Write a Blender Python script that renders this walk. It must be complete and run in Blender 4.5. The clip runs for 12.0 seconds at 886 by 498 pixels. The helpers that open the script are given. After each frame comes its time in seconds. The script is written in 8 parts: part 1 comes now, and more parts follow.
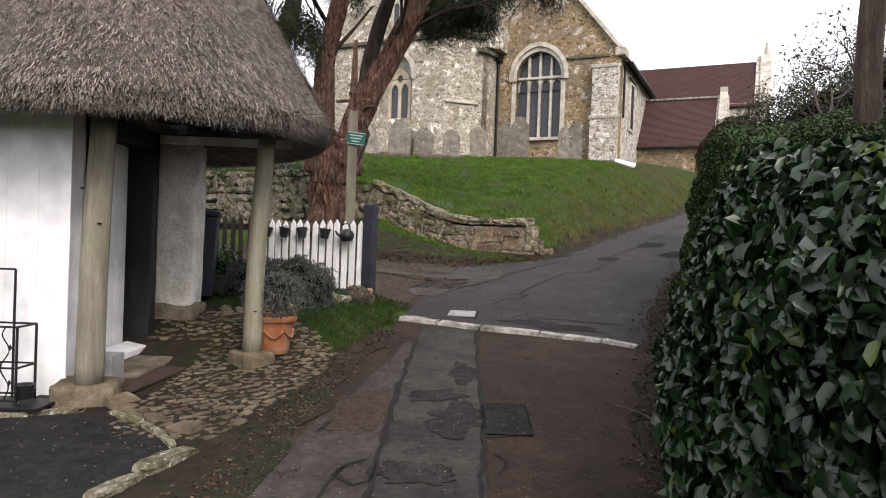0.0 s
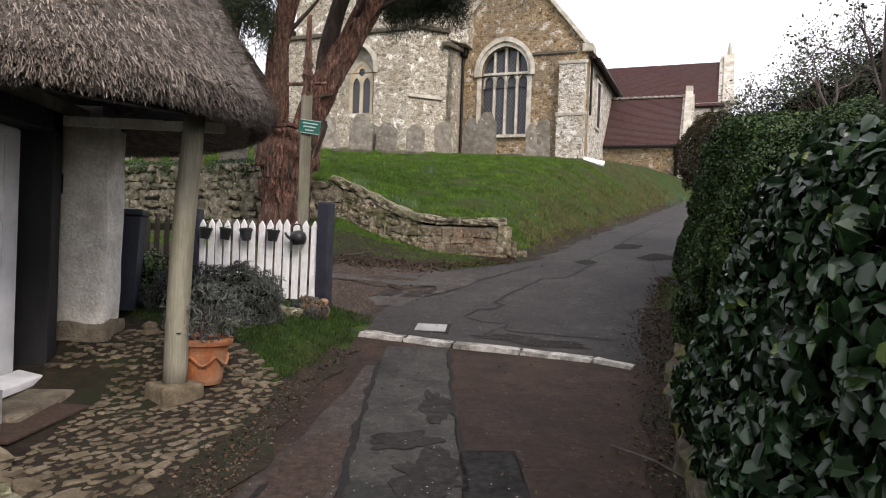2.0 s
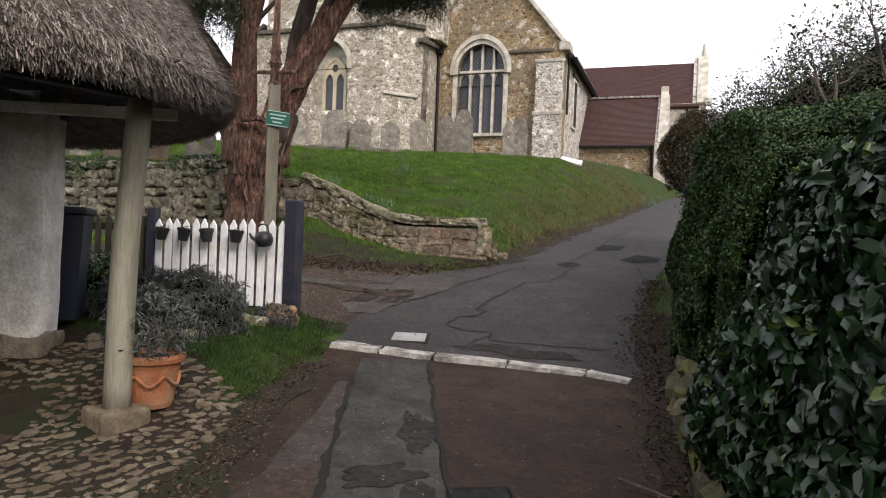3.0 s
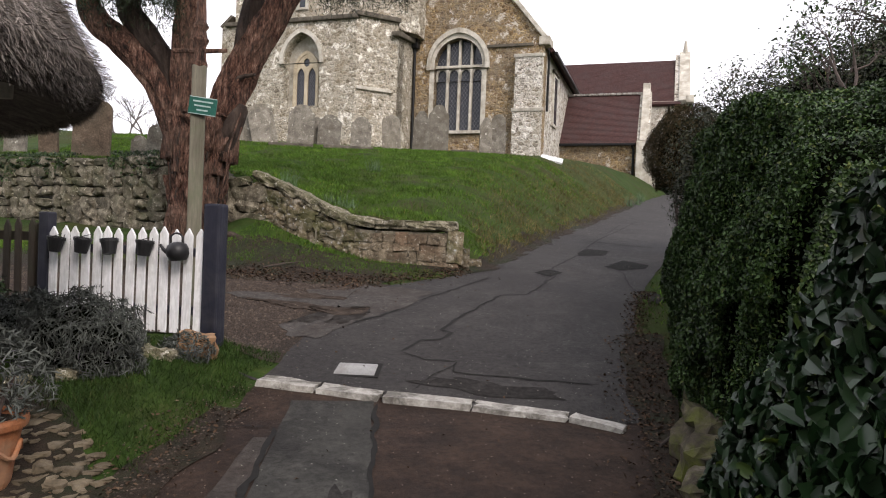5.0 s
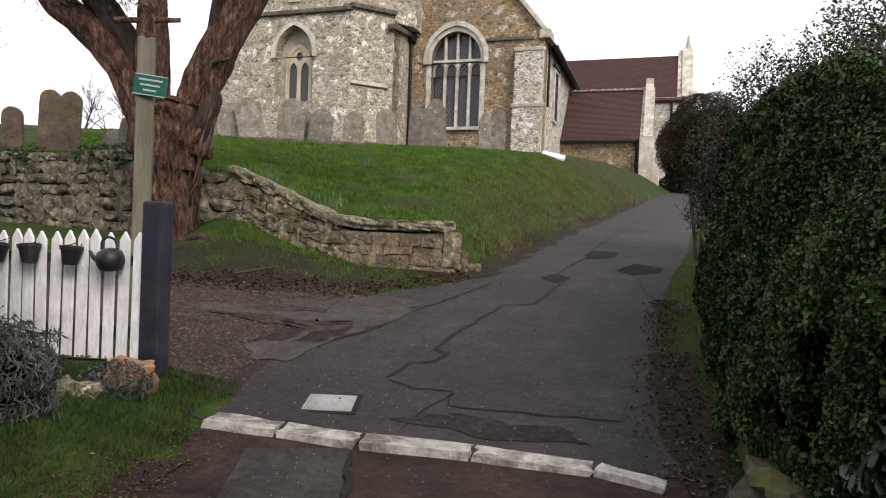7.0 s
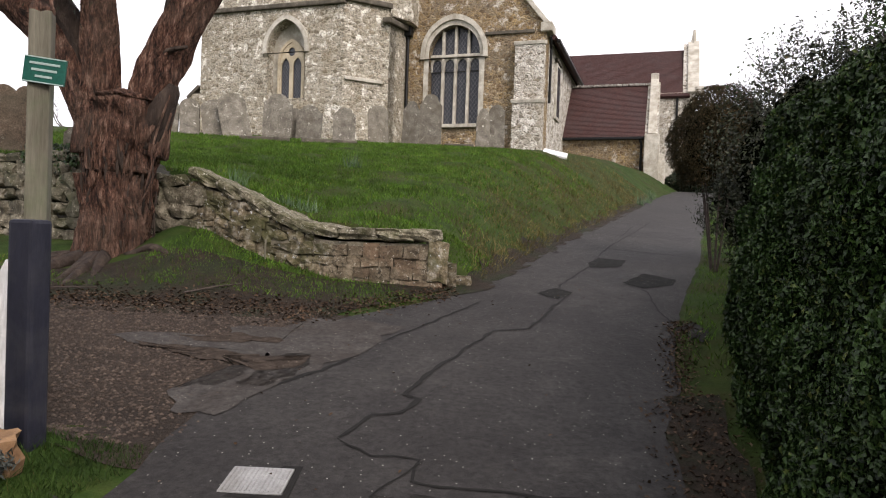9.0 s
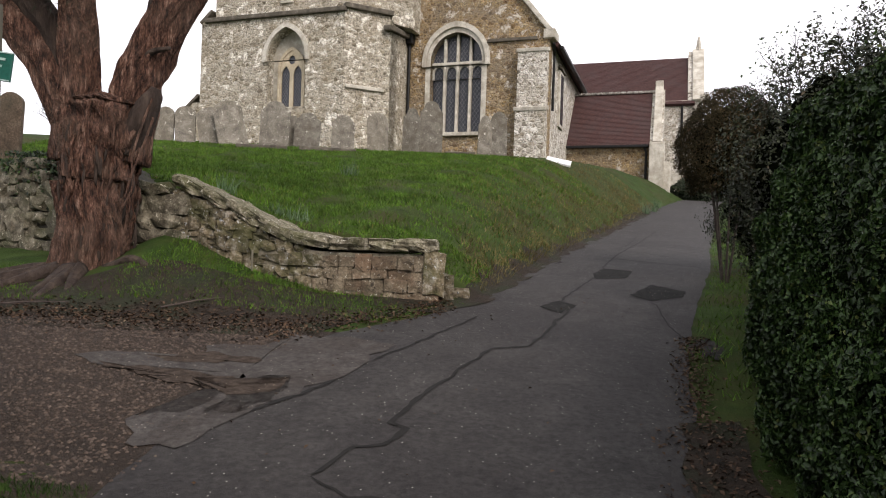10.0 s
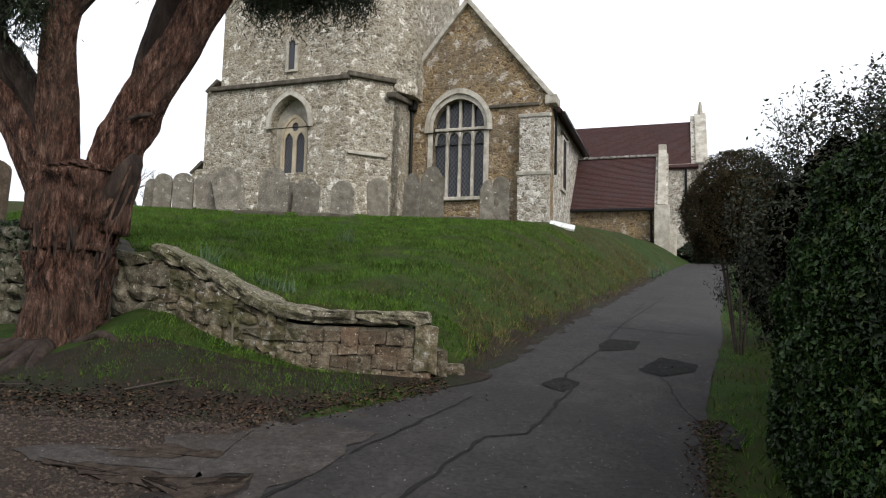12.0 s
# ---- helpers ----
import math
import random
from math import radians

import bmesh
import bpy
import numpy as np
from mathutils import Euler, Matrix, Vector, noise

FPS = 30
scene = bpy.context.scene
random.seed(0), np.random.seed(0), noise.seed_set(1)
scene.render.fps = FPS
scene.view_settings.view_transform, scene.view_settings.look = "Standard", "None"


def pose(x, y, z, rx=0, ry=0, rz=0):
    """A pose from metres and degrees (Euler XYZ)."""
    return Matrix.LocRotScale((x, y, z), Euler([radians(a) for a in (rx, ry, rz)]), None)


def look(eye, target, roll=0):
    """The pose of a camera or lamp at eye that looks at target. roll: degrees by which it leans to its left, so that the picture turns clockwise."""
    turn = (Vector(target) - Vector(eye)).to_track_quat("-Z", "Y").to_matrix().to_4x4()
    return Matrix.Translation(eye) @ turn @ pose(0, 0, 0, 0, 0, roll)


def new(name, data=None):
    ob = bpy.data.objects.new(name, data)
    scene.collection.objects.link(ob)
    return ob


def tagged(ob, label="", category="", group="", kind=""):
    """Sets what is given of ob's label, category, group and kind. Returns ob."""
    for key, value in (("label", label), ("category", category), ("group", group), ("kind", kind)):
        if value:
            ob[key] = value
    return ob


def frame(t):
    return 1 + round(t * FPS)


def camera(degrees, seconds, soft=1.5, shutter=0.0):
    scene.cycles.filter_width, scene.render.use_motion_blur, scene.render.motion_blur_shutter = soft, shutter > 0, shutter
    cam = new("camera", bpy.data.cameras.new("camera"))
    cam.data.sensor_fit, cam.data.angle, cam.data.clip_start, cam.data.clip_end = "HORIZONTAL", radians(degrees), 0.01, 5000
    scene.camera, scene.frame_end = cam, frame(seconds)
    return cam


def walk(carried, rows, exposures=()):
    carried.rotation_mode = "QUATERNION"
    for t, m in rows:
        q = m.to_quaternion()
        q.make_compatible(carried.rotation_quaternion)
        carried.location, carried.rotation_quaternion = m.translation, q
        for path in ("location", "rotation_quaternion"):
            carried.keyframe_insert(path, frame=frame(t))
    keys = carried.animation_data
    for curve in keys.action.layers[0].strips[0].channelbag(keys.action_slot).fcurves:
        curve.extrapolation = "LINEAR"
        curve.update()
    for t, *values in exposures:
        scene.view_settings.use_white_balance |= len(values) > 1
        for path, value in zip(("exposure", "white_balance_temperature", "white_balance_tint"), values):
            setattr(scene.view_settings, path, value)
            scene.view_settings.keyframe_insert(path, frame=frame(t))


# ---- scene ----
cam = camera(65.9, 12.0, soft=1.1)
METRES, EYE, TILT, LEAN, TURN = 6.0, 1.65, 0.0, 0.0, 0.0
ROWS = [
    (0.0, 0.0, 0.0, 0.0, 0.02, -0.47, -2.03),
    (0.5, -0.0144, 0.0418, 0.0013, -0.39, -0.5, -2.04),
    (1.0, -0.0257, 0.0853, 0.0055, -2.1, -0.5, -2.17),
    (1.5, -0.0147, 0.1376, 0.0066, -2.99, -0.48, -2.16),
    (2.0, -0.0078, 0.1765, 0.0089, -3.14, -0.47, -2.12),
    (2.5, -0.0144, 0.23, 0.013, -3.62, -0.53, -2.1),
    (3.0, -0.0123, 0.2713, 0.0131, -5.35, -0.42, -2.27),
    (3.5, 0.0059, 0.3246, 0.0179, -6.83, -0.43, -2.31),
    (5.5, 0.0506, 0.4943, 0.0349, -6.91, -0.47, -2.15),
    (6.0, 0.0582, 0.5312, 0.0321, -6.85, -0.42, -2.1),
    (6.5, 0.0561, 0.582, 0.0443, -6.88, -0.57, -2.09),
    (7.0, 0.0684, 0.6245, 0.0415, -7.06, -0.55, -2.1),
    (9.0, 0.1257, 0.7977, 0.0694, -6.8, -0.75, -1.94),
    (9.5, 0.142, 0.8218, 0.0681, -6.59, -0.6, -1.85),
    (10.0, 0.1497, 0.8714, 0.0714, -6.44, 0.04, -1.81),
    (10.5, 0.165, 0.9108, 0.0762, -6.37, 0.7, -1.74),
    (11.0, 0.1839, 0.9416, 0.088, -6.25, 2.24, -1.65),
    (11.5, 0.1857, 0.946, 0.0901, -6.06, 4.09, -1.58),
    (12.0, 0.1843, 0.9484, 0.0893, -5.85, 5.32, -1.52),
]
walk(cam, [(t, pose(0, 0, EYE, TILT, LEAN, TURN) @ pose(METRES * x, METRES * y, METRES * z, 90 + pitch, roll, yaw)) for t, x, y, z, yaw, pitch, roll in ROWS],
     exposures=[(0.0, 1.0, 6700, 17), (5.5, 0.8, 6700, 17), (9.5, 0.76, 6800, 17), (11.0, 0.6, 6600, 13), (12.0, 0.43, 6450, 11)])

# ---- world and light: a bright overcast winter sky, faint sun from behind and to the right ----
SUN_EL, SUN_AZ = 38.0, 158.0
world = bpy.data.worlds.new("overcast_sky")
scene.world = world
world.use_nodes = True
wn, wl = world.node_tree.nodes, world.node_tree.links
wn.clear()
sky = wn.new("ShaderNodeTexSky")
sky.sky_type, sky.sun_disc = "NISHITA", False
sky.sun_elevation, sky.sun_rotation = radians(SUN_EL), radians(SUN_AZ)
sky.air_density, sky.dust_density, sky.ozone_density = 1.0, 3.0, 1.0
haze = wn.new("ShaderNodeTexNoise")
haze.inputs["Scale"].default_value, haze.inputs["Detail"].default_value = 1.6, 5.0
cloud = wn.new("ShaderNodeValToRGB")
cloud.color_ramp.elements[0].position, cloud.color_ramp.elements[1].position = 0.3, 0.7
cloud.color_ramp.elements[0].color, cloud.color_ramp.elements[1].color = (10.5, 11.2, 12.4, 1), (13.0, 13.2, 13.6, 1)
mixer = wn.new("ShaderNodeMix")
mixer.data_type = "RGBA"
mixer.inputs["Factor"].default_value = 0.82
back = wn.new("ShaderNodeBackground")
back.inputs["Strength"].default_value = 0.085
out = wn.new("ShaderNodeOutputWorld")
wl.new(haze.outputs["Fac"], cloud.inputs["Fac"])
wl.new(sky.outputs["Color"], mixer.inputs["A"])
wl.new(cloud.outputs["Color"], mixer.inputs["B"])
wl.new(mixer.outputs["Result"], back.inputs["Color"])
wl.new(back.outputs["Background"], out.inputs["Surface"])
sun = new("sun", bpy.data.lights.new("sun", "SUN"))
sun.data.energy, sun.data.angle, sun.data.color = 1.5, radians(22), (1.0, 0.95, 0.88)
_el, _az = radians(SUN_EL), radians(SUN_AZ)
sun.matrix_world = look((0, 0, 60), (-60 * math.sin(_az) * math.cos(_el), -60 * math.cos(_az) * math.cos(_el), 60 - 60 * math.sin(_el)))

# ---- building helpers ----
RNG = np.random.default_rng(7)


def lin(points, v):
    """Piecewise linear profile."""
    return np.interp(v, [p[0] for p in points], [p[1] for p in points])


def mesh_from(verts, faces, name="mesh", smooth=False):
    me = bpy.data.meshes.new(name)
    me.from_pydata([tuple(v) for v in verts], [], [tuple(f) for f in faces])
    if smooth:
        me.polygons.foreach_set("use_smooth", [True] * len(me.polygons))
    me.update()
    return me


def big_mesh(verts, nper, faces_one, name, smooth=False):
    """Many equal little shapes: verts (N*nper, 3); faces_one: the faces of one, all quads or all triangles."""
    n = len(verts) // nper
    f1 = np.array(faces_one)
    faces = (np.arange(n)[:, None, None] * nper + f1[None]).reshape(-1, f1.shape[1])
    me = bpy.data.meshes.new(name)
    me.vertices.add(len(verts))
    me.vertices.foreach_set("co", np.asarray(verts, dtype=np.float32).ravel())
    k = f1.shape[1]
    me.loops.add(faces.size)
    me.loops.foreach_set("vertex_index", faces.astype(np.int32).ravel())
    me.polygons.add(len(faces))
    me.polygons.foreach_set("loop_start", (np.arange(len(faces)) * k).astype(np.int32))
    me.polygons.foreach_set("loop_total", np.full(len(faces), k, dtype=np.int32))
    if smooth:
        me.polygons.foreach_set("use_smooth", np.ones(len(faces), dtype=bool))
    me.update()
    me.validate()
    return me


def ob_from(name, me, material, parent=None, label=""):
    if not me.materials:
        me.materials.append(material)
    ob = new(name, me)
    if parent is not None:
        ob.parent = parent
    return tagged(ob, label)


def part(name, bm, material, parent=None, label="", smooth=False):
    me = bpy.data.meshes.new(name)
    bmesh.ops.recalc_face_normals(bm, faces=bm.faces)
    bm.to_mesh(me)
    bm.free()
    if smooth:
        me.polygons.foreach_set("use_smooth", [True] * len(me.polygons))
    return ob_from(name, me, material, parent, label)


def thing(name, m, label, category, group="", kind=""):
    ob = new(name)
    ob.empty_display_size = 0.1
    ob.matrix_world = m
    return tagged(ob, label, category, group, kind)


def box(bm, centre, size, rot=None, bevel=0.0):
    m = Matrix.Translation(centre) @ (rot.to_4x4() if rot is not None else Matrix()) @ Matrix.Diagonal((*size, 1))
    r = bmesh.ops.create_cube(bm, size=1.0, matrix=m)
    if bevel:
        es = list({e for v in r["verts"] for e in v.link_edges})
        bmesh.ops.bevel(bm, geom=es, offset=bevel, segments=2, affect="EDGES", profile=0.6)
    return r


def boxed(centre, size, rot=None, bevel=0.0):
    bm = bmesh.new()
    box(bm, centre, size, rot, bevel)
    return bm


def tube(points, radii, sides=8, bm=None, caps=True, rough=0.0, flute=0.0, seed=0, fibre=0.0):
    """A tapered tube along points; rough: uneven radius, flute: long ridges, fibre: short shaggy ridges."""
    bm = bm or bmesh.new()
    pts = [Vector(p) for p in points]
    rings = []
    up = Vector((0.13, 0.21, 1)).normalized()
    for i, p in enumerate(pts):
        d = (pts[min(i + 1, len(pts) - 1)] - pts[max(i - 1, 0)]).normalized()
        a = d.cross(Vector((1, 0.2, 0)) if abs(d.dot(up)) > 0.98 else up).normalized()
        if rings and a.dot(last_a) < 0:
            a.negate()
        last_a = a
        b = d.cross(a).normalized()
        ring = []
        for k in range(sides):
            ang = 2 * math.pi * k / sides
            r = radii[i]
            if rough or flute:
                q = Vector((math.cos(ang) * 1.7, math.sin(ang) * 1.7, i * 0.11 + seed))
                r *= 1 + rough * noise.noise(q * 1.3) + flute * noise.noise(Vector((math.cos(ang) * 4.2, math.sin(ang) * 4.2, i * 0.05 + seed)))
            if fibre:
                tw = ang + i * 0.012
                r *= 1 + fibre * (abs(noise.noise(Vector((math.cos(tw) * 6.5, math.sin(tw) * 6.5, i * 0.085 + seed)))) * 2 - 0.5) + fibre * 0.5 * noise.noise(Vector((math.cos(tw) * 15, math.sin(tw) * 15, i * 0.22 + seed)))
            ring.append(bm.verts.new(p + (a * math.cos(ang) + b * math.sin(ang)) * r))
        rings.append(ring)
    for r0, r1 in zip(rings, rings[1:]):
        for k in range(sides):
            bm.faces.new((r0[k], r0[(k + 1) % sides], r1[(k + 1) % sides], r1[k]))
    if caps:
        bm.faces.new(rings[0][::-1])
        bm.faces.new(rings[-1])
    return bm


def spline(points, n):
    """Smooth points through a few given ones."""
    p = [Vector(q) for q in points]
    p = [p[0] * 2 - p[1]] + p + [p[-1] * 2 - p[-2]]
    res = []
    segs = len(p) - 3
    for i in range(n + 1):
        s = min(i / n * segs, segs - 1e-6)
        k, u = int(s), s - int(s)
        a, b, c, d = p[k], p[k + 1], p[k + 2], p[k + 3]
        res.append(0.5 * ((2 * b) + (c - a) * u + (2 * a - 5 * b + 4 * c - d) * u * u + (3 * b - a - 3 * c + d) * u ** 3))
    return res


def lathe(profile, sides=20, bm=None, at=(0, 0, 0)):
    bm = bm or bmesh.new()
    rings = []
    for r, z in profile:
        rings.append([bm.verts.new((at[0] + r * math.cos(2 * math.pi * k / sides), at[1] + r * math.sin(2 * math.pi * k / sides), at[2] + z)) for k in range(sides)])
    for r0, r1 in zip(rings, rings[1:]):
        for k in range(sides):
            bm.faces.new((r0[k], r0[(k + 1) % sides], r1[(k + 1) % sides], r1[k]))
    bm.faces.new(rings[0][::-1])
    bm.faces.new(rings[-1])
    return bm


def plate(outline, holes, y0, y1, bm=None):
    """An upright slab in local x, z between y0 and y1, with holes right through it."""
    bm = bm or bmesh.new()
    loops = [outline] + list(holes)
    edges = []
    vert_loops = []
    for lp in loops:
        vs = [bm.verts.new((x, y0, z)) for x, z in lp]
        vert_loops.append(vs)
        edges += [bm.edges.new((vs[i], vs[(i + 1) % len(vs)])) for i in range(len(vs))]
    res = bmesh.ops.triangle_fill(bm, use_beauty=True, use_dissolve=False, edges=edges, normal=(0, -1, 0))
    front = [f for f in res["geom"] if isinstance(f, bmesh.types.BMFace)]
    twin = {}
    for vs in vert_loops:
        for v in vs:
            twin[v] = bm.verts.new((v.co.x, y1, v.co.z))
    for f in front:
        bm.faces.new([twin[v] for v in reversed(f.verts)])
    for vs in vert_loops:
        for i in range(len(vs)):
            a, b = vs[i], vs[(i + 1) % len(vs)]
            bm.faces.new((a, b, twin[b], twin[a]))
    return bm


def arch(cx, sill, spring, hw, rise, n=9):
    """Outline of a pointed window, going round from the lower left."""
    r = (rise * rise + hw * hw) / (2 * hw)
    pts = [(cx - hw, sill), (cx + hw, sill)]
    top = math.acos((r - hw) / r)
    for i in range(n + 1):
        a = top * i / n
        pts.append((cx + hw - r + r * math.cos(a), spring + r * math.sin(a)))
    for i in range(n - 1, -1, -1):
        a = top * i / n
        pts.append((cx - hw + r - r * math.cos(a), spring + r * math.sin(a)))
    return pts


def ring_plate(outer, inner, y0, y1, bm=None):
    """A flat frame between two outlines with the same number of points."""
    bm = bm or bmesh.new()
    n = len(outer)
    o0 = [bm.verts.new((x, y0, z)) for x, z in outer]
    i0 = [bm.verts.new((x, y0, z)) for x, z in inner]
    o1 = [bm.verts.new((x, y1, z)) for x, z in outer]
    i1 = [bm.verts.new((x, y1, z)) for x, z in inner]
    for k in range(n):
        j = (k + 1) % n
        bm.faces.new((o0[k], o0[j], i0[j], i0[k]))
        bm.faces.new((o1[j], o1[k], i1[k], i1[j]))
        bm.faces.new((o0[j], o0[k], o1[k], o1[j]))
        bm.faces.new((i0[k], i0[j], i1[j], i1[k]))
    return bm


# ---- materials ----
def nodes_of(name):
    m = bpy.data.materials.new(name)
    m.use_nodes = True
    return m, m.node_tree.nodes, m.node_tree.links, m.node_tree.nodes["Principled BSDF"]


def ramp(nt, stops):
    r = nt.new("ShaderNodeValToRGB")
    els = r.color_ramp.elements
    while len(els) < len(stops):
        els.new(0.5)
    for e, (p, c) in zip(els, stops):
        e.position, e.color = p, (*c, 1)
    return r


def noise_tex(nt, links, vec, scale, detail=5.0, rough=0.6, distort=0.0):
    t = nt.new("ShaderNodeTexNoise")
    t.inputs["Scale"].default_value, t.inputs["Detail"].default_value = scale, detail
    t.inputs["Roughness"].default_value, t.inputs["Distortion"].default_value = rough, distort
    links.new(vec, t.inputs["Vector"])
    return t


def blend(nt, links, a, b, fac, how="MIX"):
    m = nt.new("ShaderNodeMix")
    m.data_type, m.blend_type = "RGBA", how
    if isinstance(fac, float):
        m.inputs["Factor"].default_value = fac
    else:
        links.new(fac, m.inputs["Factor"])
    for sock, v in (("A", a), ("B", b)):
        if isinstance(v, tuple):
            m.inputs[sock].default_value = (*v, 1)
        else:
            links.new(v, m.inputs[sock])
    return m.outputs["Result"]


def surface(name, stops, scale=6.0, fine=60.0, rough=0.85, bump=0.3, stain=None, stain_scale=0.8, stain_amount=0.5, piece=0.0, island=0.0,
            stretch=(1, 1, 1), metal=0.0, distance=0.01, spec=0.3, fleck=None, harsh=0.62, lichen=None):
    """A weathered surface: colours by a noise of real size, a fine grain, broad stains, variation from piece to piece."""
    m, nt, links, bsdf = nodes_of(name)
    geo = nt.new("ShaderNodeNewGeometry")
    mp = nt.new("ShaderNodeMapping")
    mp.inputs["Scale"].default_value = stretch
    links.new(geo.outputs["Position"], mp.inputs["Vector"])
    vec = mp.outputs["Vector"]
    n1 = noise_tex(nt, links, vec, scale)
    r = ramp(nt, stops)
    links.new(n1.outputs["Fac"], r.inputs["Fac"])
    col = r.outputs["Color"]
    n2 = noise_tex(nt, links, vec, fine, 3.0)
    grain = ramp(nt, [(0.3, (harsh,) * 3), (0.7, (1.0 + (0.62 - harsh) * 0.8,) * 3)])
    links.new(n2.outputs["Fac"], grain.inputs["Fac"])
    col = blend(nt, links, col, grain.outputs["Color"], 0.75, "MULTIPLY")
    if stain:
        n3 = noise_tex(nt, links, geo.outputs["Position"], stain_scale, 6.0, 0.65, 0.4)
        sr = ramp(nt, [(0.46, (0, 0, 0)), (0.62, (1, 1, 1))])
        links.new(n3.outputs["Fac"], sr.inputs["Fac"])
        f = nt.new("ShaderNodeMath")
        f.operation = "MULTIPLY"
        f.inputs[1].default_value = stain_amount
        links.new(sr.outputs["Color"], f.inputs[0])
        col = blend(nt, links, col, stain, f.outputs["Value"])
    if lichen:
        for tint, spot, cut in lichen:
            n4 = noise_tex(nt, links, geo.outputs["Position"], spot, 6.0, 0.72, 0.2)
            lr = ramp(nt, [(cut, (0, 0, 0)), (cut + 0.05, (0.9, 0.9, 0.9))])
            links.new(n4.outputs["Fac"], lr.inputs["Fac"])
            col = blend(nt, links, col, tint, lr.outputs["Color"])
    if fleck:
        mid = noise_tex(nt, links, geo.outputs["Position"], 22.0, 4.0, 0.7)
        mr2 = ramp(nt, [(0.34, (0.55, 0.55, 0.55)), (0.68, (1.4, 1.4, 1.4))])
        links.new(mid.outputs["Fac"], mr2.inputs["Fac"])
        col = blend(nt, links, col, mr2.outputs["Color"], 0.8, "MULTIPLY")
        cell = nt.new("ShaderNodeTexVoronoi")
        cell.inputs["Scale"].default_value = 34.0
        links.new(geo.outputs["Position"], cell.inputs["Vector"])
        sp = nt.new("ShaderNodeSeparateColor")
        links.new(cell.outputs["Color"], sp.inputs["Color"])
        rare = nt.new("ShaderNodeMath")
        rare.operation = "GREATER_THAN"
        rare.inputs[1].default_value = 0.86
        links.new(sp.outputs["Red"], rare.inputs[0])
        dot = nt.new("ShaderNodeMath")
        dot.operation = "LESS_THAN"
        dot.inputs[1].default_value = 0.17
        links.new(cell.outputs["Distance"], dot.inputs[0])
        both = nt.new("ShaderNodeMath")
        both.operation = "MULTIPLY"
        links.new(rare.outputs["Value"], both.inputs[0])
        links.new(dot.outputs["Value"], both.inputs[1])
        col = blend(nt, links, col, fleck, both.outputs["Value"])
    for amount, node, sock in ((piece, "ShaderNodeObjectInfo", "Random"), (island, "ShaderNodeNewGeometry", "Random Per Island")):
        if amount:
            src = nt.new(node)
            hsv = nt.new("ShaderNodeHueSaturation")
            mr = nt.new("ShaderNodeMapRange")
            mr.inputs["To Min"].default_value, mr.inputs["To Max"].default_value = 1 - amount, 1 + amount
            links.new(src.outputs[sock], mr.inputs["Value"])
            links.new(mr.outputs["Result"], hsv.inputs["Value"])
            links.new(col, hsv.inputs["Color"])
            col = hsv.outputs["Color"]
    links.new(col, bsdf.inputs["Base Color"])
    bsdf.inputs["Roughness"].default_value = rough
    bsdf.inputs["Metallic"].default_value = metal
    bsdf.inputs["Specular IOR Level"].default_value = spec
    if bump:
        add = nt.new("ShaderNodeMath")
        links.new(n1.outputs["Fac"], add.inputs[0])
        links.new(n2.outputs["Fac"], add.inputs[1])
        b = nt.new("ShaderNodeBump")
        b.inputs["Strength"].default_value, b.inputs["Distance"].default_value = bump, distance
        links.new(add.outputs["Value"], b.inputs["Height"])
        links.new(b.outputs["Normal"], bsdf.inputs["Normal"])
    return m


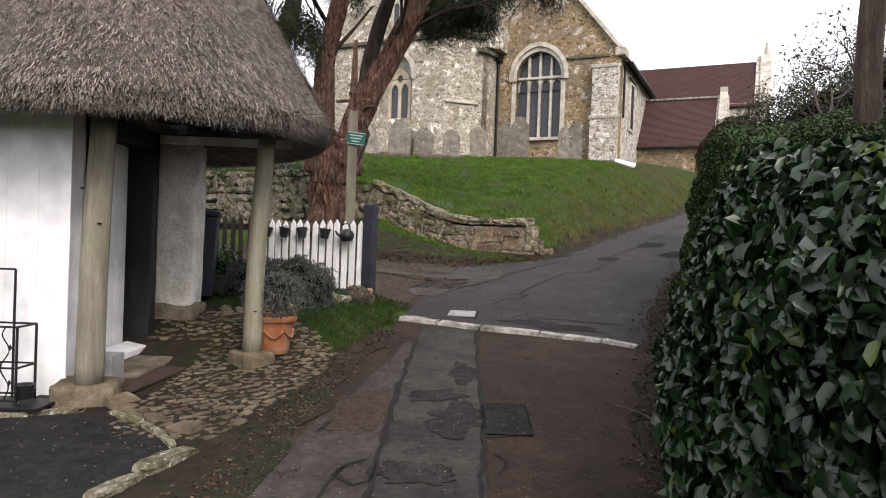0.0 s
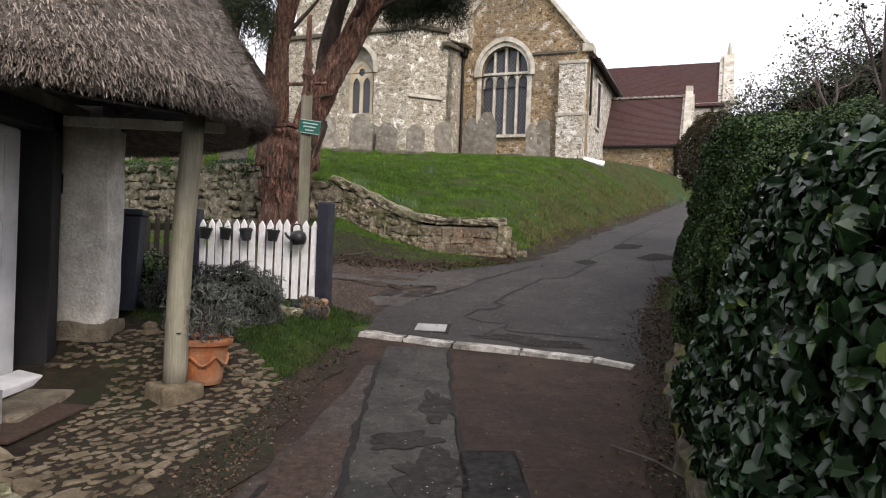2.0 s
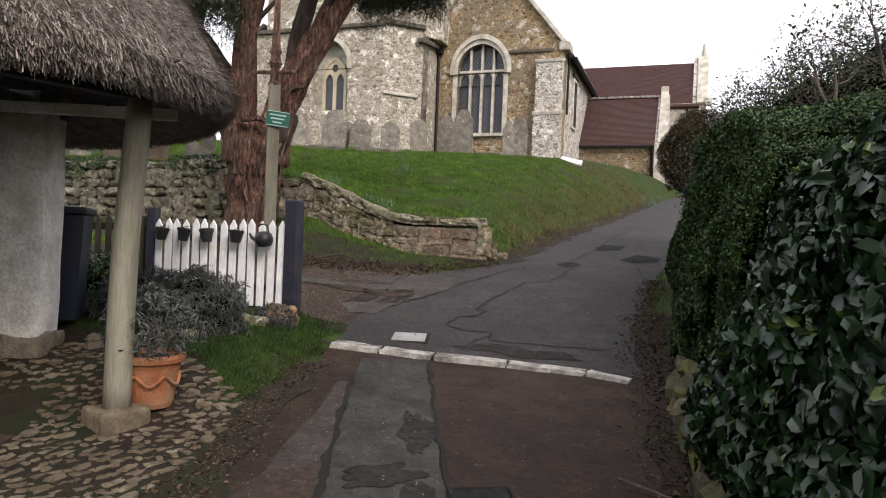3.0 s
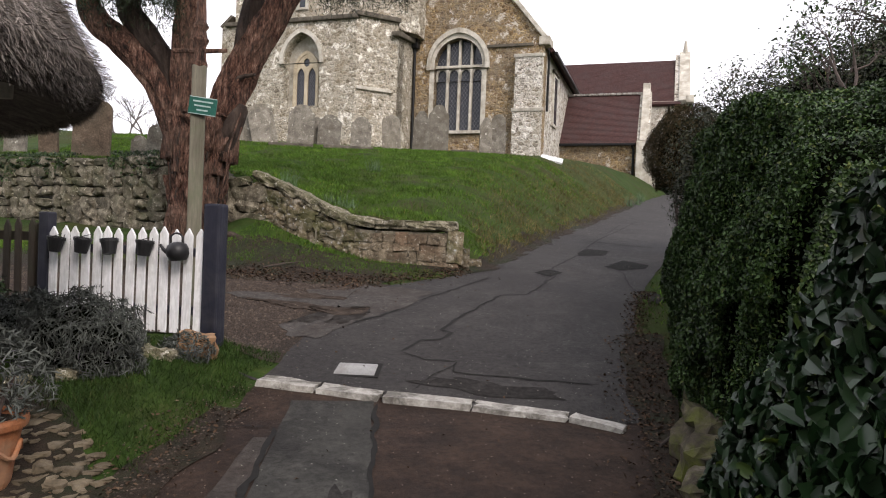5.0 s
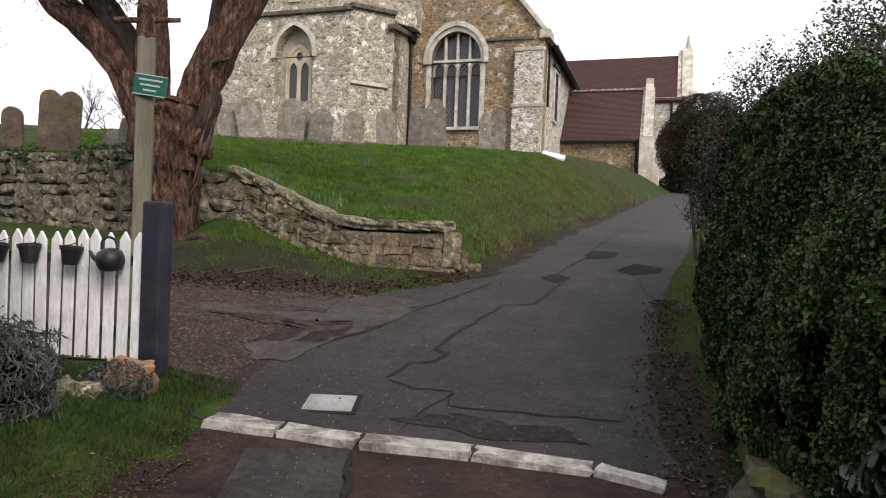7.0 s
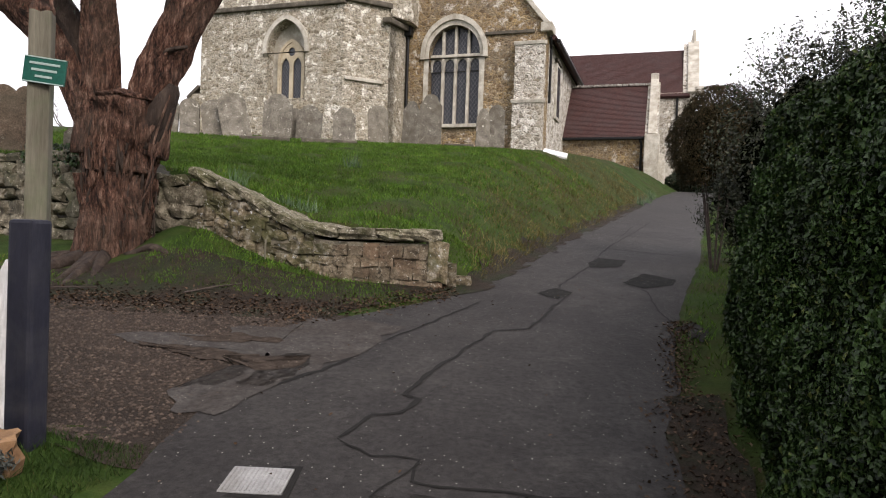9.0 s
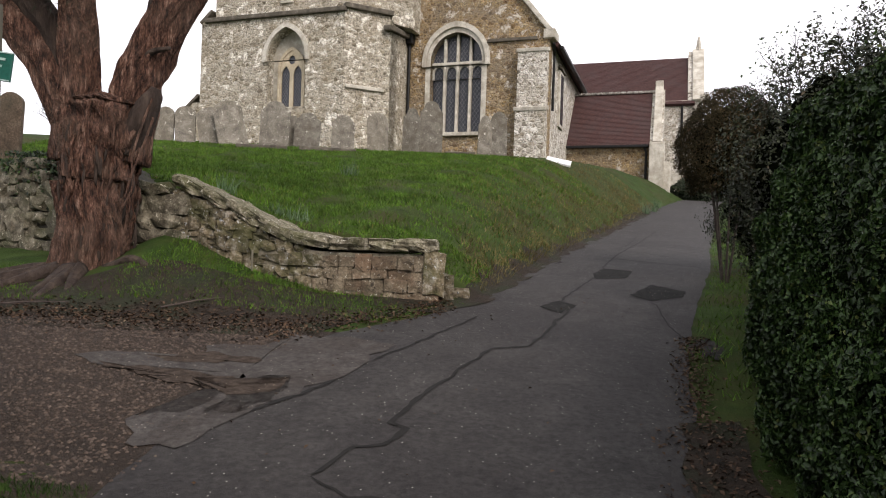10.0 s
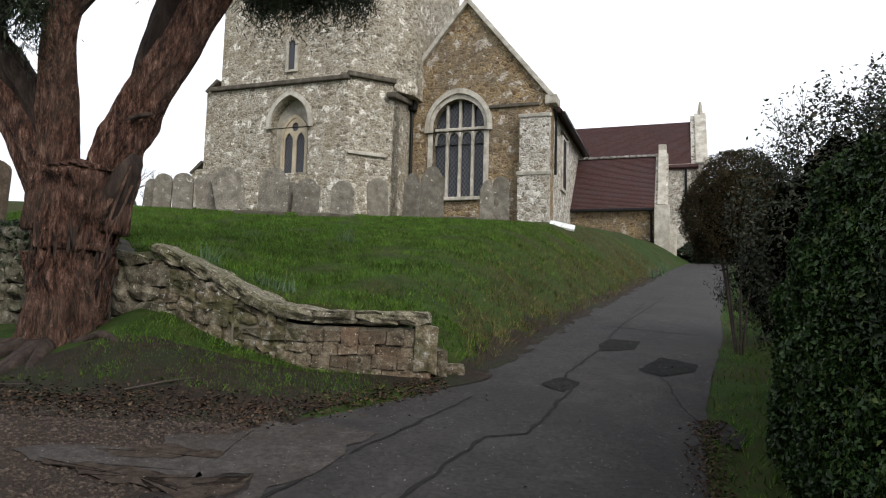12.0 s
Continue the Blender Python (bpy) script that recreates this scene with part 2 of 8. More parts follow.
def rubble(name, palette, mortar, scale=3.2, flat=1.5, stain=None, stain_amount=0.5, lichen=None):
    """Rubble masonry seen from afar: irregular stones in pale mortar, each of its own colour, with weathering."""
    m, nt, links, bsdf = nodes_of(name)
    geo = nt.new("ShaderNodeNewGeometry")
    warp = noise_tex(nt, links, geo.outputs["Position"], 2.5, 2.0)
    ofs = nt.new("ShaderNodeVectorMath")
    ofs.operation = "MULTIPLY_ADD"
    ofs.inputs[1].default_value = (0.25, 0.25, 0.25)
    links.new(warp.outputs["Color"], ofs.inputs[0])
    links.new(geo.outputs["Position"], ofs.inputs[2])
    mp = nt.new("ShaderNodeMapping")
    mp.inputs["Scale"].default_value = (1, 1, flat)
    links.new(ofs.outputs["Vector"], mp.inputs["Vector"])
    cells = nt.new("ShaderNodeTexVoronoi")
    cells.inputs["Scale"].default_value = scale
    edge = nt.new("ShaderNodeTexVoronoi")
    edge.feature = "DISTANCE_TO_EDGE"
    edge.inputs["Scale"].default_value = scale
    for t in (cells, edge):
        links.new(mp.outputs["Vector"], t.inputs["Vector"])
    sep = nt.new("ShaderNodeSeparateColor")
    links.new(cells.outputs["Color"], sep.inputs["Color"])
    pal = ramp(nt, [(i / (len(palette) - 1), c) for i, c in enumerate(palette)])
    links.new(sep.outputs["Red"], pal.inputs["Fac"])
    grain = noise_tex(nt, links, geo.outputs["Position"], 14.0, 6.0, 0.7)
    gr = ramp(nt, [(0.36, (0.13, 0.13, 0.13)), (0.64, (1.32, 1.32, 1.32))])
    links.new(grain.outputs["Fac"], gr.inputs["Fac"])
    col = blend(nt, links, pal.outputs["Color"], gr.outputs["Color"], 0.9, "MULTIPLY")
    er = ramp(nt, [(0.03, (1, 1, 1)), (0.09, (0, 0, 0))])
    links.new(edge.outputs["Distance"], er.inputs["Fac"])
    col = blend(nt, links, col, mortar, er.outputs["Color"])
    if stain:
        n3 = noise_tex(nt, links, geo.outputs["Position"], 0.35, 7.0, 0.7, 0.6)
        sr = ramp(nt, [(0.45, (0, 0, 0)), (0.68, (stain_amount,) * 3)])
        links.new(n3.outputs["Fac"], sr.inputs["Fac"])
        col = blend(nt, links, col, stain, sr.outputs["Color"])
    if lichen:
        n4 = noise_tex(nt, links, geo.outputs["Position"], 2.2, 8.0, 0.75, 0.3)
        lr = ramp(nt, [(0.55, (0, 0, 0)), (0.62, (0.9, 0.9, 0.9))])
        links.new(n4.outputs["Fac"], lr.inputs["Fac"])
        col = blend(nt, links, col, lichen, lr.outputs["Color"])
    links.new(col, bsdf.inputs["Base Color"])
    bsdf.inputs["Roughness"].default_value = 0.92
    bsdf.inputs["Specular IOR Level"].default_value = 0.2
    h = nt.new("ShaderNodeMath")
    h.operation = "MINIMUM"
    h.inputs[1].default_value = 0.14
    links.new(edge.outputs["Distance"], h.inputs[0])
    h2 = nt.new("ShaderNodeMath")
    h2.operation = "MULTIPLY_ADD"
    h2.inputs[1].default_value = 0.12
    links.new(grain.outputs["Fac"], h2.inputs[0])
    links.new(h.outputs["Value"], h2.inputs[2])
    b = nt.new("ShaderNodeBump")
    b.inputs["Strength"].default_value, b.inputs["Distance"].default_value = 0.9, 0.25
    links.new(h2.outputs["Value"], b.inputs["Height"])
    links.new(b.outputs["Normal"], bsdf.inputs["Normal"])
    return m


def leafy(name, dark, light, odd=None, rough=0.45, spread=0.35, spec=0.4, patch=1.3):
    """Leaves: each its own green, some odd ones yellowed."""
    m, nt, links, bsdf = nodes_of(name)
    geo = nt.new("ShaderNodeNewGeometry")
    stops = [(0.0, dark), (0.85, light)]
    if odd:
        stops += [(0.93, light), (1.0, odd)]
    r = ramp(nt, stops)
    links.new(geo.outputs["Random Per Island"], r.inputs["Fac"])
    n = noise_tex(nt, links, geo.outputs["Position"], patch, 5.0, 0.7)
    g = ramp(nt, [(0.3, (1 - spread,) * 3), (0.7, (1 + spread,) * 3)])
    links.new(n.outputs["Fac"], g.inputs["Fac"])
    col = blend(nt, links, r.outputs["Color"], g.outputs["Color"], 1.0, "MULTIPLY")
    links.new(col, bsdf.inputs["Base Color"])
    bsdf.inputs["Roughness"].default_value = rough
    bsdf.inputs["Specular IOR Level"].default_value = spec
    return m


M_ground = surface("turf_soil", [(0.3, (0.0161, 0.0290, 0.0062)), (0.5, (0.0259, 0.0494, 0.0095)), (0.7, (0.0434, 0.0668, 0.0143))], 3.0, 50, 0.95, 0.6, (0.0403, 0.0320, 0.0133), 0.7, 0.6, distance=0.02, spec=0.1)
M_bank = surface("earth_leaf_litter", [(0.3, (0.0143, 0.0105, 0.0071)), (0.55, (0.0286, 0.0200, 0.0133)), (0.75, (0.0476, 0.0333, 0.0214))], 9.0, 90, 0.95, 0.8, (0.0167, 0.0238, 0.0095), 1.6, 0.7, distance=0.02, spec=0.2, harsh=0.35)
M_lane_low = surface("worn_brown_asphalt", [(0.3, (0.0229, 0.0149, 0.0110)), (0.55, (0.0396, 0.0250, 0.0180)), (0.8, (0.0586, 0.0371, 0.0263))], 4.0, 160, 0.8, 0.6, (0.0179, 0.0124, 0.0104), 0.9, 0.75, distance=0.006, spec=0.15, fleck=(0.1628, 0.1257, 0.1002), harsh=0.42)
M_lane_up = surface("grey_asphalt", [(0.3, (0.0326, 0.0300, 0.0285)), (0.6, (0.0470, 0.0438, 0.0410)), (0.8, (0.0670, 0.0617, 0.0571))], 3.0, 160, 0.78, 0.6, (0.0245, 0.0224, 0.0219), 0.6, 0.7, distance=0.006, spec=0.15, fleck=(0.2362, 0.2288, 0.2035), harsh=0.42)
M_strip = surface("grey_asphalt_strip", [(0.3, (0.0336, 0.0330, 0.0294)), (0.6, (0.0502, 0.0487, 0.0433)), (0.8, (0.0702, 0.0675, 0.0602))], 5.0, 160, 0.75, 0.6, (0.0176, 0.0164, 0.0154), 1.4, 0.85, distance=0.006, spec=0.15, fleck=(0.1987, 0.1892, 0.1681), harsh=0.42)
M_patch = surface("dark_asphalt_patch", [(0.3, (0.0179, 0.0179, 0.0169)), (0.7, (0.0303, 0.0294, 0.0276))], 6.0, 180, 0.9, 0.5, distance=0.006, spec=0.05, fleck=(0.2805, 0.2550, 0.2167), harsh=0.42)
M_red = surface("red_gravel_patch", [(0.3, (0.0328, 0.0226, 0.0176)), (0.7, (0.0630, 0.0446, 0.0353))], 20.0, 170, 0.85, 0.6, distance=0.006, spec=0.15, fleck=(0.1584, 0.1700, 0.1530), harsh=0.42)
M_damp = surface("damp_asphalt", [(0.3, (0.0229, 0.0210, 0.0198)), (0.6, (0.0350, 0.0325, 0.0306)), (0.8, (0.0506, 0.0469, 0.0434))], 5.0, 120, 0.88, 0.5, distance=0.006, spec=0.05, fleck=(0.2406, 0.2166, 0.1804), harsh=0.45)
M_crack = surface("crack_dirt", [(0.3, (0.0066, 0.0060, 0.0055)), (0.7, (0.0138, 0.0127, 0.0110))], 20.0, 90, 0.95, 0.0)
M_gravel = surface("pea_gravel", [(0.3, (0.0265, 0.0185, 0.0132)), (0.55, (0.0502, 0.0370, 0.0278)), (0.75, (0.0794, 0.0635, 0.0502))], 45.0, 140, 0.9, 1.0, (0.0212, 0.0159, 0.0120), 1.1, 0.6, distance=0.015, spec=0.2, harsh=0.3)
M_white_stone = surface("pale_limestone", [(0.3, (0.2400, 0.2240, 0.1960)), (0.55, (0.4000, 0.3840, 0.3440)), (0.75, (0.5280, 0.5120, 0.4720))], 13.0, 60, 0.85, 0.7, (0.0720, 0.0656, 0.0544), 5.0, 0.85, piece=0.12)
M_stone = surface("grey_lichened_stone", [(0.32, (0.0503, 0.0429, 0.0301)), (0.5, (0.1364, 0.1188, 0.0848)), (0.7, (0.3014, 0.2728, 0.2072))], 8.0, 45, 0.92, 0.7, (0.0503, 0.0552, 0.0220), 1.5, 0.7, piece=0.28, distance=0.02, harsh=0.4, lichen=(((0.4784, 0.4427, 0.3461), 19.0, 0.60), ((0.0322, 0.0266, 0.0177), 13.0, 0.60)))
M_stone_gold = surface("golden_lichened_stone", [(0.32, (0.0485, 0.0385, 0.0244)), (0.5, (0.1696, 0.1361, 0.0855)), (0.68, (0.4037, 0.3682, 0.3012))], 11.0, 50, 0.92, 0.7, (0.0485, 0.0521, 0.0163), 1.8, 0.75, piece=0.28, distance=0.02, harsh=0.4, lichen=(((0.4420, 0.4600, 0.4730), 19.0, 0.60), ((0.0298, 0.0276, 0.0242), 13.0, 0.60)))
M_coping = surface("lichened_coping", [(0.34, (0.075, 0.066, 0.043)), (0.5, (0.19, 0.17, 0.115)), (0.66, (0.36, 0.33, 0.25))], 14.0, 60, 0.92, 0.8, (0.08, 0.085, 0.03), 2.5, 0.6, piece=0.18, distance=0.025, harsh=0.3, lichen=(((0.58, 0.56, 0.48), 17.0, 0.59), ((0.03, 0.026, 0.018), 11.0, 0.6)))
M_mortar = surface("old_lime_mortar", [(0.3, (0.10, 0.088, 0.06)), (0.7, (0.24, 0.215, 0.16))], 12.0, 60, 0.95, 0.6, lichen=(((0.52, 0.5, 0.43), 19.0, 0.60), ((0.035, 0.03, 0.022), 13.0, 0.60)))
M_joint = surface("dark_wall_core", [(0.3, (0.025, 0.023, 0.018)), (0.7, (0.06, 0.055, 0.042))], 12.0, 60, 0.95, 0.6)
M_cobble = surface("porch_cobbles", [(0.25, (0.0641, 0.0513, 0.0330)), (0.5, (0.1283, 0.1026, 0.0682)), (0.75, (0.2243, 0.1898, 0.1363))], 9.0, 60, 0.88, 0.5, (0.0534, 0.0386, 0.0212), 2.0, 0.6, piece=0.3, spec=0.2)
M_whitewash = surface("whitewashed_boards", [(0.3, (0.8, 0.8, 0.81)), (0.7, (0.86, 0.86, 0.86))], 2.0, 4, 0.6, 0.05, (0.68, 0.68, 0.66), 1.0, 0.25)
M_plaster = surface("worn_plaster", [(0.3, (0.5520, 0.5280, 0.4800)), (0.55, (0.7440, 0.7200, 0.6600)), (0.8, (0.8640, 0.8400, 0.7800))], 5.0, 40, 0.9, 0.5, (0.3600, 0.3120, 0.2400), 1.8, 0.65, distance=0.02)
M_render_dirt = surface("bare_rubble_plinth", [(0.3, (0.11, 0.09, 0.065)), (0.7, (0.28, 0.24, 0.18))], 7.0, 40, 0.95, 0.8, (0.06, 0.05, 0.035), 2.0, 0.6, distance=0.03)
M_post = surface("weathered_round_timber", [(0.3, (0.1530, 0.1350, 0.1036)), (0.55, (0.2430, 0.2250, 0.1710)), (0.75, (0.3240, 0.3060, 0.2340))], 9.0, 70, 0.85, 0.5, (0.1440, 0.1530, 0.0900), 1.5, 0.6, stretch=(1, 1, 0.12), spec=0.2)
M_timber_dark = surface("black_stained_timber", [(0.3, (0.008, 0.008, 0.009)), (0.7, (0.02, 0.019, 0.02))], 12.0, 80, 0.6, 0.3, stretch=(1, 1, 0.15))
M_navy = surface("navy_painted_post", [(0.3, (0.012, 0.013, 0.022)), (0.7, (0.022, 0.023, 0.036))], 9.0, 60, 0.6, 0.3, (0.05, 0.05, 0.055), 3.0, 0.4, stretch=(1, 1, 0.2))
M_picket = surface("white_painted_pickets", [(0.3, (0.78, 0.79, 0.8)), (0.7, (0.86, 0.86, 0.86))], 9.0, 60, 0.55, 0.25, (0.42, 0.42, 0.40), 5.0, 0.45, piece=0.06, stretch=(1, 1, 0.2))
M_brown_fence = surface("dark_brown_fence", [(0.3, (0.022, 0.017, 0.012)), (0.7, (0.055, 0.042, 0.03))], 9.0, 60, 0.85, 0.4, (0.03, 0.04, 0.02), 2.0, 0.5, piece=0.2, stretch=(1, 1, 0.2))
M_black_plastic = surface("black_plastic", [(0.3, (0.010, 0.010, 0.011)), (0.7, (0.02, 0.02, 0.021))], 8.0, 60, 0.45, 0.1)
M_bin = surface("dark_blue_plastic", [(0.3, (0.012, 0.016, 0.028)), (0.7, (0.02, 0.026, 0.042))], 8.0, 60, 0.5, 0.1)
M_iron = surface("black_wrought_iron", [(0.3, (0.010, 0.010, 0.010)), (0.7, (0.022, 0.022, 0.022))], 20.0, 60, 0.5, 0.2, metal=0.4)
M_terracotta = surface("weathered_terracotta", [(0.3, (0.2080, 0.0680, 0.0280)), (0.6, (0.3200, 0.1200, 0.0480)), (0.8, (0.4000, 0.1840, 0.0880))], 7.0, 60, 0.8, 0.3, (0.2400, 0.1920, 0.1280), 4.0, 0.4)
M_thatch = surface("grey_thatch", [(0.3, (0.09, 0.076, 0.064)), (0.5, (0.19, 0.162, 0.138)), (0.72, (0.32, 0.28, 0.245))], 14.0, 110, 0.95, 1.0, (0.10, 0.085, 0.07), 0.9, 0.5, distance=0.03, harsh=0.3)
M_straw = surface("weathered_straw", [(0.3, (0.15, 0.128, 0.11)), (0.55, (0.27, 0.232, 0.2)), (0.8, (0.42, 0.37, 0.325))], 5.0, 60, 0.9, 0.0, (0.13, 0.105, 0.085), 0.8, 0.6, island=0.8)
M_bark = surface("shaggy_red_bark", [(0.34, (0.024, 0.012, 0.008)), (0.46, (0.11, 0.052, 0.034)), (0.58, (0.23, 0.118, 0.08)), (0.72, (0.42, 0.27, 0.2))], 20.0, 80, 0.95, 1.0, (0.17, 0.12, 0.09), 1.6, 0.4, stretch=(1, 1, 0.2), distance=0.08, harsh=0.25)
M_bark_dark = surface("dark_bark", [(0.25, (0.016, 0.011, 0.009)), (0.5, (0.05, 0.035, 0.027)), (0.75, (0.10, 0.072, 0.055))], 9.0, 50, 0.95, 1.0, stretch=(1, 1, 0.2), distance=0.04)
M_pole = surface("grey_square_pole", [(0.3, (0.10, 0.09, 0.065)), (0.6, (0.18, 0.165, 0.125)), (0.8, (0.25, 0.235, 0.18))], 9.0, 70, 0.9, 0.4, (0.09, 0.11, 0.06), 2.0, 0.6, stretch=(1, 1, 0.12))
M_sign = surface("green_sign_paint", [(0.3, (0.006, 0.075, 0.055)), (0.7, (0.009, 0.10, 0.072))], 5.0, 60, 0.45, 0.0)
M_sign_edge = surface("pale_sign_letters", [(0.3, (0.3, 0.42, 0.38)), (0.7, (0.4, 0.52, 0.47))], 5.0, 60, 0.5, 0.0)
M_grave = surface("lichened_headstone", [(0.3, (0.12, 0.108, 0.088)), (0.5, (0.2, 0.182, 0.15)), (0.7, (0.3, 0.28, 0.235))], 5.0, 40, 0.92, 0.6, (0.1, 0.085, 0.06), 1.2, 0.5, piece=0.22, harsh=0.4, lichen=(((0.55, 0.53, 0.46), 9.0, 0.61),))
M_grave_brown = surface("brown_sandstone_headstone", [(0.3, (0.085, 0.06, 0.04)), (0.5, (0.14, 0.1, 0.068)), (0.7, (0.2, 0.15, 0.105))], 5.0, 40, 0.92, 0.6, (0.07, 0.065, 0.045), 1.2, 0.5, piece=0.15, harsh=0.4, lichen=(((0.3, 0.28, 0.22), 12.0, 0.64),))
M_edge = surface("worn_grey_brown_asphalt", [(0.3, (0.036, 0.031, 0.027)), (0.55, (0.056, 0.048, 0.042)), (0.8, (0.08, 0.069, 0.06))], 5.0, 160, 0.8, 0.6, (0.03, 0.022, 0.018), 1.3, 0.7, distance=0.006, spec=0.15, fleck=(0.22, 0.2, 0.17), harsh=0.42)
M_pale_asphalt = surface("pale_worn_asphalt", [(0.3, (0.0468, 0.0413, 0.0374)), (0.55, (0.0663, 0.0601, 0.0546)), (0.8, (0.0897, 0.0819, 0.0749))], 6.0, 150, 0.85, 0.6, (0.0351, 0.0281, 0.0234), 2.0, 0.6, distance=0.006, spec=0.15, fleck=(0.2184, 0.1950, 0.1716), harsh=0.4)
M_soil = surface("dark_wet_soil", [(0.3, (0.0296, 0.0222, 0.0173)), (0.7, (0.0741, 0.0568, 0.0445))], 14.0, 90, 0.95, 0.7, distance=0.012, spec=0.1, fleck=(0.2470, 0.1976, 0.1482))
M_ashlar_wall = surface("weathered_wall_block", [(0.32, (0.07, 0.055, 0.036)), (0.5, (0.16, 0.128, 0.086)), (0.68, (0.27, 0.225, 0.16))], 9.0, 55, 0.93, 0.7, (0.15, 0.09, 0.055), 1.6, 0.6, piece=0.2, distance=0.015, harsh=0.35, lichen=(((0.5, 0.47, 0.39), 24.0, 0.60), ((0.035, 0.03, 0.022), 16.0, 0.58)))
M_marble = surface("white_stone_slab", [(0.3, (0.62, 0.62, 0.6)), (0.7, (0.78, 0.78, 0.76))], 5.0, 50, 0.7, 0.2)
M_tower = rubble("tower_rubble", [(0.1880, 0.1591, 0.1157), (0.3905, 0.3544, 0.2748), (0.5496, 0.5062, 0.4195), (0.2893, 0.2459, 0.1736), (0.7232, 0.6870, 0.5930)], (0.3955, 0.3593, 0.2870), 4.6, 1.7, (0.2893, 0.2387, 0.1591), 0.55, (0.8389, 0.8100, 0.7232))
M_gold = rubble("ironstone_rubble", [(0.1419, 0.0873, 0.0409), (0.3165, 0.2183, 0.1052), (0.4366, 0.3165, 0.1637), (0.2183, 0.1419, 0.0760), (0.4912, 0.3930, 0.2455)], (0.2712, 0.2147, 0.1469), 4.8, 1.6, (0.1637, 0.1419, 0.1111), 0.75, (0.5676, 0.5240, 0.4561))
M_flint = rubble("pale_flint_rubble", [(0.1865, 0.1616, 0.1243), (0.5221, 0.4848, 0.4102), (0.7209, 0.6899, 0.6215), (0.3232, 0.2797, 0.2113), (0.8452, 0.8204, 0.7458)], (0.5085, 0.4723, 0.4068), 4.6, 1.5, (0.2735, 0.2362, 0.1616), 0.5, (0.7707, 0.7458, 0.6836))
M_ashlar = surface("dressed_stone", [(0.3, (0.3729, 0.3418, 0.2859)), (0.55, (0.5593, 0.5283, 0.4537)), (0.8, (0.7458, 0.7209, 0.6339))], 3.0, 25, 0.9, 0.4, (0.1989, 0.1740, 0.1243), 1.2, 0.5)
M_ashlar_new = surface("honey_dressed_stone", [(0.3, (0.42, 0.35, 0.24)), (0.7, (0.56, 0.49, 0.36))], 3.0, 25, 0.85, 0.3)
M_dark_string = surface("dark_weathered_string", [(0.3, (0.06, 0.052, 0.04)), (0.6, (0.13, 0.115, 0.09)), (0.8, (0.28, 0.26, 0.21))], 4.0, 30, 0.95, 0.5)
M_rooftile = surface("dark_red_tiles", [(0.3, (0.0484, 0.0239, 0.0220)), (0.55, (0.0748, 0.0350, 0.0310)), (0.8, (0.1056, 0.0552, 0.0480))], 6.0, 40, 0.85, 0.5, (0.0616, 0.0414, 0.0400), 1.0, 0.5, stretch=(1, 1, 2.5))
M_lead = surface("lead_came", [(0.3, (0.11, 0.11, 0.12)), (0.7, (0.18, 0.18, 0.19))], 20.0, 60, 0.6, 0.0)
M_leaf_big = leafy("glossy_laurel_leaves", (0.0040, 0.0117, 0.0044), (0.0143, 0.0352, 0.0109), (0.0710, 0.1057, 0.0149), 0.36, 0.45, 0.4)
M_leaf_small = leafy("small_hedge_leaves", (0.0053, 0.0142, 0.0037), (0.0319, 0.0641, 0.0130), (0.0882, 0.1043, 0.0258), 0.48, 0.55, 0.24)
M_yew = leafy("dark_yew_needles", (0.008, 0.014, 0.006), (0.022, 0.034, 0.012), (0.06, 0.045, 0.02), 0.6, 0.4, 0.3)
M_grass = leafy("grass_blades", (0.0278, 0.0637, 0.0059), (0.0734, 0.1427, 0.0154), (0.1392, 0.1263, 0.0300), 0.65, 0.6, 0.15, 2.6)
# darker copy of the churchyard grass; dimmer light put into its colour
M_grass_dimmed = leafy("dimmed_grass_blades", (0.0120, 0.0269, 0.0045), (0.0314, 0.0613, 0.0112), (0.0673, 0.0636, 0.0224), 0.65, 0.5, 0.15, 3.0)
M_lavender = leafy("grey_lavender_foliage", (0.0328, 0.0370, 0.0318), (0.1040, 0.1139, 0.1012), (0.0711, 0.0683, 0.0766), 0.8, 0.3, 0.2)
M_litter = leafy("dead_leaves", (0.0275, 0.0154, 0.0088), (0.0770, 0.0468, 0.0275), (0.1430, 0.1100, 0.0715), 0.8, 0.3, 0.2)
# near-black inner shells: deep shade within the foliage, put into the colour
M_hedge_shade = surface("hedge_inner_shade", [(0.3, (0.0015, 0.002, 0.001)), (0.7, (0.004, 0.005, 0.0025))], 9.0, 60, 1.0, 0.0, spec=0.0)
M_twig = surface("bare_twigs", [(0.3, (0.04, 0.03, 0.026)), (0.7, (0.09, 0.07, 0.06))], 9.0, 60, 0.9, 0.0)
# paler, greyer copy of the twigs: distance haze put into the colour
M_twig_hazed = surface("hazed_bare_twigs", [(0.3, (0.10, 0.09, 0.085)), (0.7, (0.17, 0.155, 0.145))], 9.0, 60, 0.9, 0.0)


def glass_material():
    m, nt, links, bsdf = nodes_of("old_window_glass")
    bsdf.inputs["Base Color"].default_value = (0.04, 0.044, 0.052, 1)
    bsdf.inputs["Roughness"].default_value = 0.2
    bsdf.inputs["Specular IOR Level"].default_value = 0.35
    geo = nt.new("ShaderNodeNewGeometry")
    n = noise_tex(nt, links, geo.outputs["Position"], 6.0, 2.0)
    b = nt.new("ShaderNodeBump")
    b.inputs["Strength"].default_value, b.inputs["Distance"].default_value = 0.35, 0.05
    links.new(n.outputs["Fac"], b.inputs["Height"])
    links.new(b.outputs["Normal"], bsdf.inputs["Normal"])
    return m


M_glass = glass_material()

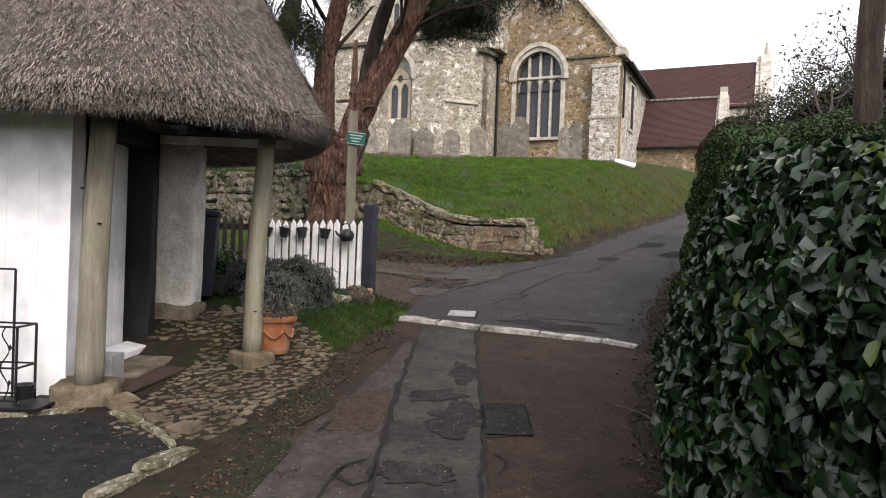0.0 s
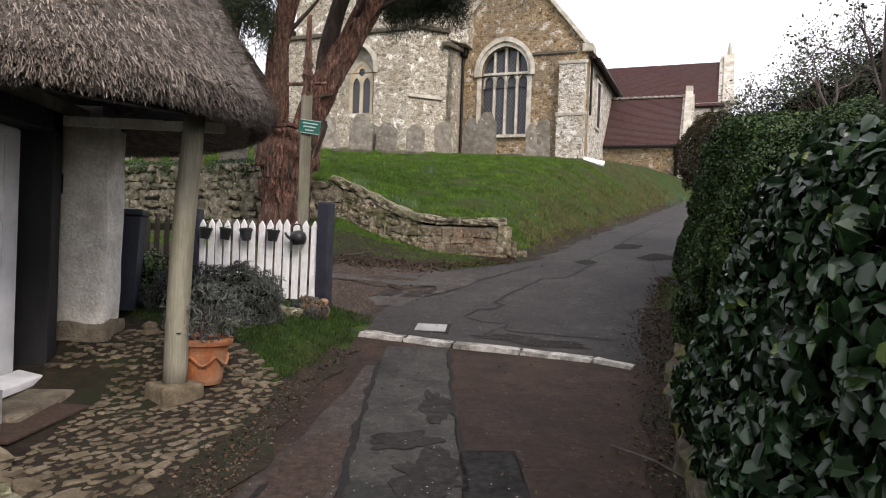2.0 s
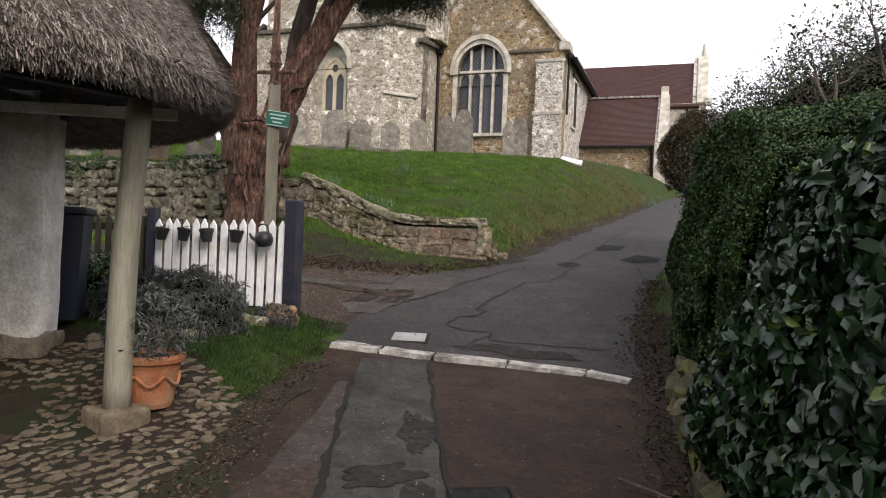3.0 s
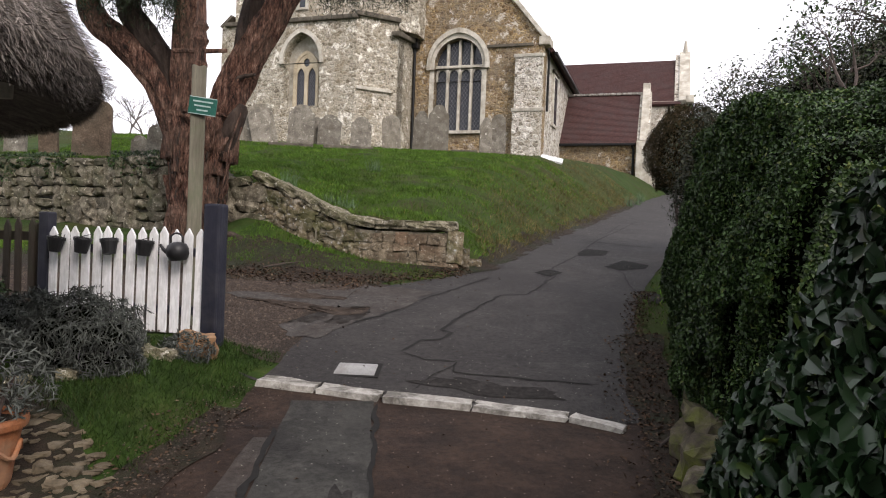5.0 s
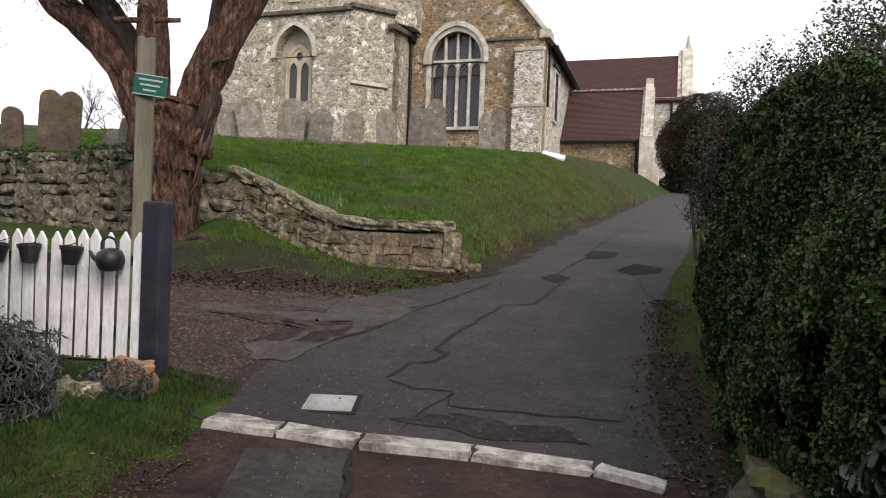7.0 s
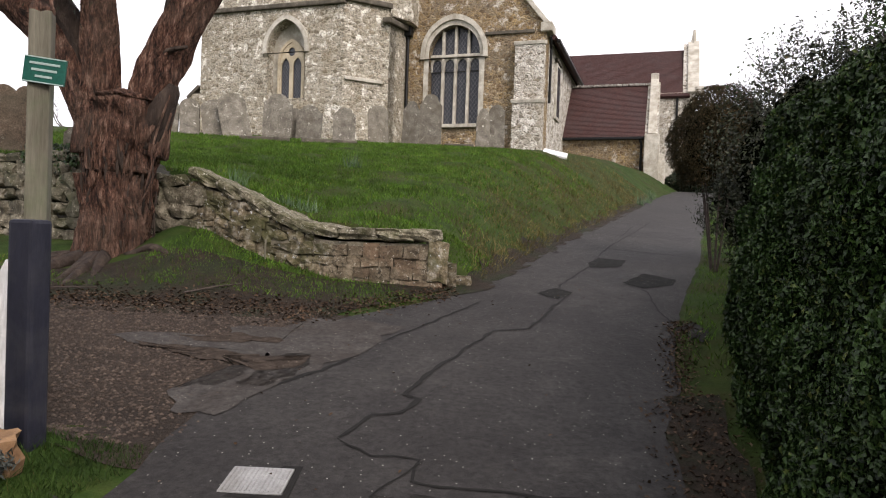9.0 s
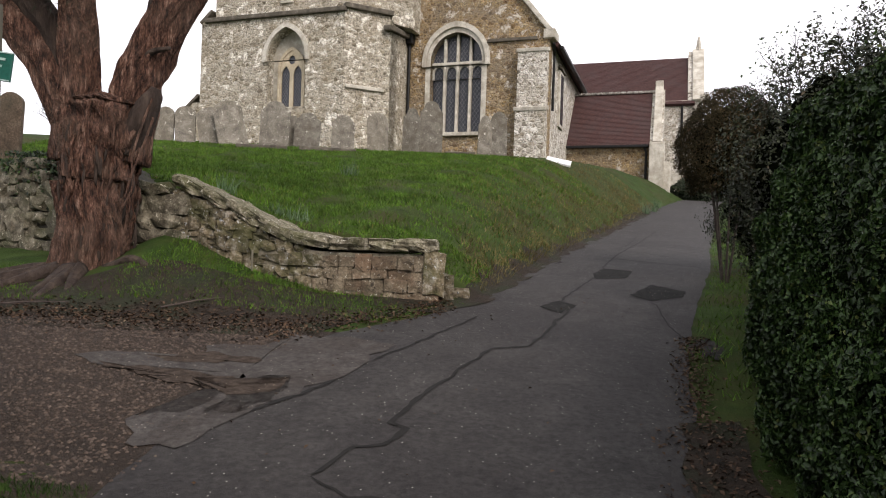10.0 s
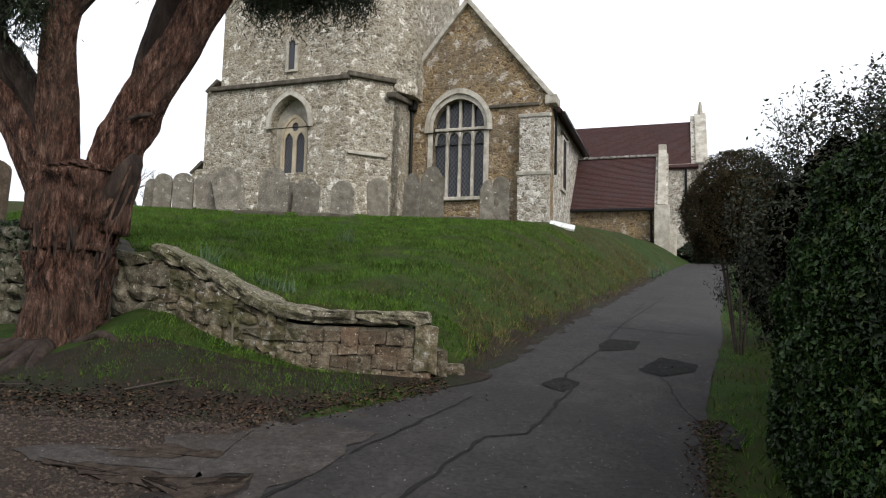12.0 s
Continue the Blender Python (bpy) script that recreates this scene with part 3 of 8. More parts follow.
# ---- the lie of the land ----
LANE_Z = [(-40, -3.2), (-10, -0.9), (0, 0.0), (4.6, 0.37), (6.3, 0.53), (7.6, 0.65), (8.2, 0.76), (9.4, 0.96), (10.9, 1.22), (15.2, 1.72), (22, 2.6), (30, 3.9), (36, 4.75), (42, 5.2), (60, 5.6), (3000, 5.6)]
LANE_L = [(-40, -2.6), (3.5, -1.14), (4.6, -1.03), (6.5, -0.85), (8.0, -0.5), (9.1, -0.25), (10.5, 0.1), (11.5, 0.67), (12.1, 1.35), (12.9, 2.14), (14.2, 2.8), (16, 3.7), (19.8, 5.74), (24, 8.25), (31.3, 12.7), (42, 19.2)]
LANE_R = [(-40, 0.2), (0, 1.0), (3.5, 1.25), (5, 1.55), (6.7, 2.12), (8, 2.5), (9.9, 3.25), (11.2, 3.85), (13.1, 4.9), (16.4, 6.8), (19.3, 8.3), (24, 10.9), (33, 15.9), (42, 21.2)]
WALL_Y = [(-60, 46.0), (-14, 20.8), (-4, 15.4), (-1.5, 14.05), (-0.36, 13.6), (0.57, 13.25), (1.54, 13.05), (2.2, 13.0)]
FOOT_RISE = [(-9, 0.0), (-4, 0.1), (-2.3, 0.18), (-1.6, 0.5), (-1.2, 0.45), (-0.85, 0.3), (-0.31, 0.12), (0.4, 0.0), (3000, 0.0)]
MOUND_Z = [(12, 1.9), (13, 2.1), (14, 2.3), (16, 2.75), (18, 3.2), (19.2, 3.5), (22, 4.2), (24, 4.68), (26, 5.0), (29, 5.4), (33, 5.75), (45, 6.0), (3000, 6.0)]


def smooth_step(a, b, v):
    u = np.clip((v - a) / (b - a), 0, 1)
    return u * u * (3 - 2 * u)


def ground_z(x, y):
    """Height of the ground; works on numbers and arrays."""
    x, y = np.asarray(x, dtype=float), np.asarray(y, dtype=float)
    base = lin(LANE_Z, y)
    dl, dr = lin(LANE_L, y) - x, x - lin(LANE_R, y)
    z = base + 0.0
    garden = smooth_step(5.9, 6.8, y) * (1 - smooth_step(8.5, 9.0, y))
    z = z + np.where(dl > 0, garden * 0.2 * smooth_step(0, 0.7, dl) + 0.03 * np.clip(dl, 0, 2.5) * smooth_step(6.3, 7.5, y), 0)
    z = z + np.where(dr > 0, 0.22 * smooth_step(0.1, 1.6, dr), 0)
    wy = lin(WALL_Y, x)
    z = z + np.where(dl > 0, lin(FOOT_RISE, x) * smooth_step(-2.3, -0.1, y - wy), 0)
    mound = lin(MOUND_Z, y) + 0.45 * np.clip((-x) / 1.5, 0, 1) * (1 - smooth_step(14.5, 21, y))
    bank = base + 0.02 + 0.62 * np.clip(dl - 0.1, 0, 30)
    k = 0.5
    h = np.clip(0.5 + 0.5 * (mound - bank) / k, 0, 1)
    low = mound * (1 - h) + bank * h - k * h * (1 - h)
    up = np.where(dl > 0, smooth_step(0.1, 0.36, y - wy) * (x < 2.4) + (x >= 2.4), 0)
    z = np.where(up > 0, z * (1 - up) + np.maximum(low, base) * up, z)
    far = np.sqrt(x * x + (y - 10) ** 2)
    return z - 14.0 * smooth_step(70, 300, far)

# ---- ground, lane, gravel ----
def axis(core0, core1, step, mids, far):
    a = list(np.arange(core0, core1 + 1e-6, step))
    lo, hi = a[0], a[-1]
    st = step
    while hi < far:
        st = min(st * 1.22, 120)
        hi += st
        a.append(hi)
    st = step
    while lo > -far:
        st = min(st * 1.22, 120)
        lo -= st
        a.insert(0, lo)
    return np.array(a)


gx, gy = axis(-7, 14, 0.16, None, 1500), axis(-2, 31, 0.16, None, 1500)
GX, GY = np.meshgrid(gx, gy)
GZ = ground_z(GX, GY)
rough_z = np.array([[noise.noise(Vector((px * 1.1, py * 1.1, 0))) for px in gx[::1]] for py in gy[::1]])
off_lane = np.clip(np.maximum(lin(LANE_L, GY) - GX, GX - lin(LANE_R, GY)) / 0.5, 0, 1)
GZ = GZ + rough_z * 0.05 * off_lane * (1 - ((GY > 8.4) & (GY < 13.9) & (GX < 2) & (GX > -7)) * 0.9) * (1 - ((GY < 7.6) & (GX < 0) & (GX > -6)) * 0.9) * (np.abs(GX) < 30) * (np.abs(GY - 15) < 40)
under = (GX > lin(LANE_L, GY) + 0.12) & (GX < lin(LANE_R, GY) - 0.12) & (GY > -30) & (GY < 38)
GZ = np.where(under, GZ - 0.05, GZ)
nx, ny = len(gx), len(gy)
vid = np.arange(nx * ny).reshape(ny, nx)
quads = np.stack([vid[:-1, :-1], vid[:-1, 1:], vid[1:, 1:], vid[1:, :-1]], -1).reshape(-1, 4)
ground_me = bpy.data.meshes.new("ground")
ground_me.from_pydata(np.stack([GX.ravel(), GY.ravel(), GZ.ravel()], -1).tolist(), [], quads.tolist())
ground_me.polygons.foreach_set("use_smooth", [True] * len(ground_me.polygons))
tagged(ob_from("ground", ground_me, M_ground), "winter turf with bare earth, rising to the churchyard", "ground", kind="structure")


def strip_sheet(name, left, right, ys, up, material, label, category, across=10, wob=0.0, kind="structure", thick=0.0):
    """A sheet over the ground between two edges given as profiles over y."""
    vs, fs = [], []
    for j, yy in enumerate(ys):
        a, b = float(lin(left, yy)), float(lin(right, yy))
        a += wob * noise.noise(Vector((yy * 2.3, 1.7, 0)))
        b += wob * noise.noise(Vector((yy * 2.1, 9.1, 0)))
        for i in range(across + 1):
            u = i / across
            xx = a + (b - a) * u
            vs.append((xx, yy, float(ground_z(xx, yy)) + up + (0.0 if 0 < i < across and 0 < j < len(ys) - 1 else -thick)))
    w = across + 1
    for j in range(len(ys) - 1):
        for i in range(across):
            fs.append((j * w + i, j * w + i + 1, (j + 1) * w + i + 1, (j + 1) * w + i))
    return tagged(ob_from(name, mesh_from(vs, fs, name, True), material), label, category, kind=kind)


def shift(prof, d):
    return [(p, v + d) for p, v in prof]


KERB_L, KERB_R = Vector((-0.5, 8.05)), Vector((2.1, 7.2))
LOW_TOP, UP_START = 7.75, 7.2
strip_sheet("lane_lower", LANE_L, LANE_R, list(np.arange(-30, -2, 1.0)) + list(np.arange(-2, 8.05, 0.15)), 0.004, M_lane_low, "worn brownish asphalt lane below the stone kerb", "lane", 16, 0.08)
upper_vs = list(np.arange(7.3, 24, 0.2)) + list(np.arange(24, 41, 0.6))


def upper_lane():
    vs, fs, n = [], [], 16
    for j, yy in enumerate(upper_vs):
        for i in range(n + 1):
            u = i / n
            a, b = float(lin(LANE_L, yy)), float(lin(LANE_R, yy))
            xx = a + (b - a) * u + (0.06 * noise.noise(Vector((yy * 2.2, i * 9.0, 4))) if i in (0, n) else 0)
            y2 = yy
            k = KERB_L.y + (KERB_R.y - KERB_L.y) * (xx - KERB_L.x) / (KERB_R.x - KERB_L.x) + 0.1
            y2 = max(yy, k - 0.08) if yy < 9 else yy
            y2 = y2 + max(0, (8.6 - yy) * 0.04)
            vs.append((xx, y2, float(ground_z(xx, y2)) + 0.010))
    w = n + 1
    for j in range(len(upper_vs) - 1):
        for i in range(n):
            fs.append((j * w + i, j * w + i + 1, (j + 1) * w + i + 1, (j + 1) * w + i))
    return tagged(ob_from("lane_upper", mesh_from(vs, fs, "lane_upper", True), M_lane_up), "grey patched asphalt lane climbing past the church", "lane", kind="structure")


upper_lane()
# asphalt apron and gravel drive


def blob_sheet(name, cx, cy, rx, ry, turn, up, material, label, category, seed, ragged=0.35):
    """A flat ragged patch over the ground."""
    vs, fs = [], []
    n, rings = 44, 5
    ca, sa = math.cos(radians(turn)), math.sin(radians(turn))
    vs.append((cx, cy, float(ground_z(cx, cy)) + up))
    for k in range(1, rings + 1):
        for i in range(n):
            a = 2 * math.pi * i / n
            r = k / rings * (1 + ragged * noise.noise(Vector((math.cos(a) * 1.6, math.sin(a) * 1.6, seed))) + ragged * 0.6 * noise.noise(Vector((math.cos(a) * 4.5, math.sin(a) * 4.5, seed + 3))))
            u, v = r * rx * math.cos(a), r * ry * math.sin(a)
            x, y = cx + u * ca - v * sa, cy + u * sa + v * ca
            vs.append((x, y, float(ground_z(x, y)) + up))
    for i in range(n):
        fs.append((0, 1 + i, 1 + (i + 1) % n))
        for k in range(rings - 1):
            a0, b0 = 1 + k * n + i, 1 + k * n + (i + 1) % n
            fs.append((a0, a0 + n, b0 + n, b0))
    return tagged(ob_from(name, mesh_from(vs, fs, name, True), material), label, category, kind="structure")


strip_sheet("gravel_drive", [(8.45, -1.4), (9.0, -5.5), (11.6, -6.5)], [(8.45, -0.36), (9.0, -0.22), (9.6, 0.0), (10.5, 0.3), (11.3, 0.7), (11.6, 0.8)], np.arange(8.5, 11.55, 0.15), 0.008, M_gravel, "brown pea gravel drive beside the lane", "gravel drive", 30, 0.15)
strip_sheet("bank_foot", [(11.2, -6.5), (13.7, -5.5)], [(11.2, 0.35), (11.8, 0.75), (12.4, 1.35), (13.0, 1.9), (13.7, 2.0)], np.arange(11.25, 13.2, 0.15), 0.012, M_bank, "bare earth with dead leaves below the wall", "earth bank", 30, 0.2)
strip_sheet("litter_right", shift(LANE_R, -0.1), shift(LANE_R, 0.3), np.arange(-2, 9.6, 0.1), 0.016, M_bank, "brown leaf litter along the hedge foot", "leaf litter", 6, 0.1)
strip_sheet("litter_left", shift(LANE_L, -0.16), shift(LANE_L, 0.16), np.arange(-2, 7.7, 0.15), 0.014, M_bank, "dirt and leaf litter along the lane edge", "leaf litter", 6, 0.12)
strip_sheet("bank_edge", shift(LANE_L, -0.3), shift(LANE_L, 0.08), np.arange(12.4, 30, 0.2), 0.018, M_bank, "bare earth edge below the grassy bank", "earth edge", 4, 0.2)
# tarmac repairs
strip_sheet("asphalt_strip", [(3.0, -0.36), (4.4, -0.34), (6.0, -0.28), (7.2, -0.24), (7.8, -0.2)], [(3.0, 0.26), (4.6, 0.31), (6.35, 0.35), (7.8, 0.4)], [-6, -3, 0] + list(np.arange(1.5, 7.75, 0.12)), 0.010, M_strip, "grey asphalt trench repair in the lane", "asphalt strip", 6, 0.03)
strip_sheet("asphalt_patch", [(4.58, 0.31), (5.24, 0.335)], [(4.58, 0.66), (5.24, 0.66)], np.arange(4.58, 5.26, 0.08), 0.016, M_patch, "square dark asphalt patch in the lane", "asphalt patch", 6, 0.015)
strip_sheet("red_patch", [(4.2, -0.78), (5.0, -0.7), (5.8, -0.52), (6.1, -0.4)], [(4.2, -0.4), (5.8, -0.33), (6.1, -0.34)], np.arange(4.55, 5.55, 0.1), 0.011, M_red, "reddish gravelly asphalt patch", "asphalt patch", 6, 0.06)
strip_sheet("edge_strip", [(3.0, -1.1), (4.2, -0.94), (5.2, -0.72), (5.9, -0.53), (6.6, -0.43), (7.05, -0.4), (7.25, -0.29)], [(3.0, -0.38), (6.0, -0.31), (7.2, -0.26)], [-4, -2, 0, 1.5] + list(np.arange(3.0, 7.2, 0.12)), 0.0085, M_edge, "worn edge of the lane surfacing", "asphalt strip", 5, 0.05)
strip_sheet("driveway", [(-6, -5.5), (4.7, -5.5)], [(-6, -1.8), (2.5, -1.75), (3.6, -1.62), (4.05, -1.5), (4.3, -1.75), (4.7, -2.3)], np.arange(-6, 4.71, 0.15), 0.02, M_patch, "dark asphalt forecourt with a stone edge", "driveway", 14, 0.02)
strip_sheet("dirt_margin", [(-6, -1.85), (2.5, -1.8), (3.6, -1.66), (4.05, -1.54), (4.4, -1.6)], shift(LANE_L, 0.1), np.arange(-6, 4.4, 0.12), 0.017, M_bank, "trodden dirt margin between forecourt and lane", "dirt margin", 8, 0.05)
strip_sheet("porch_earth", [(4.0, -2.9), (4.7, -2.9), (7.6, -3.0)], [(4.0, -1.15), (5.5, -1.0), (6.3, -0.98), (6.8, -1.3), (7.6, -1.9)], np.arange(4.1, 7.6, 0.12), 0.016, M_bank, "trodden earth between the porch cobbles", "earth floor", 16, 0.06)

# ---- the church ----
church = thing("church", pose(8.34, 33.5, 0, 0, 0, -25), "old rubble stone church with tower and dark red tiled roofs", "church")
G0 = 4.4   # foundation level below the turf


def prism(outline, z0, z1, bm=None):
    bm = bm or bmesh.new()
    lo = [bm.verts.new((x, y, z0)) for x, y in outline]
    hi = [bm.verts.new((x, y, z1)) for x, y in outline]
    n = len(outline)
    for i in range(n):
        bm.faces.new((lo[i], lo[(i + 1) % n], hi[(i + 1) % n], hi[i]))
    bm.faces.new(hi)
    bm.faces.new(lo[::-1])
    return bm


AP_X, AP_Z = -3.79, 16.1          # gable apex
EA_Z = 11.45
WIN = arch(-4.12, 7.25, 10.45, 1.19, 1.25)
WIN_IN = arch(-4.12, 7.32, 10.45, 1.08, 1.13)
WIN_OUT = arch(-4.12, 7.15, 10.45, 1.42, 1.5)
slope_r = (AP_Z - EA_Z) / (0 - AP_X)
gable_outline = [(-7.6, G0), (0, G0), (0, EA_Z), (AP_X, AP_Z), (-7.6, AP_Z - slope_r * (7.6 + AP_X) * 1.0)]
part("gable_wall", plate(gable_outline, [WIN], 0, 0.8), M_gold, church, "golden ironstone rubble gable wall")
hood = part("window_hood", ring_plate(arch(-4.12, 10.2, 10.45, 1.56, 1.72), arch(-4.12, 10.2, 10.45, 1.36, 1.48), -0.14, 0.02), M_ashlar, church, "grey dressed stone hood mould")
part("window_surround", ring_plate(WIN_OUT, WIN, -0.03, 0.3), M_ashlar, church)
# coping of the gable
for sgn, x1 in ((1, 0.12), (-1, -7.4)):
    z1 = AP_Z - slope_r * abs(x1 - AP_X)
    L = math.hypot(x1 - AP_X, AP_Z - z1)
    ang = math.atan2(z1 - AP_Z, x1 - AP_X)
    part("gable_coping", boxed(((AP_X + x1) / 2, 0.3, (AP_Z + z1) / 2 + 0.1), (L, 1.0, 0.2), Matrix.Rotation(-ang, 3, "Y"), 0.03), M_ashlar, church, "pale stone gable coping")
part("kneeler", boxed((0.02, 0.3, EA_Z - 0.12), (0.5, 1.0, 0.4), None, 0.05), M_ashlar, church)
part("string_course", boxed((-1.6, -0.05, 11.2), (2.2, 0.14, 0.14), None, 0.03), M_dark_string, church)
# great window: four lights, transom, leaded glass


def leaded(bm, cx, w, z0, z1, y, pitch=0.17, t=0.016):
    """Diamond lattice bars within a rectangle."""
    dz = pitch * 1.45
    for s in (1, -1):
        k = -int(w / pitch) - 1
        while True:
            a = z0 + k * dz
            if a > z1 + w * dz / pitch:
                break
            pts = []
            xa, za = cx - w / 2, a
            xb, zb = cx + w / 2, a + w * dz / pitch
            if s < 0:
                za, zb = zb, za
            lo, hi = 0.0, 1.0
            if abs(zb - za) > 1e-6:
                u0, u1 = sorted(((z0 - za) / (zb - za), (z1 - za) / (zb - za)))
                lo, hi = max(lo, u0), min(hi, u1)
            if hi - lo > 0.02:
                p = Vector((xa + (xb - xa) * lo, y, za + (zb - za) * lo))
                q = Vector((xa + (xb - xa) * hi, y, za + (zb - za) * hi))
                d = (q - p).normalized()
                n = Vector((-d.z, 0, d.x)) * t / 2
                vs = [bm.verts.new(c) for c in (p + n, p - n, q - n, q + n)]
                vt = [bm.verts.new(c + Vector((0, -0.012, 0))) for c in (p + n, p - n, q - n, q + n)]
                bm.faces.new(vt)
                for i in range(4):
                    bm.faces.new((vs[i], vs[(i + 1) % 4], vt[(i + 1) % 4], vt[i]))
            k += 1


def arch_top(x, cx, spring, hw, rise):
    r = (rise * rise + hw * hw) / (2 * hw)
    return spring + math.sqrt(max(0, r * r - (abs(x - cx) + r - hw) ** 2))


glass_bm = bmesh.new()
vs = [glass_bm.verts.new((x, 0.42, z)) for x, z in arch(-4.12, 7.25, 10.45, 1.19, 1.25)]
glass_bm.faces.new(vs)
great = part("window_glass", glass_bm, M_glass, church, "dark leaded window glass")
light_w = 2.38 / 4
for i in range(4):
    cx = -4.12 - 1.19 + light_w * (i + 0.5)
    bm = bmesh.new()
    leaded(bm, cx, light_w - 0.08, 7.3, 10.3, 0.405)
    leaded(bm, cx, light_w - 0.08, 10.48, min(arch_top(cx - light_w / 2 + 0.06, -4.12, 10.45, 1.19, 1.25), arch_top(cx + light_w / 2 - 0.06, -4.12, 10.45, 1.19, 1.25)), 0.405)
    part("lattice", bm, M_lead, great)
    part("light_head", ring_plate(arch(cx, 9.7, 10.05, light_w / 2, 0.4, 5), arch(cx, 9.7, 10.0, light_w / 2 - 0.07, 0.27, 5), 0.3, 0.4), M_ashlar, great)
for i in (1, 2, 3):
    x = -4.12 - 1.19 + light_w * i
    part("mullion", boxed((x, 0.3, (7.25 + arch_top(x, -4.12, 10.45, 1.19, 1.25)) / 2), (0.12, 0.22, arch_top(x, -4.12, 10.45, 1.19, 1.25) - 7.25), None, 0.03), M_ashlar, great, "grey stone mullion")
part("transom", boxed((-4.12, 0.29, 10.38), (2.36, 0.24, 0.13), None, 0.03), M_ashlar, great)
part("window_sill", boxed((-4.12, 0.08, 7.18), (2.7, 0.5, 0.16), None, 0.03), M_ashlar, church)
# corner buttress and side wall of the aisle
bt = bmesh.new()
for z0, z1, d in ((G0, 8.1, 0.75), (8.1, 10.6, 0.5)):
    box(bt, (-0.62, -d / 2 + 0.02, (z0 + z1) / 2), (1.25, d, z1 - z0), None, 0.04)
part("buttress", bt, M_flint, church, "pale flint corner buttress")
for z, d in ((8.1, 0.85), (10.6, 0.6)):
    part("buttress_cap", boxed((-0.62, -d / 2 + 0.05, z + 0.04), (1.35, d, 0.16), Matrix.Rotation(0.25, 3, "X"), 0.03), M_ashlar, church)
part("aisle_side_wall", boxed((-0.35, 10.5, (G0 + 11.1) / 2), (0.7, 19.4, 11.1 - G0), None, 0.0), M_flint, church, "pale flint rubble side wall")
side_win = bmesh.new()
box(side_win, (0.02, 3.2, 9.2), (0.14, 1.1, 2.6), None, 0.03)
part("side_window_frame", side_win, M_ashlar, church)
part("side_window_glass", boxed((0.085, 3.2, 9.2), (0.03, 0.75, 2.3)), M_glass, church)
part("side_window_label", boxed((0.09, 3.2, 10.6), (0.14, 1.5, 0.14), None, 0.03), M_dark_string, church)
# aisle roof: two slopes of tiles
def slope_roof(name, ridge_a, ridge_b, eave_a, eave_b, thick, material, parent, courses=26, label=""):
    """A tiled slope: overlapping courses from eave to ridge."""
    ra, rb, ea, eb = (Vector(v) for v in (ridge_a, ridge_b, eave_a, eave_b))
    n = (rb - ra).cross(ea - ra).normalized()
    if n.z < 0:
        n.negate()
    bm = bmesh.new()
    top = []
    for c in range(courses):
        for u, h in ((c / courses, 0.034), ((c + 0.97) / courses, 0.016)):
            top.append((bm.verts.new(ea.lerp(ra, u) + n * h), bm.verts.new(eb.lerp(rb, u) + n * h)))
    for p, q in zip(top, top[1:]):
        bm.faces.new((p[0], p[1], q[1], q[0]))
    bot = [bm.verts.new(q - n * thick) for q in (ea, eb, rb, ra)]
    bm.faces.new(bot[::-1])
    bm.faces.new((top[0][0], top[0][1], bot[1], bot[0]))
    bm.faces.new((top[-1][1], top[-1][0], bot[3], bot[2]))
    bm.faces.new([p[0] for p in reversed(top)] + [bot[0], bot[3]])
    bm.faces.new([p[1] for p in top] + [bot[2], bot[1]])
    return part(name, bm, material, parent, label)


slope_roof("aisle_roof", (AP_X, 0.5, AP_Z - 0.1), (AP_X, 20, AP_Z - 0.1), (0.35, 0.5, EA_Z - 0.42), (0.35, 20, EA_Z - 0.42), 0.15, M_rooftile, church)
slope_roof("aisle_roof", (AP_X, 0.5, AP_Z - 0.1), (AP_X, 20, AP_Z - 0.1), (-7.8, 0.5, AP_Z - 4.9), (-7.8, 20, AP_Z - 4.9), 0.15, M_rooftile, church)
part("gutter", boxed((0.42, 10.2, EA_Z - 0.5), (0.16, 19.0, 0.16), None, 0.04), M_iron, church, "black iron gutter")
part("downpipe", tube([(0.2, -0.0, EA_Z - 0.5), (0.14, 0.55, EA_Z - 0.9), (0.12, 0.6, 9.2), (0.12, 0.6, 8.2)], [0.06] * 4), M_iron, church, "black iron downpipe")
part("downpipe", tube([(-6.32, -0.12, 11.3), (-6.3, -0.14, 11.0), (-6.3, -0.14, 5.2)], [0.09, 0.07, 0.07]), M_iron, church, "black iron downpipe")
part("rainwater_head", boxed((-6.3, -0.18, 11.5), (0.42, 0.34, 0.5), None, 0.05), M_iron, church)
part("stone_spout", boxed((-6.35, -0.3, 12.2), (0.5, 0.8, 0.18), None, 0.04), M_dark_string, church)

# tower with a canted stair turret
TX0, TX1, TY = -14.6, -7.87, -3.49
tower_low = [(TX0, TY), (TX1, TY), (-6.41, TY + 1.46), (-6.41, 3.4), (TX0, 3.4)]
TW = arch(-10.55, 7.9, 10.0, 0.92, 1.25)
bm = prism([(TX0, TY + 0.55), (TX1, TY + 0.55), (-6.41, TY + 1.46), (-6.41, 3.4), (TX0, 3.4)], G0, 11.75)
part("tower_body", bm, M_tower, church, "weathered grey rubble tower")
tw_front = plate([(TX0, G0), (TX1, G0), (TX1, 11.8), (TX0, 11.8)], [TW], TY, TY + 0.55)
part("tower_front", tw_front, M_tower, church)
bm = prism([(TX1 - 0.02, TY), (TX1 + 0.02, TY), (-6.41, TY + 1.46), (-6.41, TY + 2.2), (TX1 - 0.02, TY + 0.6)], G0, 12.0)
part("stair_turret", bm, M_tower, church)
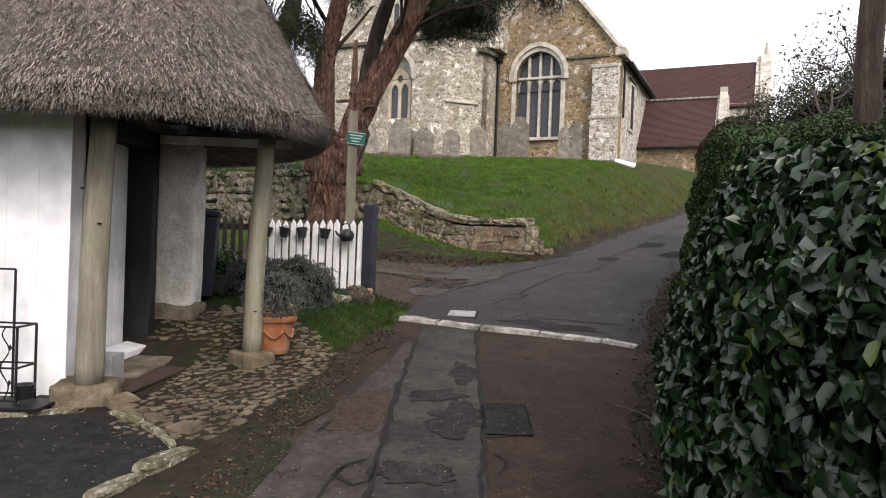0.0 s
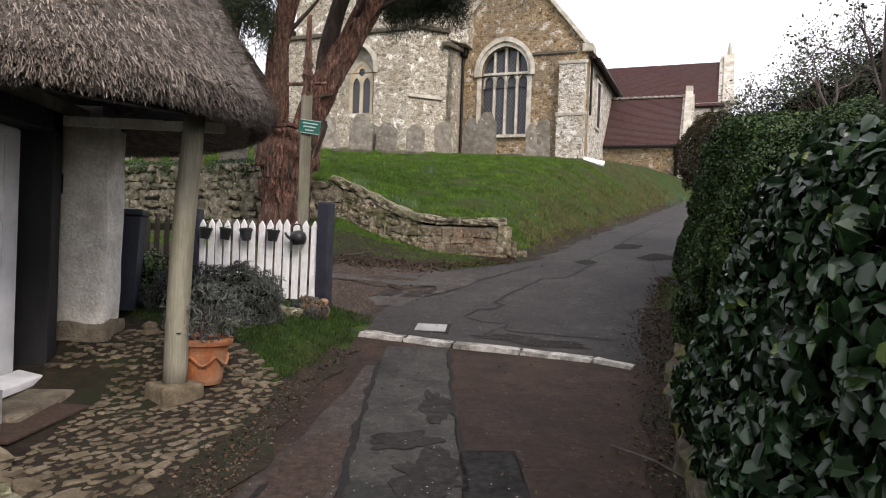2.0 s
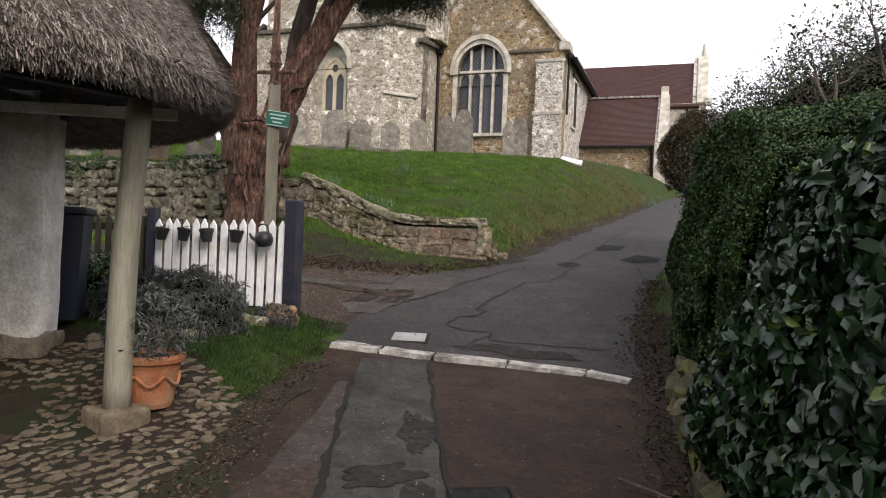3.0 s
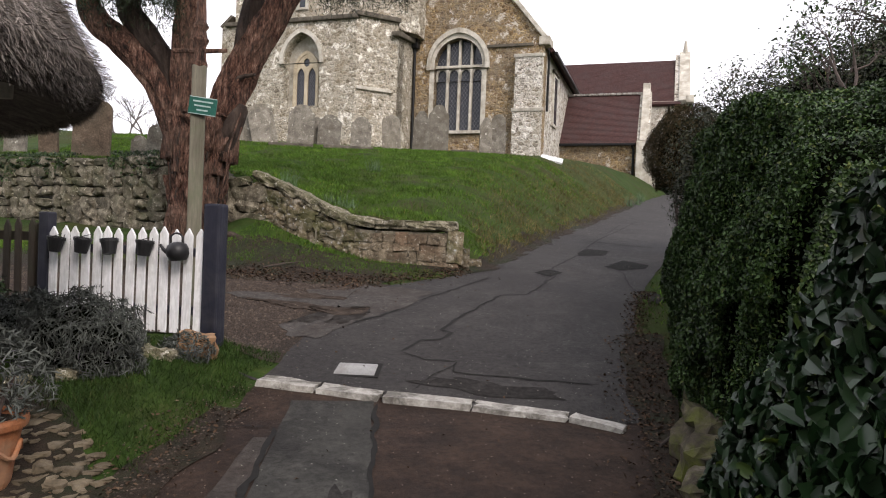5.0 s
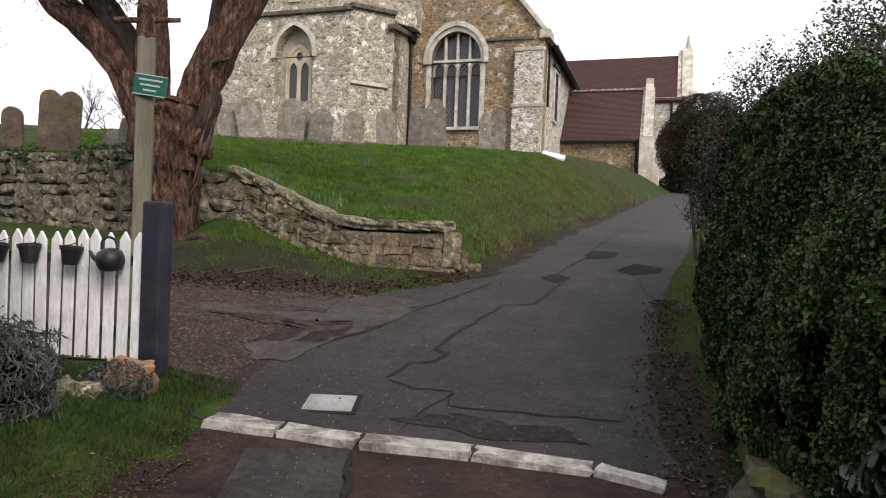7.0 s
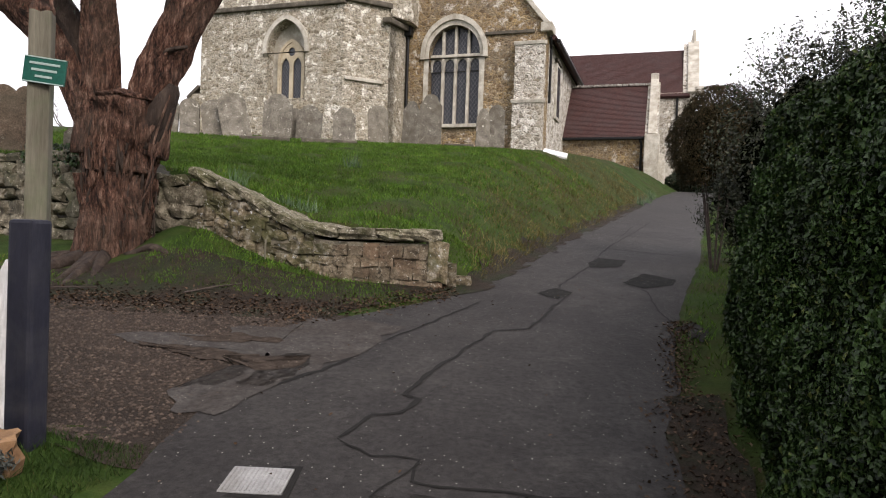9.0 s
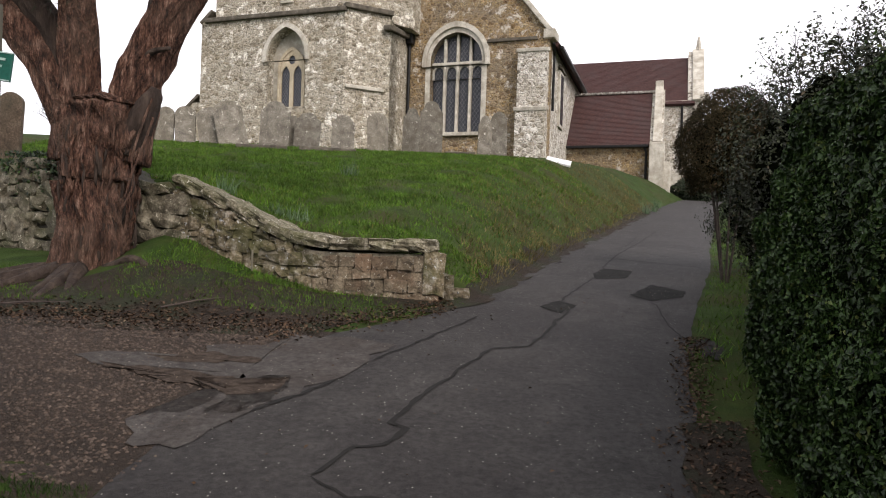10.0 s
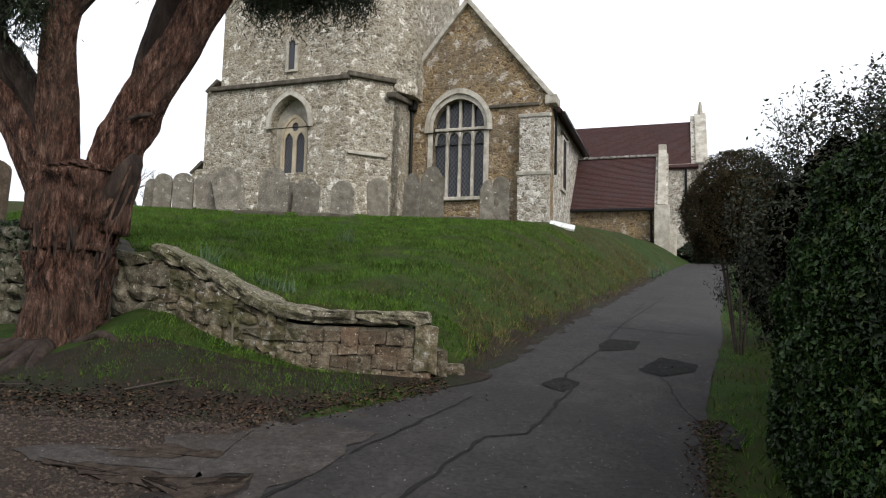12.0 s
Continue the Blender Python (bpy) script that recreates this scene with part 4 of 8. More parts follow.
bm = prism([(TX0 + 0.25, TY + 0.22), (TX1 + 0.05, TY + 0.22), (-6.65, TY + 1.42), (-5.9, TY + 2.6), (-5.75, 4.6), (TX0 + 0.25, 4.6)], 11.7, 25.0)
part("tower_upper", bm, M_tower, church, "upper stage of the rubble tower")
bm = bmesh.new()
box(bm, ((TX0 + TX1) / 2, TY + 0.02, 11.85), (TX1 - TX0 + 0.2, 0.36, 0.2), None, 0.05)
part("tower_string", bm, M_dark_string, church, "dark weathered string course")
d45 = Matrix.Rotation(math.radians(45), 3, "Z")
part("turret_string", boxed(((TX1 - 6.41) / 2, TY + 0.75, 12.0), (2.15, 0.4, 0.22), d45, 0.05), M_dark_string, church)
part("turret_setoff", boxed(((TX1 - 6.55) / 2, TY + 0.66, 8.7), (1.7, 0.25, 0.16), d45, 0.04), M_ashlar, church)
part("side_setoff", boxed((-6.38, -1.3, 11.45), (0.35, 2.4, 0.22), Matrix.Rotation(0.12, 3, "X"), 0.05), M_dark_string, church)
# tower west window: deep recess, two lights
part("tower_window_hood", ring_plate(arch(-10.55, 9.85, 10.0, 1.12, 1.5), arch(-10.55, 9.85, 10.0, 0.94, 1.28), TY - 0.12, TY + 0.02), M_ashlar, church)
part("recess_back", boxed((-10.55, TY + 0.5, 9.6), (2.0, 0.04, 4.4)), M_ashlar, church)
tg = part("tower_window", ring_plate(arch(-10.5, 7.9, 9.6, 0.66, 0.95), arch(-10.5, 7.98, 9.6, 0.54, 0.8), TY + 0.32, TY + 0.47), M_ashlar_new, church, "honey stone traceried two-light window")
for s in (-1, 1):
    cx = -10.5 + s * 0.29
    lt = bmesh.new()
    lv = [lt.verts.new((x, TY + 0.44, z)) for x, z in arch(cx, 7.95, 9.35, 0.23, 0.42, 5)]
    lt.faces.new(lv)
    part("window_glass", lt, M_glass, tg)
    lb = bmesh.new()
    leaded(lb, cx, 0.44, 7.98, 9.45, TY + 0.432, 0.12, 0.012)
    part("lattice", lb, M_lead, tg)
tfill = plate(arch(-10.5, 7.9, 9.6, 0.56, 0.82), [arch(-10.79, 7.97, 9.35, 0.2, 0.4, 5), arch(-10.21, 7.97, 9.35, 0.2, 0.4, 5), [(-10.5 + 0.17 * math.cos(a * math.pi / 4), 10.0 + 0.2 * math.sin(a * math.pi / 4)) for a in range(8)]], TY + 0.36, TY + 0.42)
part("tracery", tfill, M_ashlar_new, tg)
q = bmesh.new()
qv = [q.verts.new((-10.5 + 0.2 * math.cos(a * math.pi / 4), TY + 0.44, 10.0 + 0.23 * math.sin(a * math.pi / 4))) for a in range(8)]
q.faces.new(qv)
part("quatrefoil_glass", q, M_glass, tg)
part("tower_window_sill", boxed((-10.5, TY + 0.3, 7.82), (1.9, 0.5, 0.16), None, 0.04), M_ashlar, church)
# slit window above
part("slit_frame", ring_plate(arch(-10.72, 12.4, 13.6, 0.3, 0.38, 5), arch(-10.72, 12.5, 13.6, 0.16, 0.22, 5), TY + 0.14, TY + 0.24), M_ashlar, church)
sl = bmesh.new()
sv = [sl.verts.new((x, TY + 0.2, z)) for x, z in arch(-10.72, 12.5, 13.6, 0.16, 0.22, 5)]
sl.faces.new(sv)
part("slit_glass", sl, M_glass, church)
# stepped buttress at the far corner
bt = bmesh.new()
for x0, z0, z1 in ((-15.6, G0, 8.3), (-15.0, 8.3, 12.0)):
    box(bt, ((x0 + TX0) / 2 + 0.2, TY + 0.75, (z0 + z1) / 2), (TX0 - x0 + 0.4, 1.3, z1 - z0), None, 0.04)
part("tower_buttress", bt, M_tower, church, "stepped rubble buttress")
for x0, z in ((-15.6, 8.3), (-15.0, 12.0)):
    part("buttress_cap", boxed((x0 + 0.25, TY + 0.75, z + 0.08), (0.8, 1.4, 0.14), Matrix.Rotation(-0.7, 3, "Y"), 0.03), M_dark_string, church)

# porch built out from the aisle
VY, VR, VW = 5.73, 8.3, 4.0
part("porch_front_wall", boxed((VW / 2 - 0.1, VY + 0.35, (G0 + 7.6) / 2), (VW + 0.2, 0.6, 7.6 - G0), None, 0.0), M_gold, church, "golden rubble porch wall")
pg = plate([(VY, G0), (2 * VR - VY, G0), (2 * VR - VY, 7.6), (VR, 10.7), (VY, 7.6)], [], 0, 0.6)
pgo = part("porch_gable", pg, M_flint, church)
pgo.matrix_basis = Matrix.Translation((VW + 0.6, 0, 0)) @ Matrix.Rotation(math.radians(90), 4, "Z")
slope_roof("porch_roof", (-0.2, VR, 10.55), (VW, VR, 10.55), (-0.2, VY - 0.12, 7.45), (VW, VY - 0.12, 7.45), 0.12, M_rooftile, church, 40, "dark red tiled porch roof")
slope_roof("porch_roof", (-0.2, VR, 10.55), (VW, VR, 10.55), (-0.2, 2 * VR - VY + 0.12, 7.45), (VW, 2 * VR - VY + 0.12, 7.45), 0.12, M_rooftile, church, 40)
for i in range(14):
    part("ridge_tile", boxed((0.1 + i * 0.3, VR, 10.6), (0.28, 0.3, 0.13), None, 0.04), M_white_stone, church)
for s in (-1, 1):
    L = math.hypot(VR - VY, 3.3)
    ang = math.atan2(3.3, VR - VY)
    part("porch_coping", boxed((VW + 0.32, VR + s * (VR - VY) / 2, 9.2 + 0.06), (0.4, L + 0.15, 0.22), Matrix.Rotation(-s * ang, 3, "X"), 0.04), M_ashlar, church)
part("coping_head", boxed((VW + 0.32, VR, 10.95), (0.4, 0.4, 0.4), None, 0.05), M_ashlar, church)
bt = bmesh.new()
box(bt, (VW + 0.35, VY - 0.12, (G0 + 7.5) / 2), (0.7, 0.9, 7.5 - G0), None, 0.05)
box(bt, (VW + 0.75, VY + 0.1, (G0 + 6.6) / 2), (0.5, 0.7, 6.6 - G0), None, 0.08)
part("porch_buttress", bt, M_ashlar, church)
part("downpipe", tube([(VW - 0.25, VY - 0.15, 7.4), (VW - 0.15, VY - 0.12, 7.1), (VW - 0.15, VY - 0.1, 4.6)], [0.06] * 3), M_iron, church, "black iron downpipe")
part("porch_gutter", boxed((VW / 2 - 0.1, VY - 0.2, 7.38), (VW + 0.1, 0.13, 0.13), None, 0.03), M_iron, church)
# transept behind
NY, NR, NX = 14.7, 18.2, 6.4
part("transept_wall", boxed((NX / 2, NY + 0.4, (G0 + 11.5) / 2), (NX, 0.8, 11.5 - G0)), M_flint, church, "pale flint transept wall")
tg2 = plate([(NY, G0), (2 * NR - NY, G0), (2 * NR - NY, 11.5), (NR, 15.4), (NY, 11.5)], [], 0, 0.7)
tgo = part("transept_gable", tg2, M_flint, church)
tgo.matrix_basis = Matrix.Translation((NX + 0.1, 0, 0)) @ Matrix.Rotation(math.radians(90), 4, "Z")
slope_roof("transept_roof", (-6, NR, 15.0), (NX - 0.2, NR, 15.0), (-6, NY - 0.2, 11.25), (NX - 0.2, NY - 0.2, 11.25), 0.15, M_rooftile, church, 50, "dark red tiled roof")
slope_roof("transept_roof", (-6, NR, 15.0), (NX - 0.2, NR, 15.0), (-6, 2 * NR - NY + 0.2, 11.25), (NX - 0.2, 2 * NR - NY + 0.2, 11.25), 0.15, M_rooftile, church, 50)
for s in (-1, 1):
    L = math.hypot(NR - NY, 3.9)
    ang = math.atan2(3.9, NR - NY)
    part("transept_coping", boxed((NX, NR + s * (NR - NY) / 2, 13.45), (0.7, L + 0.2, 0.28), Matrix.Rotation(-s * ang, 3, "X"), 0.05), M_ashlar, church)
part("gable_cross", tube([(NX, NR, 15.1), (NX, NR, 15.5), (NX + 0.02, NR, 16.3)], [0.22, 0.2, 0.08], 6), M_ashlar, church, "stone finial")
part("kneeler", boxed((NX + 0.35, NY + 0.2, 11.6), (0.5, 0.7, 0.5), None, 0.08), M_ashlar, church)
part("downpipe", tube([(NX - 0.9, NY - 0.08, 11.2), (NX - 0.9, NY - 0.08, 7.4)], [0.07] * 2), M_iron, church, "black iron downpipe")
part("blocked_door", boxed((NX - 1.0, NY - 0.03, 6.2), (1.0, 0.1, 1.8), None, 0.03), M_ashlar, church)

# ---- cottage with thatched hood ----
cottage = thing("cottage", pose(-2.8, 6.05, 0), "whitewashed cottage with a rounded thatched porch hood on posts", "cottage")
INV = Matrix.Translation((2.8, -6.05, 0))


def cpart(name, bm, material, label="", parent=None, smooth=False):
    """A part of the cottage given in world metres."""
    bmesh.ops.transform(bm, matrix=INV, verts=bm.verts)
    return part(name, bm, material, parent or cottage, label, smooth)


# walls: south end, porch side with the door opening, the rest plain
south = bmesh.new()
box(south, (-5.4, 5.17, 1.45), (5.2, 0.24, 2.5))
cpart("end_wall", south, M_whitewash, "bright whitewashed boarded end wall")
for i in range(22):
    cpart("board", boxed((-2.87 - i * 0.235, 5.045, 1.42), (0.2335, 0.02, 2.3), None, 0.002), M_whitewash)
DX = -2.86
side = bmesh.new()
for y0, y1, z0, z1 in ((5.29, 5.5, 0.2, 2.75), (6.42, 7.25, 0.2, 2.75), (5.5, 6.42, 2.45, 2.75)):
    box(side, (DX - 0.12, (y0 + y1) / 2, (z0 + z1) / 2), (0.24, y1 - y0, z1 - z0))
cpart("porch_wall", side, M_plaster)
rest = bmesh.new()
box(rest, (-5.4, 7.37, 1.5), (5.3, 0.24, 2.6))
box(rest, (-7.9, 6.2, 1.5), (0.24, 2.4, 2.6))
cpart("rear_wall", rest, M_plaster)
door = cpart("door", boxed((DX - 0.12, 5.93, 1.53), (0.06, 0.78, 1.84), None, 0.008), M_whitewash, "white boarded door")
for i in range(4):
    cpart("door_board", boxed((DX - 0.083, 5.63 + i * 0.198, 1.53), (0.018, 0.192, 1.8), None, 0.005), M_whitewash, "", door)
cpart("door_sill", boxed((DX + 0.06, 5.93, 0.60), (0.22, 0.86, 0.06), Matrix.Rotation(0.12, 3, "Y"), 0.01), M_whitewash, "white weathered sill")
cpart("letter_plate", boxed((DX - 0.066, 5.72, 1.55), (0.02, 0.08, 0.13), None, 0.01), M_iron, "", door)
fr = bmesh.new()
box(fr, (DX - 0.02, 6.46, 1.55), (0.3, 0.14, 2.1), None, 0.01)
box(fr, (DX - 0.02, 5.48, 1.55), (0.2, 0.1, 2.1), None, 0.01)
box(fr, (DX - 0.02, 5.97, 2.52), (0.3, 1.1, 0.16), None, 0.01)
cpart("door_frame", fr, M_timber_dark, "black timber door frame")
# plastered pillar beyond the door
pil = bmesh.new()
box(pil, (-2.67, 6.95, 1.75), (0.38, 0.36, 1.75), None, 0.04)
bmesh.ops.subdivide_edges(pil, edges=pil.edges[:], cuts=5, use_grid_fill=True)
for v in pil.verts:
    v.co += Vector((noise.noise(v.co * 3.0), noise.noise(v.co * 3.0 + Vector((9, 0, 0))), 0)) * 0.025
cpart("pillar", pil, M_plaster, "worn cream plaster pillar", smooth=True)
plin = bmesh.new()
box(plin, (-2.67, 6.95, 0.7), (0.43, 0.42, 0.52), None, 0.05)
bmesh.ops.subdivide_edges(plin, edges=plin.edges[:], cuts=4, use_grid_fill=True)
for v in plin.verts:
    v.co += Vector((noise.noise(v.co * 5.0), noise.noise(v.co * 5.0 + Vector((9, 0, 0))), noise.noise(v.co * 4.0))) * 0.04
cpart("pillar_plinth", plin, M_render_dirt, "bare rubble plinth", smooth=True)
# porch posts on stone pads
for (bx, by, bz), (tx, ty, tz), rot in (((-2.56, 5.0, 0.55), (-2.54, 5.08, 2.55), 0.25), ((-1.66, 6.05, 0.64), (-1.585, 6.05, 2.55), 0.8)):
    pts = spline([(bx, by, bz - 0.02), (bx + 0.01, by, bz + 0.7), (bx - 0.01 + (tx - bx) * 0.6, by + (ty - by) * 0.6, bz + 1.3), (tx, ty, tz)], 14)
    cpart("porch_post", tube(pts, [(0.086 if rot > 0.5 else 0.1) - 0.012 * i / 14 for i in range(15)], 14, rough=0.06, seed=bx), M_post, "weathered round timber post", smooth=True)
    for kz, ka in ((0.35, 0.4), (0.8, 2.0), (1.15, 0.9), (1.4, 5.2)):
        cpart("knot", lathe([(0.001, 0), (0.016, 0.004), (0.018, 0.012), (0.004, 0.014)], 8, at=(bx + 0.078 * math.cos(ka - 1.5), by + 0.078 * math.sin(ka - 1.5), bz + kz)), M_timber_dark)
    padbm = bmesh.new()
    gz = float(ground_z(bx, by))
    box(padbm, (bx, by, (gz - 0.1 + bz) / 2), (0.31, 0.3, bz - gz + 0.1) if rot > 0.5 else (0.43, 0.4, bz - gz + 0.1), Matrix.Rotation(rot, 3, "Z"), 0.03)
    bmesh.ops.subdivide_edges(padbm, edges=[e for e in padbm.edges if e.calc_length() > 0.12], cuts=3, use_grid_fill=True)
    for v in padbm.verts:
        v.co += Vector((noise.noise(v.co * 6), noise.noise(v.co * 6 + Vector((3, 1, 0))), noise.noise(v.co * 5 + Vector((0, 4, 1))))) * 0.022
    cpart("stone_pad", padbm, M_cobble, "squared worn stone pad under the post", smooth=True)
# beams round the porch
for a, b, w, h, mt in (((-2.54, 5.12, 2.6), (-1.6, 6.06, 2.6), 0.1, 0.1, M_timber_dark), ((-1.6, 6.06, 2.6), (-2.5, 7.1, 2.6), 0.1, 0.1, M_timber_dark), ((-2.8, 6.55, 2.55), (-1.42, 6.25, 2.5), 0.03, 0.08, M_plaster)):
    va, vb = Vector(a), Vector(b)
    cpart("beam", boxed((va + vb) / 2, ((vb - va).length, w, h), (vb - va).to_track_quat("X", "Z").to_matrix(), 0.01), mt)
# thatch: stadium-shaped hipped roof
RC, RZ = Vector((-2.83, 6.06)), 2.42


def roof_ring(r, z, n_arc=36, x_end=-8.6):
    """Outline at distance r from the ridge line, from the rear round the hood to the front."""
    pts = [(x_end + (RC.x - x_end) * i / 8, RC.y + r, z) for i in range(8)]
    for i in range(n_arc + 1):
        a = math.pi / 2 - math.pi * i / n_arc
        pts.append((RC.x + r * math.cos(a), RC.y + r * math.sin(a), z))
    pts += [(RC.x + (x_end - RC.x) * i / 8, RC.y - r, z) for i in range(1, 9)]
    return pts


prof = [(0.9, RZ + 0.22), (1.3, RZ + 0.08), (1.58, RZ + 0.0), (1.70, RZ + 0.02), (1.765, RZ + 0.07), (1.775, RZ + 0.14), (1.72, RZ + 0.25)]
prof += [(1.72 * (1 - i / 16), RZ + 0.25 + 2.95 * i / 16 + 0.1 * math.sin(math.pi * i / 16)) for i in range(1, 17)]
rb = bmesh.new()
rings = []
for r, z in prof:
    ring = []
    for p in roof_ring(max(r, 0.02), z):
        v = Vector(p)
        w = noise.noise(v * 1.4) * 0.035 + noise.noise(v * 5.0) * 0.012
        ring.append(rb.verts.new(v + Vector((0, 0, w + 0.035 * max(0, v.x + 3.2)))))
    rings.append(ring)
for r0, r1 in zip(rings, rings[1:]):
    for k in range(len(r0) - 1):
        rb.faces.new((r0[k], r0[k + 1], r1[k + 1], r1[k]))
thatch = cpart("thatched_roof", rb, M_thatch, "thick weathered grey straw thatch", smooth=True)
# loose straw ends over the thatch
NS = 90000
arcs = RNG.uniform(0, 1, NS)
along = RNG.uniform(0, 1, NS) ** 1.25
ang = math.pi / 2 * 1.0 - math.pi * np.clip((arcs - 0.12) / 0.63, 0, 1)
rr_ = 1.79 * (1 - along * 0.98)
zz_ = RZ + 0.13 + 3.07 * along
sx = np.where(arcs < 0.12, RC.x - RNG.uniform(0, 3, NS), np.where(arcs > 0.75, RC.x - RNG.uniform(0, 4, NS), RC.x + rr_ * np.cos(ang)))
sy = np.where(arcs < 0.12, RC.y + rr_, np.where(arcs > 0.75, RC.y - rr_, RC.y + rr_ * np.sin(ang)))
ox = np.where((arcs < 0.12) | (arcs > 0.75), 0, np.cos(ang))
oy = np.where(arcs < 0.12, 1, np.where(arcs > 0.75, -1, np.sin(ang)))
down = np.stack([ox * 0.5, oy * 0.5, np.full(NS, -0.87)], -1) + RNG.normal(0, 0.2, (NS, 3))
outw = np.stack([ox * 0.87, oy * 0.87, np.full(NS, 0.5)], -1)
sidev = np.cross(down, outw)
sidev /= np.linalg.norm(sidev, axis=1)[:, None] + 1e-9
ln = RNG.uniform(0.018, 0.055, NS)[:, None]
wd = RNG.uniform(0.0016, 0.0042, NS)[:, None]
zz_ = zz_ + 0.035 * np.clip(sx + 3.2, 0, 9)
root = np.stack([sx, sy, zz_], -1) + outw * RNG.uniform(-0.005, 0.035, NS)[:, None]
tip = root + down * ln + outw * RNG.uniform(0.0, 0.035, NS)[:, None]
sv = np.stack([root - sidev * wd, root + sidev * wd, tip + sidev * wd * 0.6, tip - sidev * wd * 0.6], 1).reshape(-1, 3) + np.array([2.8, -6.05, 0])
NL = 26000
la = math.pi / 2 - math.pi * RNG.uniform(-0.25, 1.25, NL)
lq = RNG.uniform(0, 1, NL)
lr = 1.60 + 0.175 * np.sin(lq * math.pi * 0.5)
lz = RZ - 0.01 + 0.15 * lq ** 2
over = la > math.pi / 2
undr = la < -math.pi / 2
lx = np.where(over | undr, RC.x - RNG.uniform(0, 3.5, NL), RC.x + lr * np.cos(la))
ly = np.where(over, RC.y + lr, np.where(undr, RC.y - lr, RC.y + lr * np.sin(la)))
lo = np.stack([np.where(over | undr, 0, np.cos(la)), np.where(over, 1, np.where(undr, -1, np.sin(la))), np.zeros(NL)], -1)
ld = lo * 0.45 + np.array([0, 0, -0.8]) + RNG.normal(0, 0.28, (NL, 3))
lz = lz + 0.035 * np.clip(lx + 3.2, 0, 9)
lp = np.stack([lx, ly, lz], -1) - ld * 0.02
ls = np.cross(ld, lo + np.array([0, 0, 0.3]))
ls /= np.linalg.norm(ls, axis=1)[:, None] + 1e-9
lw = RNG.uniform(0.0018, 0.0042, NL)[:, None]
lt = lp + ld * RNG.uniform(0.02, 0.06, NL)[:, None]
lv = np.stack([lp - ls * lw, lp + ls * lw, lt + ls * lw * 0.6, lt - ls * lw * 0.6], 1).reshape(-1, 3) + np.array([2.8, -6.05, 0])
sv = np.concatenate([sv, lv])
tagged(ob_from("straw", big_mesh(sv, 4, [(0, 1, 2, 3)], "straw_ends"), M_straw, cottage), kind="stuff")

# ---- stones, kerb, walls ----
def rock_mesh(seed, rough=0.16, cuts=1, sharp=0.6):
    """A worn stone of unit size, broad and slightly lopsided."""
    bm = bmesh.new()
    bmesh.ops.create_cube(bm, size=1.0)
    bmesh.ops.subdivide_edges(bm, edges=bm.edges[:], cuts=cuts, use_grid_fill=True)
    for v in bm.verts:
        s = v.co.copy()
        ball = s.normalized() * 0.62
        v.co = s.lerp(ball, 1 - sharp)
        n = Vector((noise.noise(s * 2.1 + Vector((seed * 3.1, 0, 0))), noise.noise(s * 2.1 + Vector((0, seed * 5.3, 0))), noise.noise(s * 2.1 + Vector((0, 0, seed * 7.7)))))
        v.co += n * rough
    me = bpy.data.meshes.new("stone")
    bmesh.ops.recalc_face_normals(bm, faces=bm.faces)
    bm.to_mesh(me)
    bm.free()
    return me


def rock_set(material, n, rough, sharp, cuts=1):
    res = []
    for i in range(n):
        me = rock_mesh(i + 1, rough, cuts, sharp)
        me.materials.append(material)
        res.append(me)
    return res


R_dry = rock_set(M_stone, 12, 0.34, 0.6)
R_block = rock_set(M_stone_gold, 12, 0.2, 0.78)
R_cob = rock_set(M_cobble, 8, 0.34, 0.62)
R_white = rock_set(M_white_stone, 5, 0.075, 0.96, 3)
R_cop = rock_set(M_coping, 6, 0.17, 0.78, 3)


def piece(name, me, m, parent, label=""):
    ob = new(name, me)
    ob.parent = parent
    ob.matrix_basis = m
    return tagged(ob, label)


def rest_along(path):
    """Length along a plan path, with a function that gives place and direction at a length."""
    pts = [Vector(p) for p in path]
    cum = [0.0]
    for a, b in zip(pts, pts[1:]):
        cum.append(cum[-1] + (b - a).length)

    def at(s):
        for i in range(len(pts) - 1):
            if s <= cum[i + 1] or i == len(pts) - 2:
                u = (s - cum[i]) / (cum[i + 1] - cum[i])
                d = (pts[i + 1] - pts[i]).normalized()
                return pts[i].lerp(pts[i + 1], u), d
    return cum[-1], at


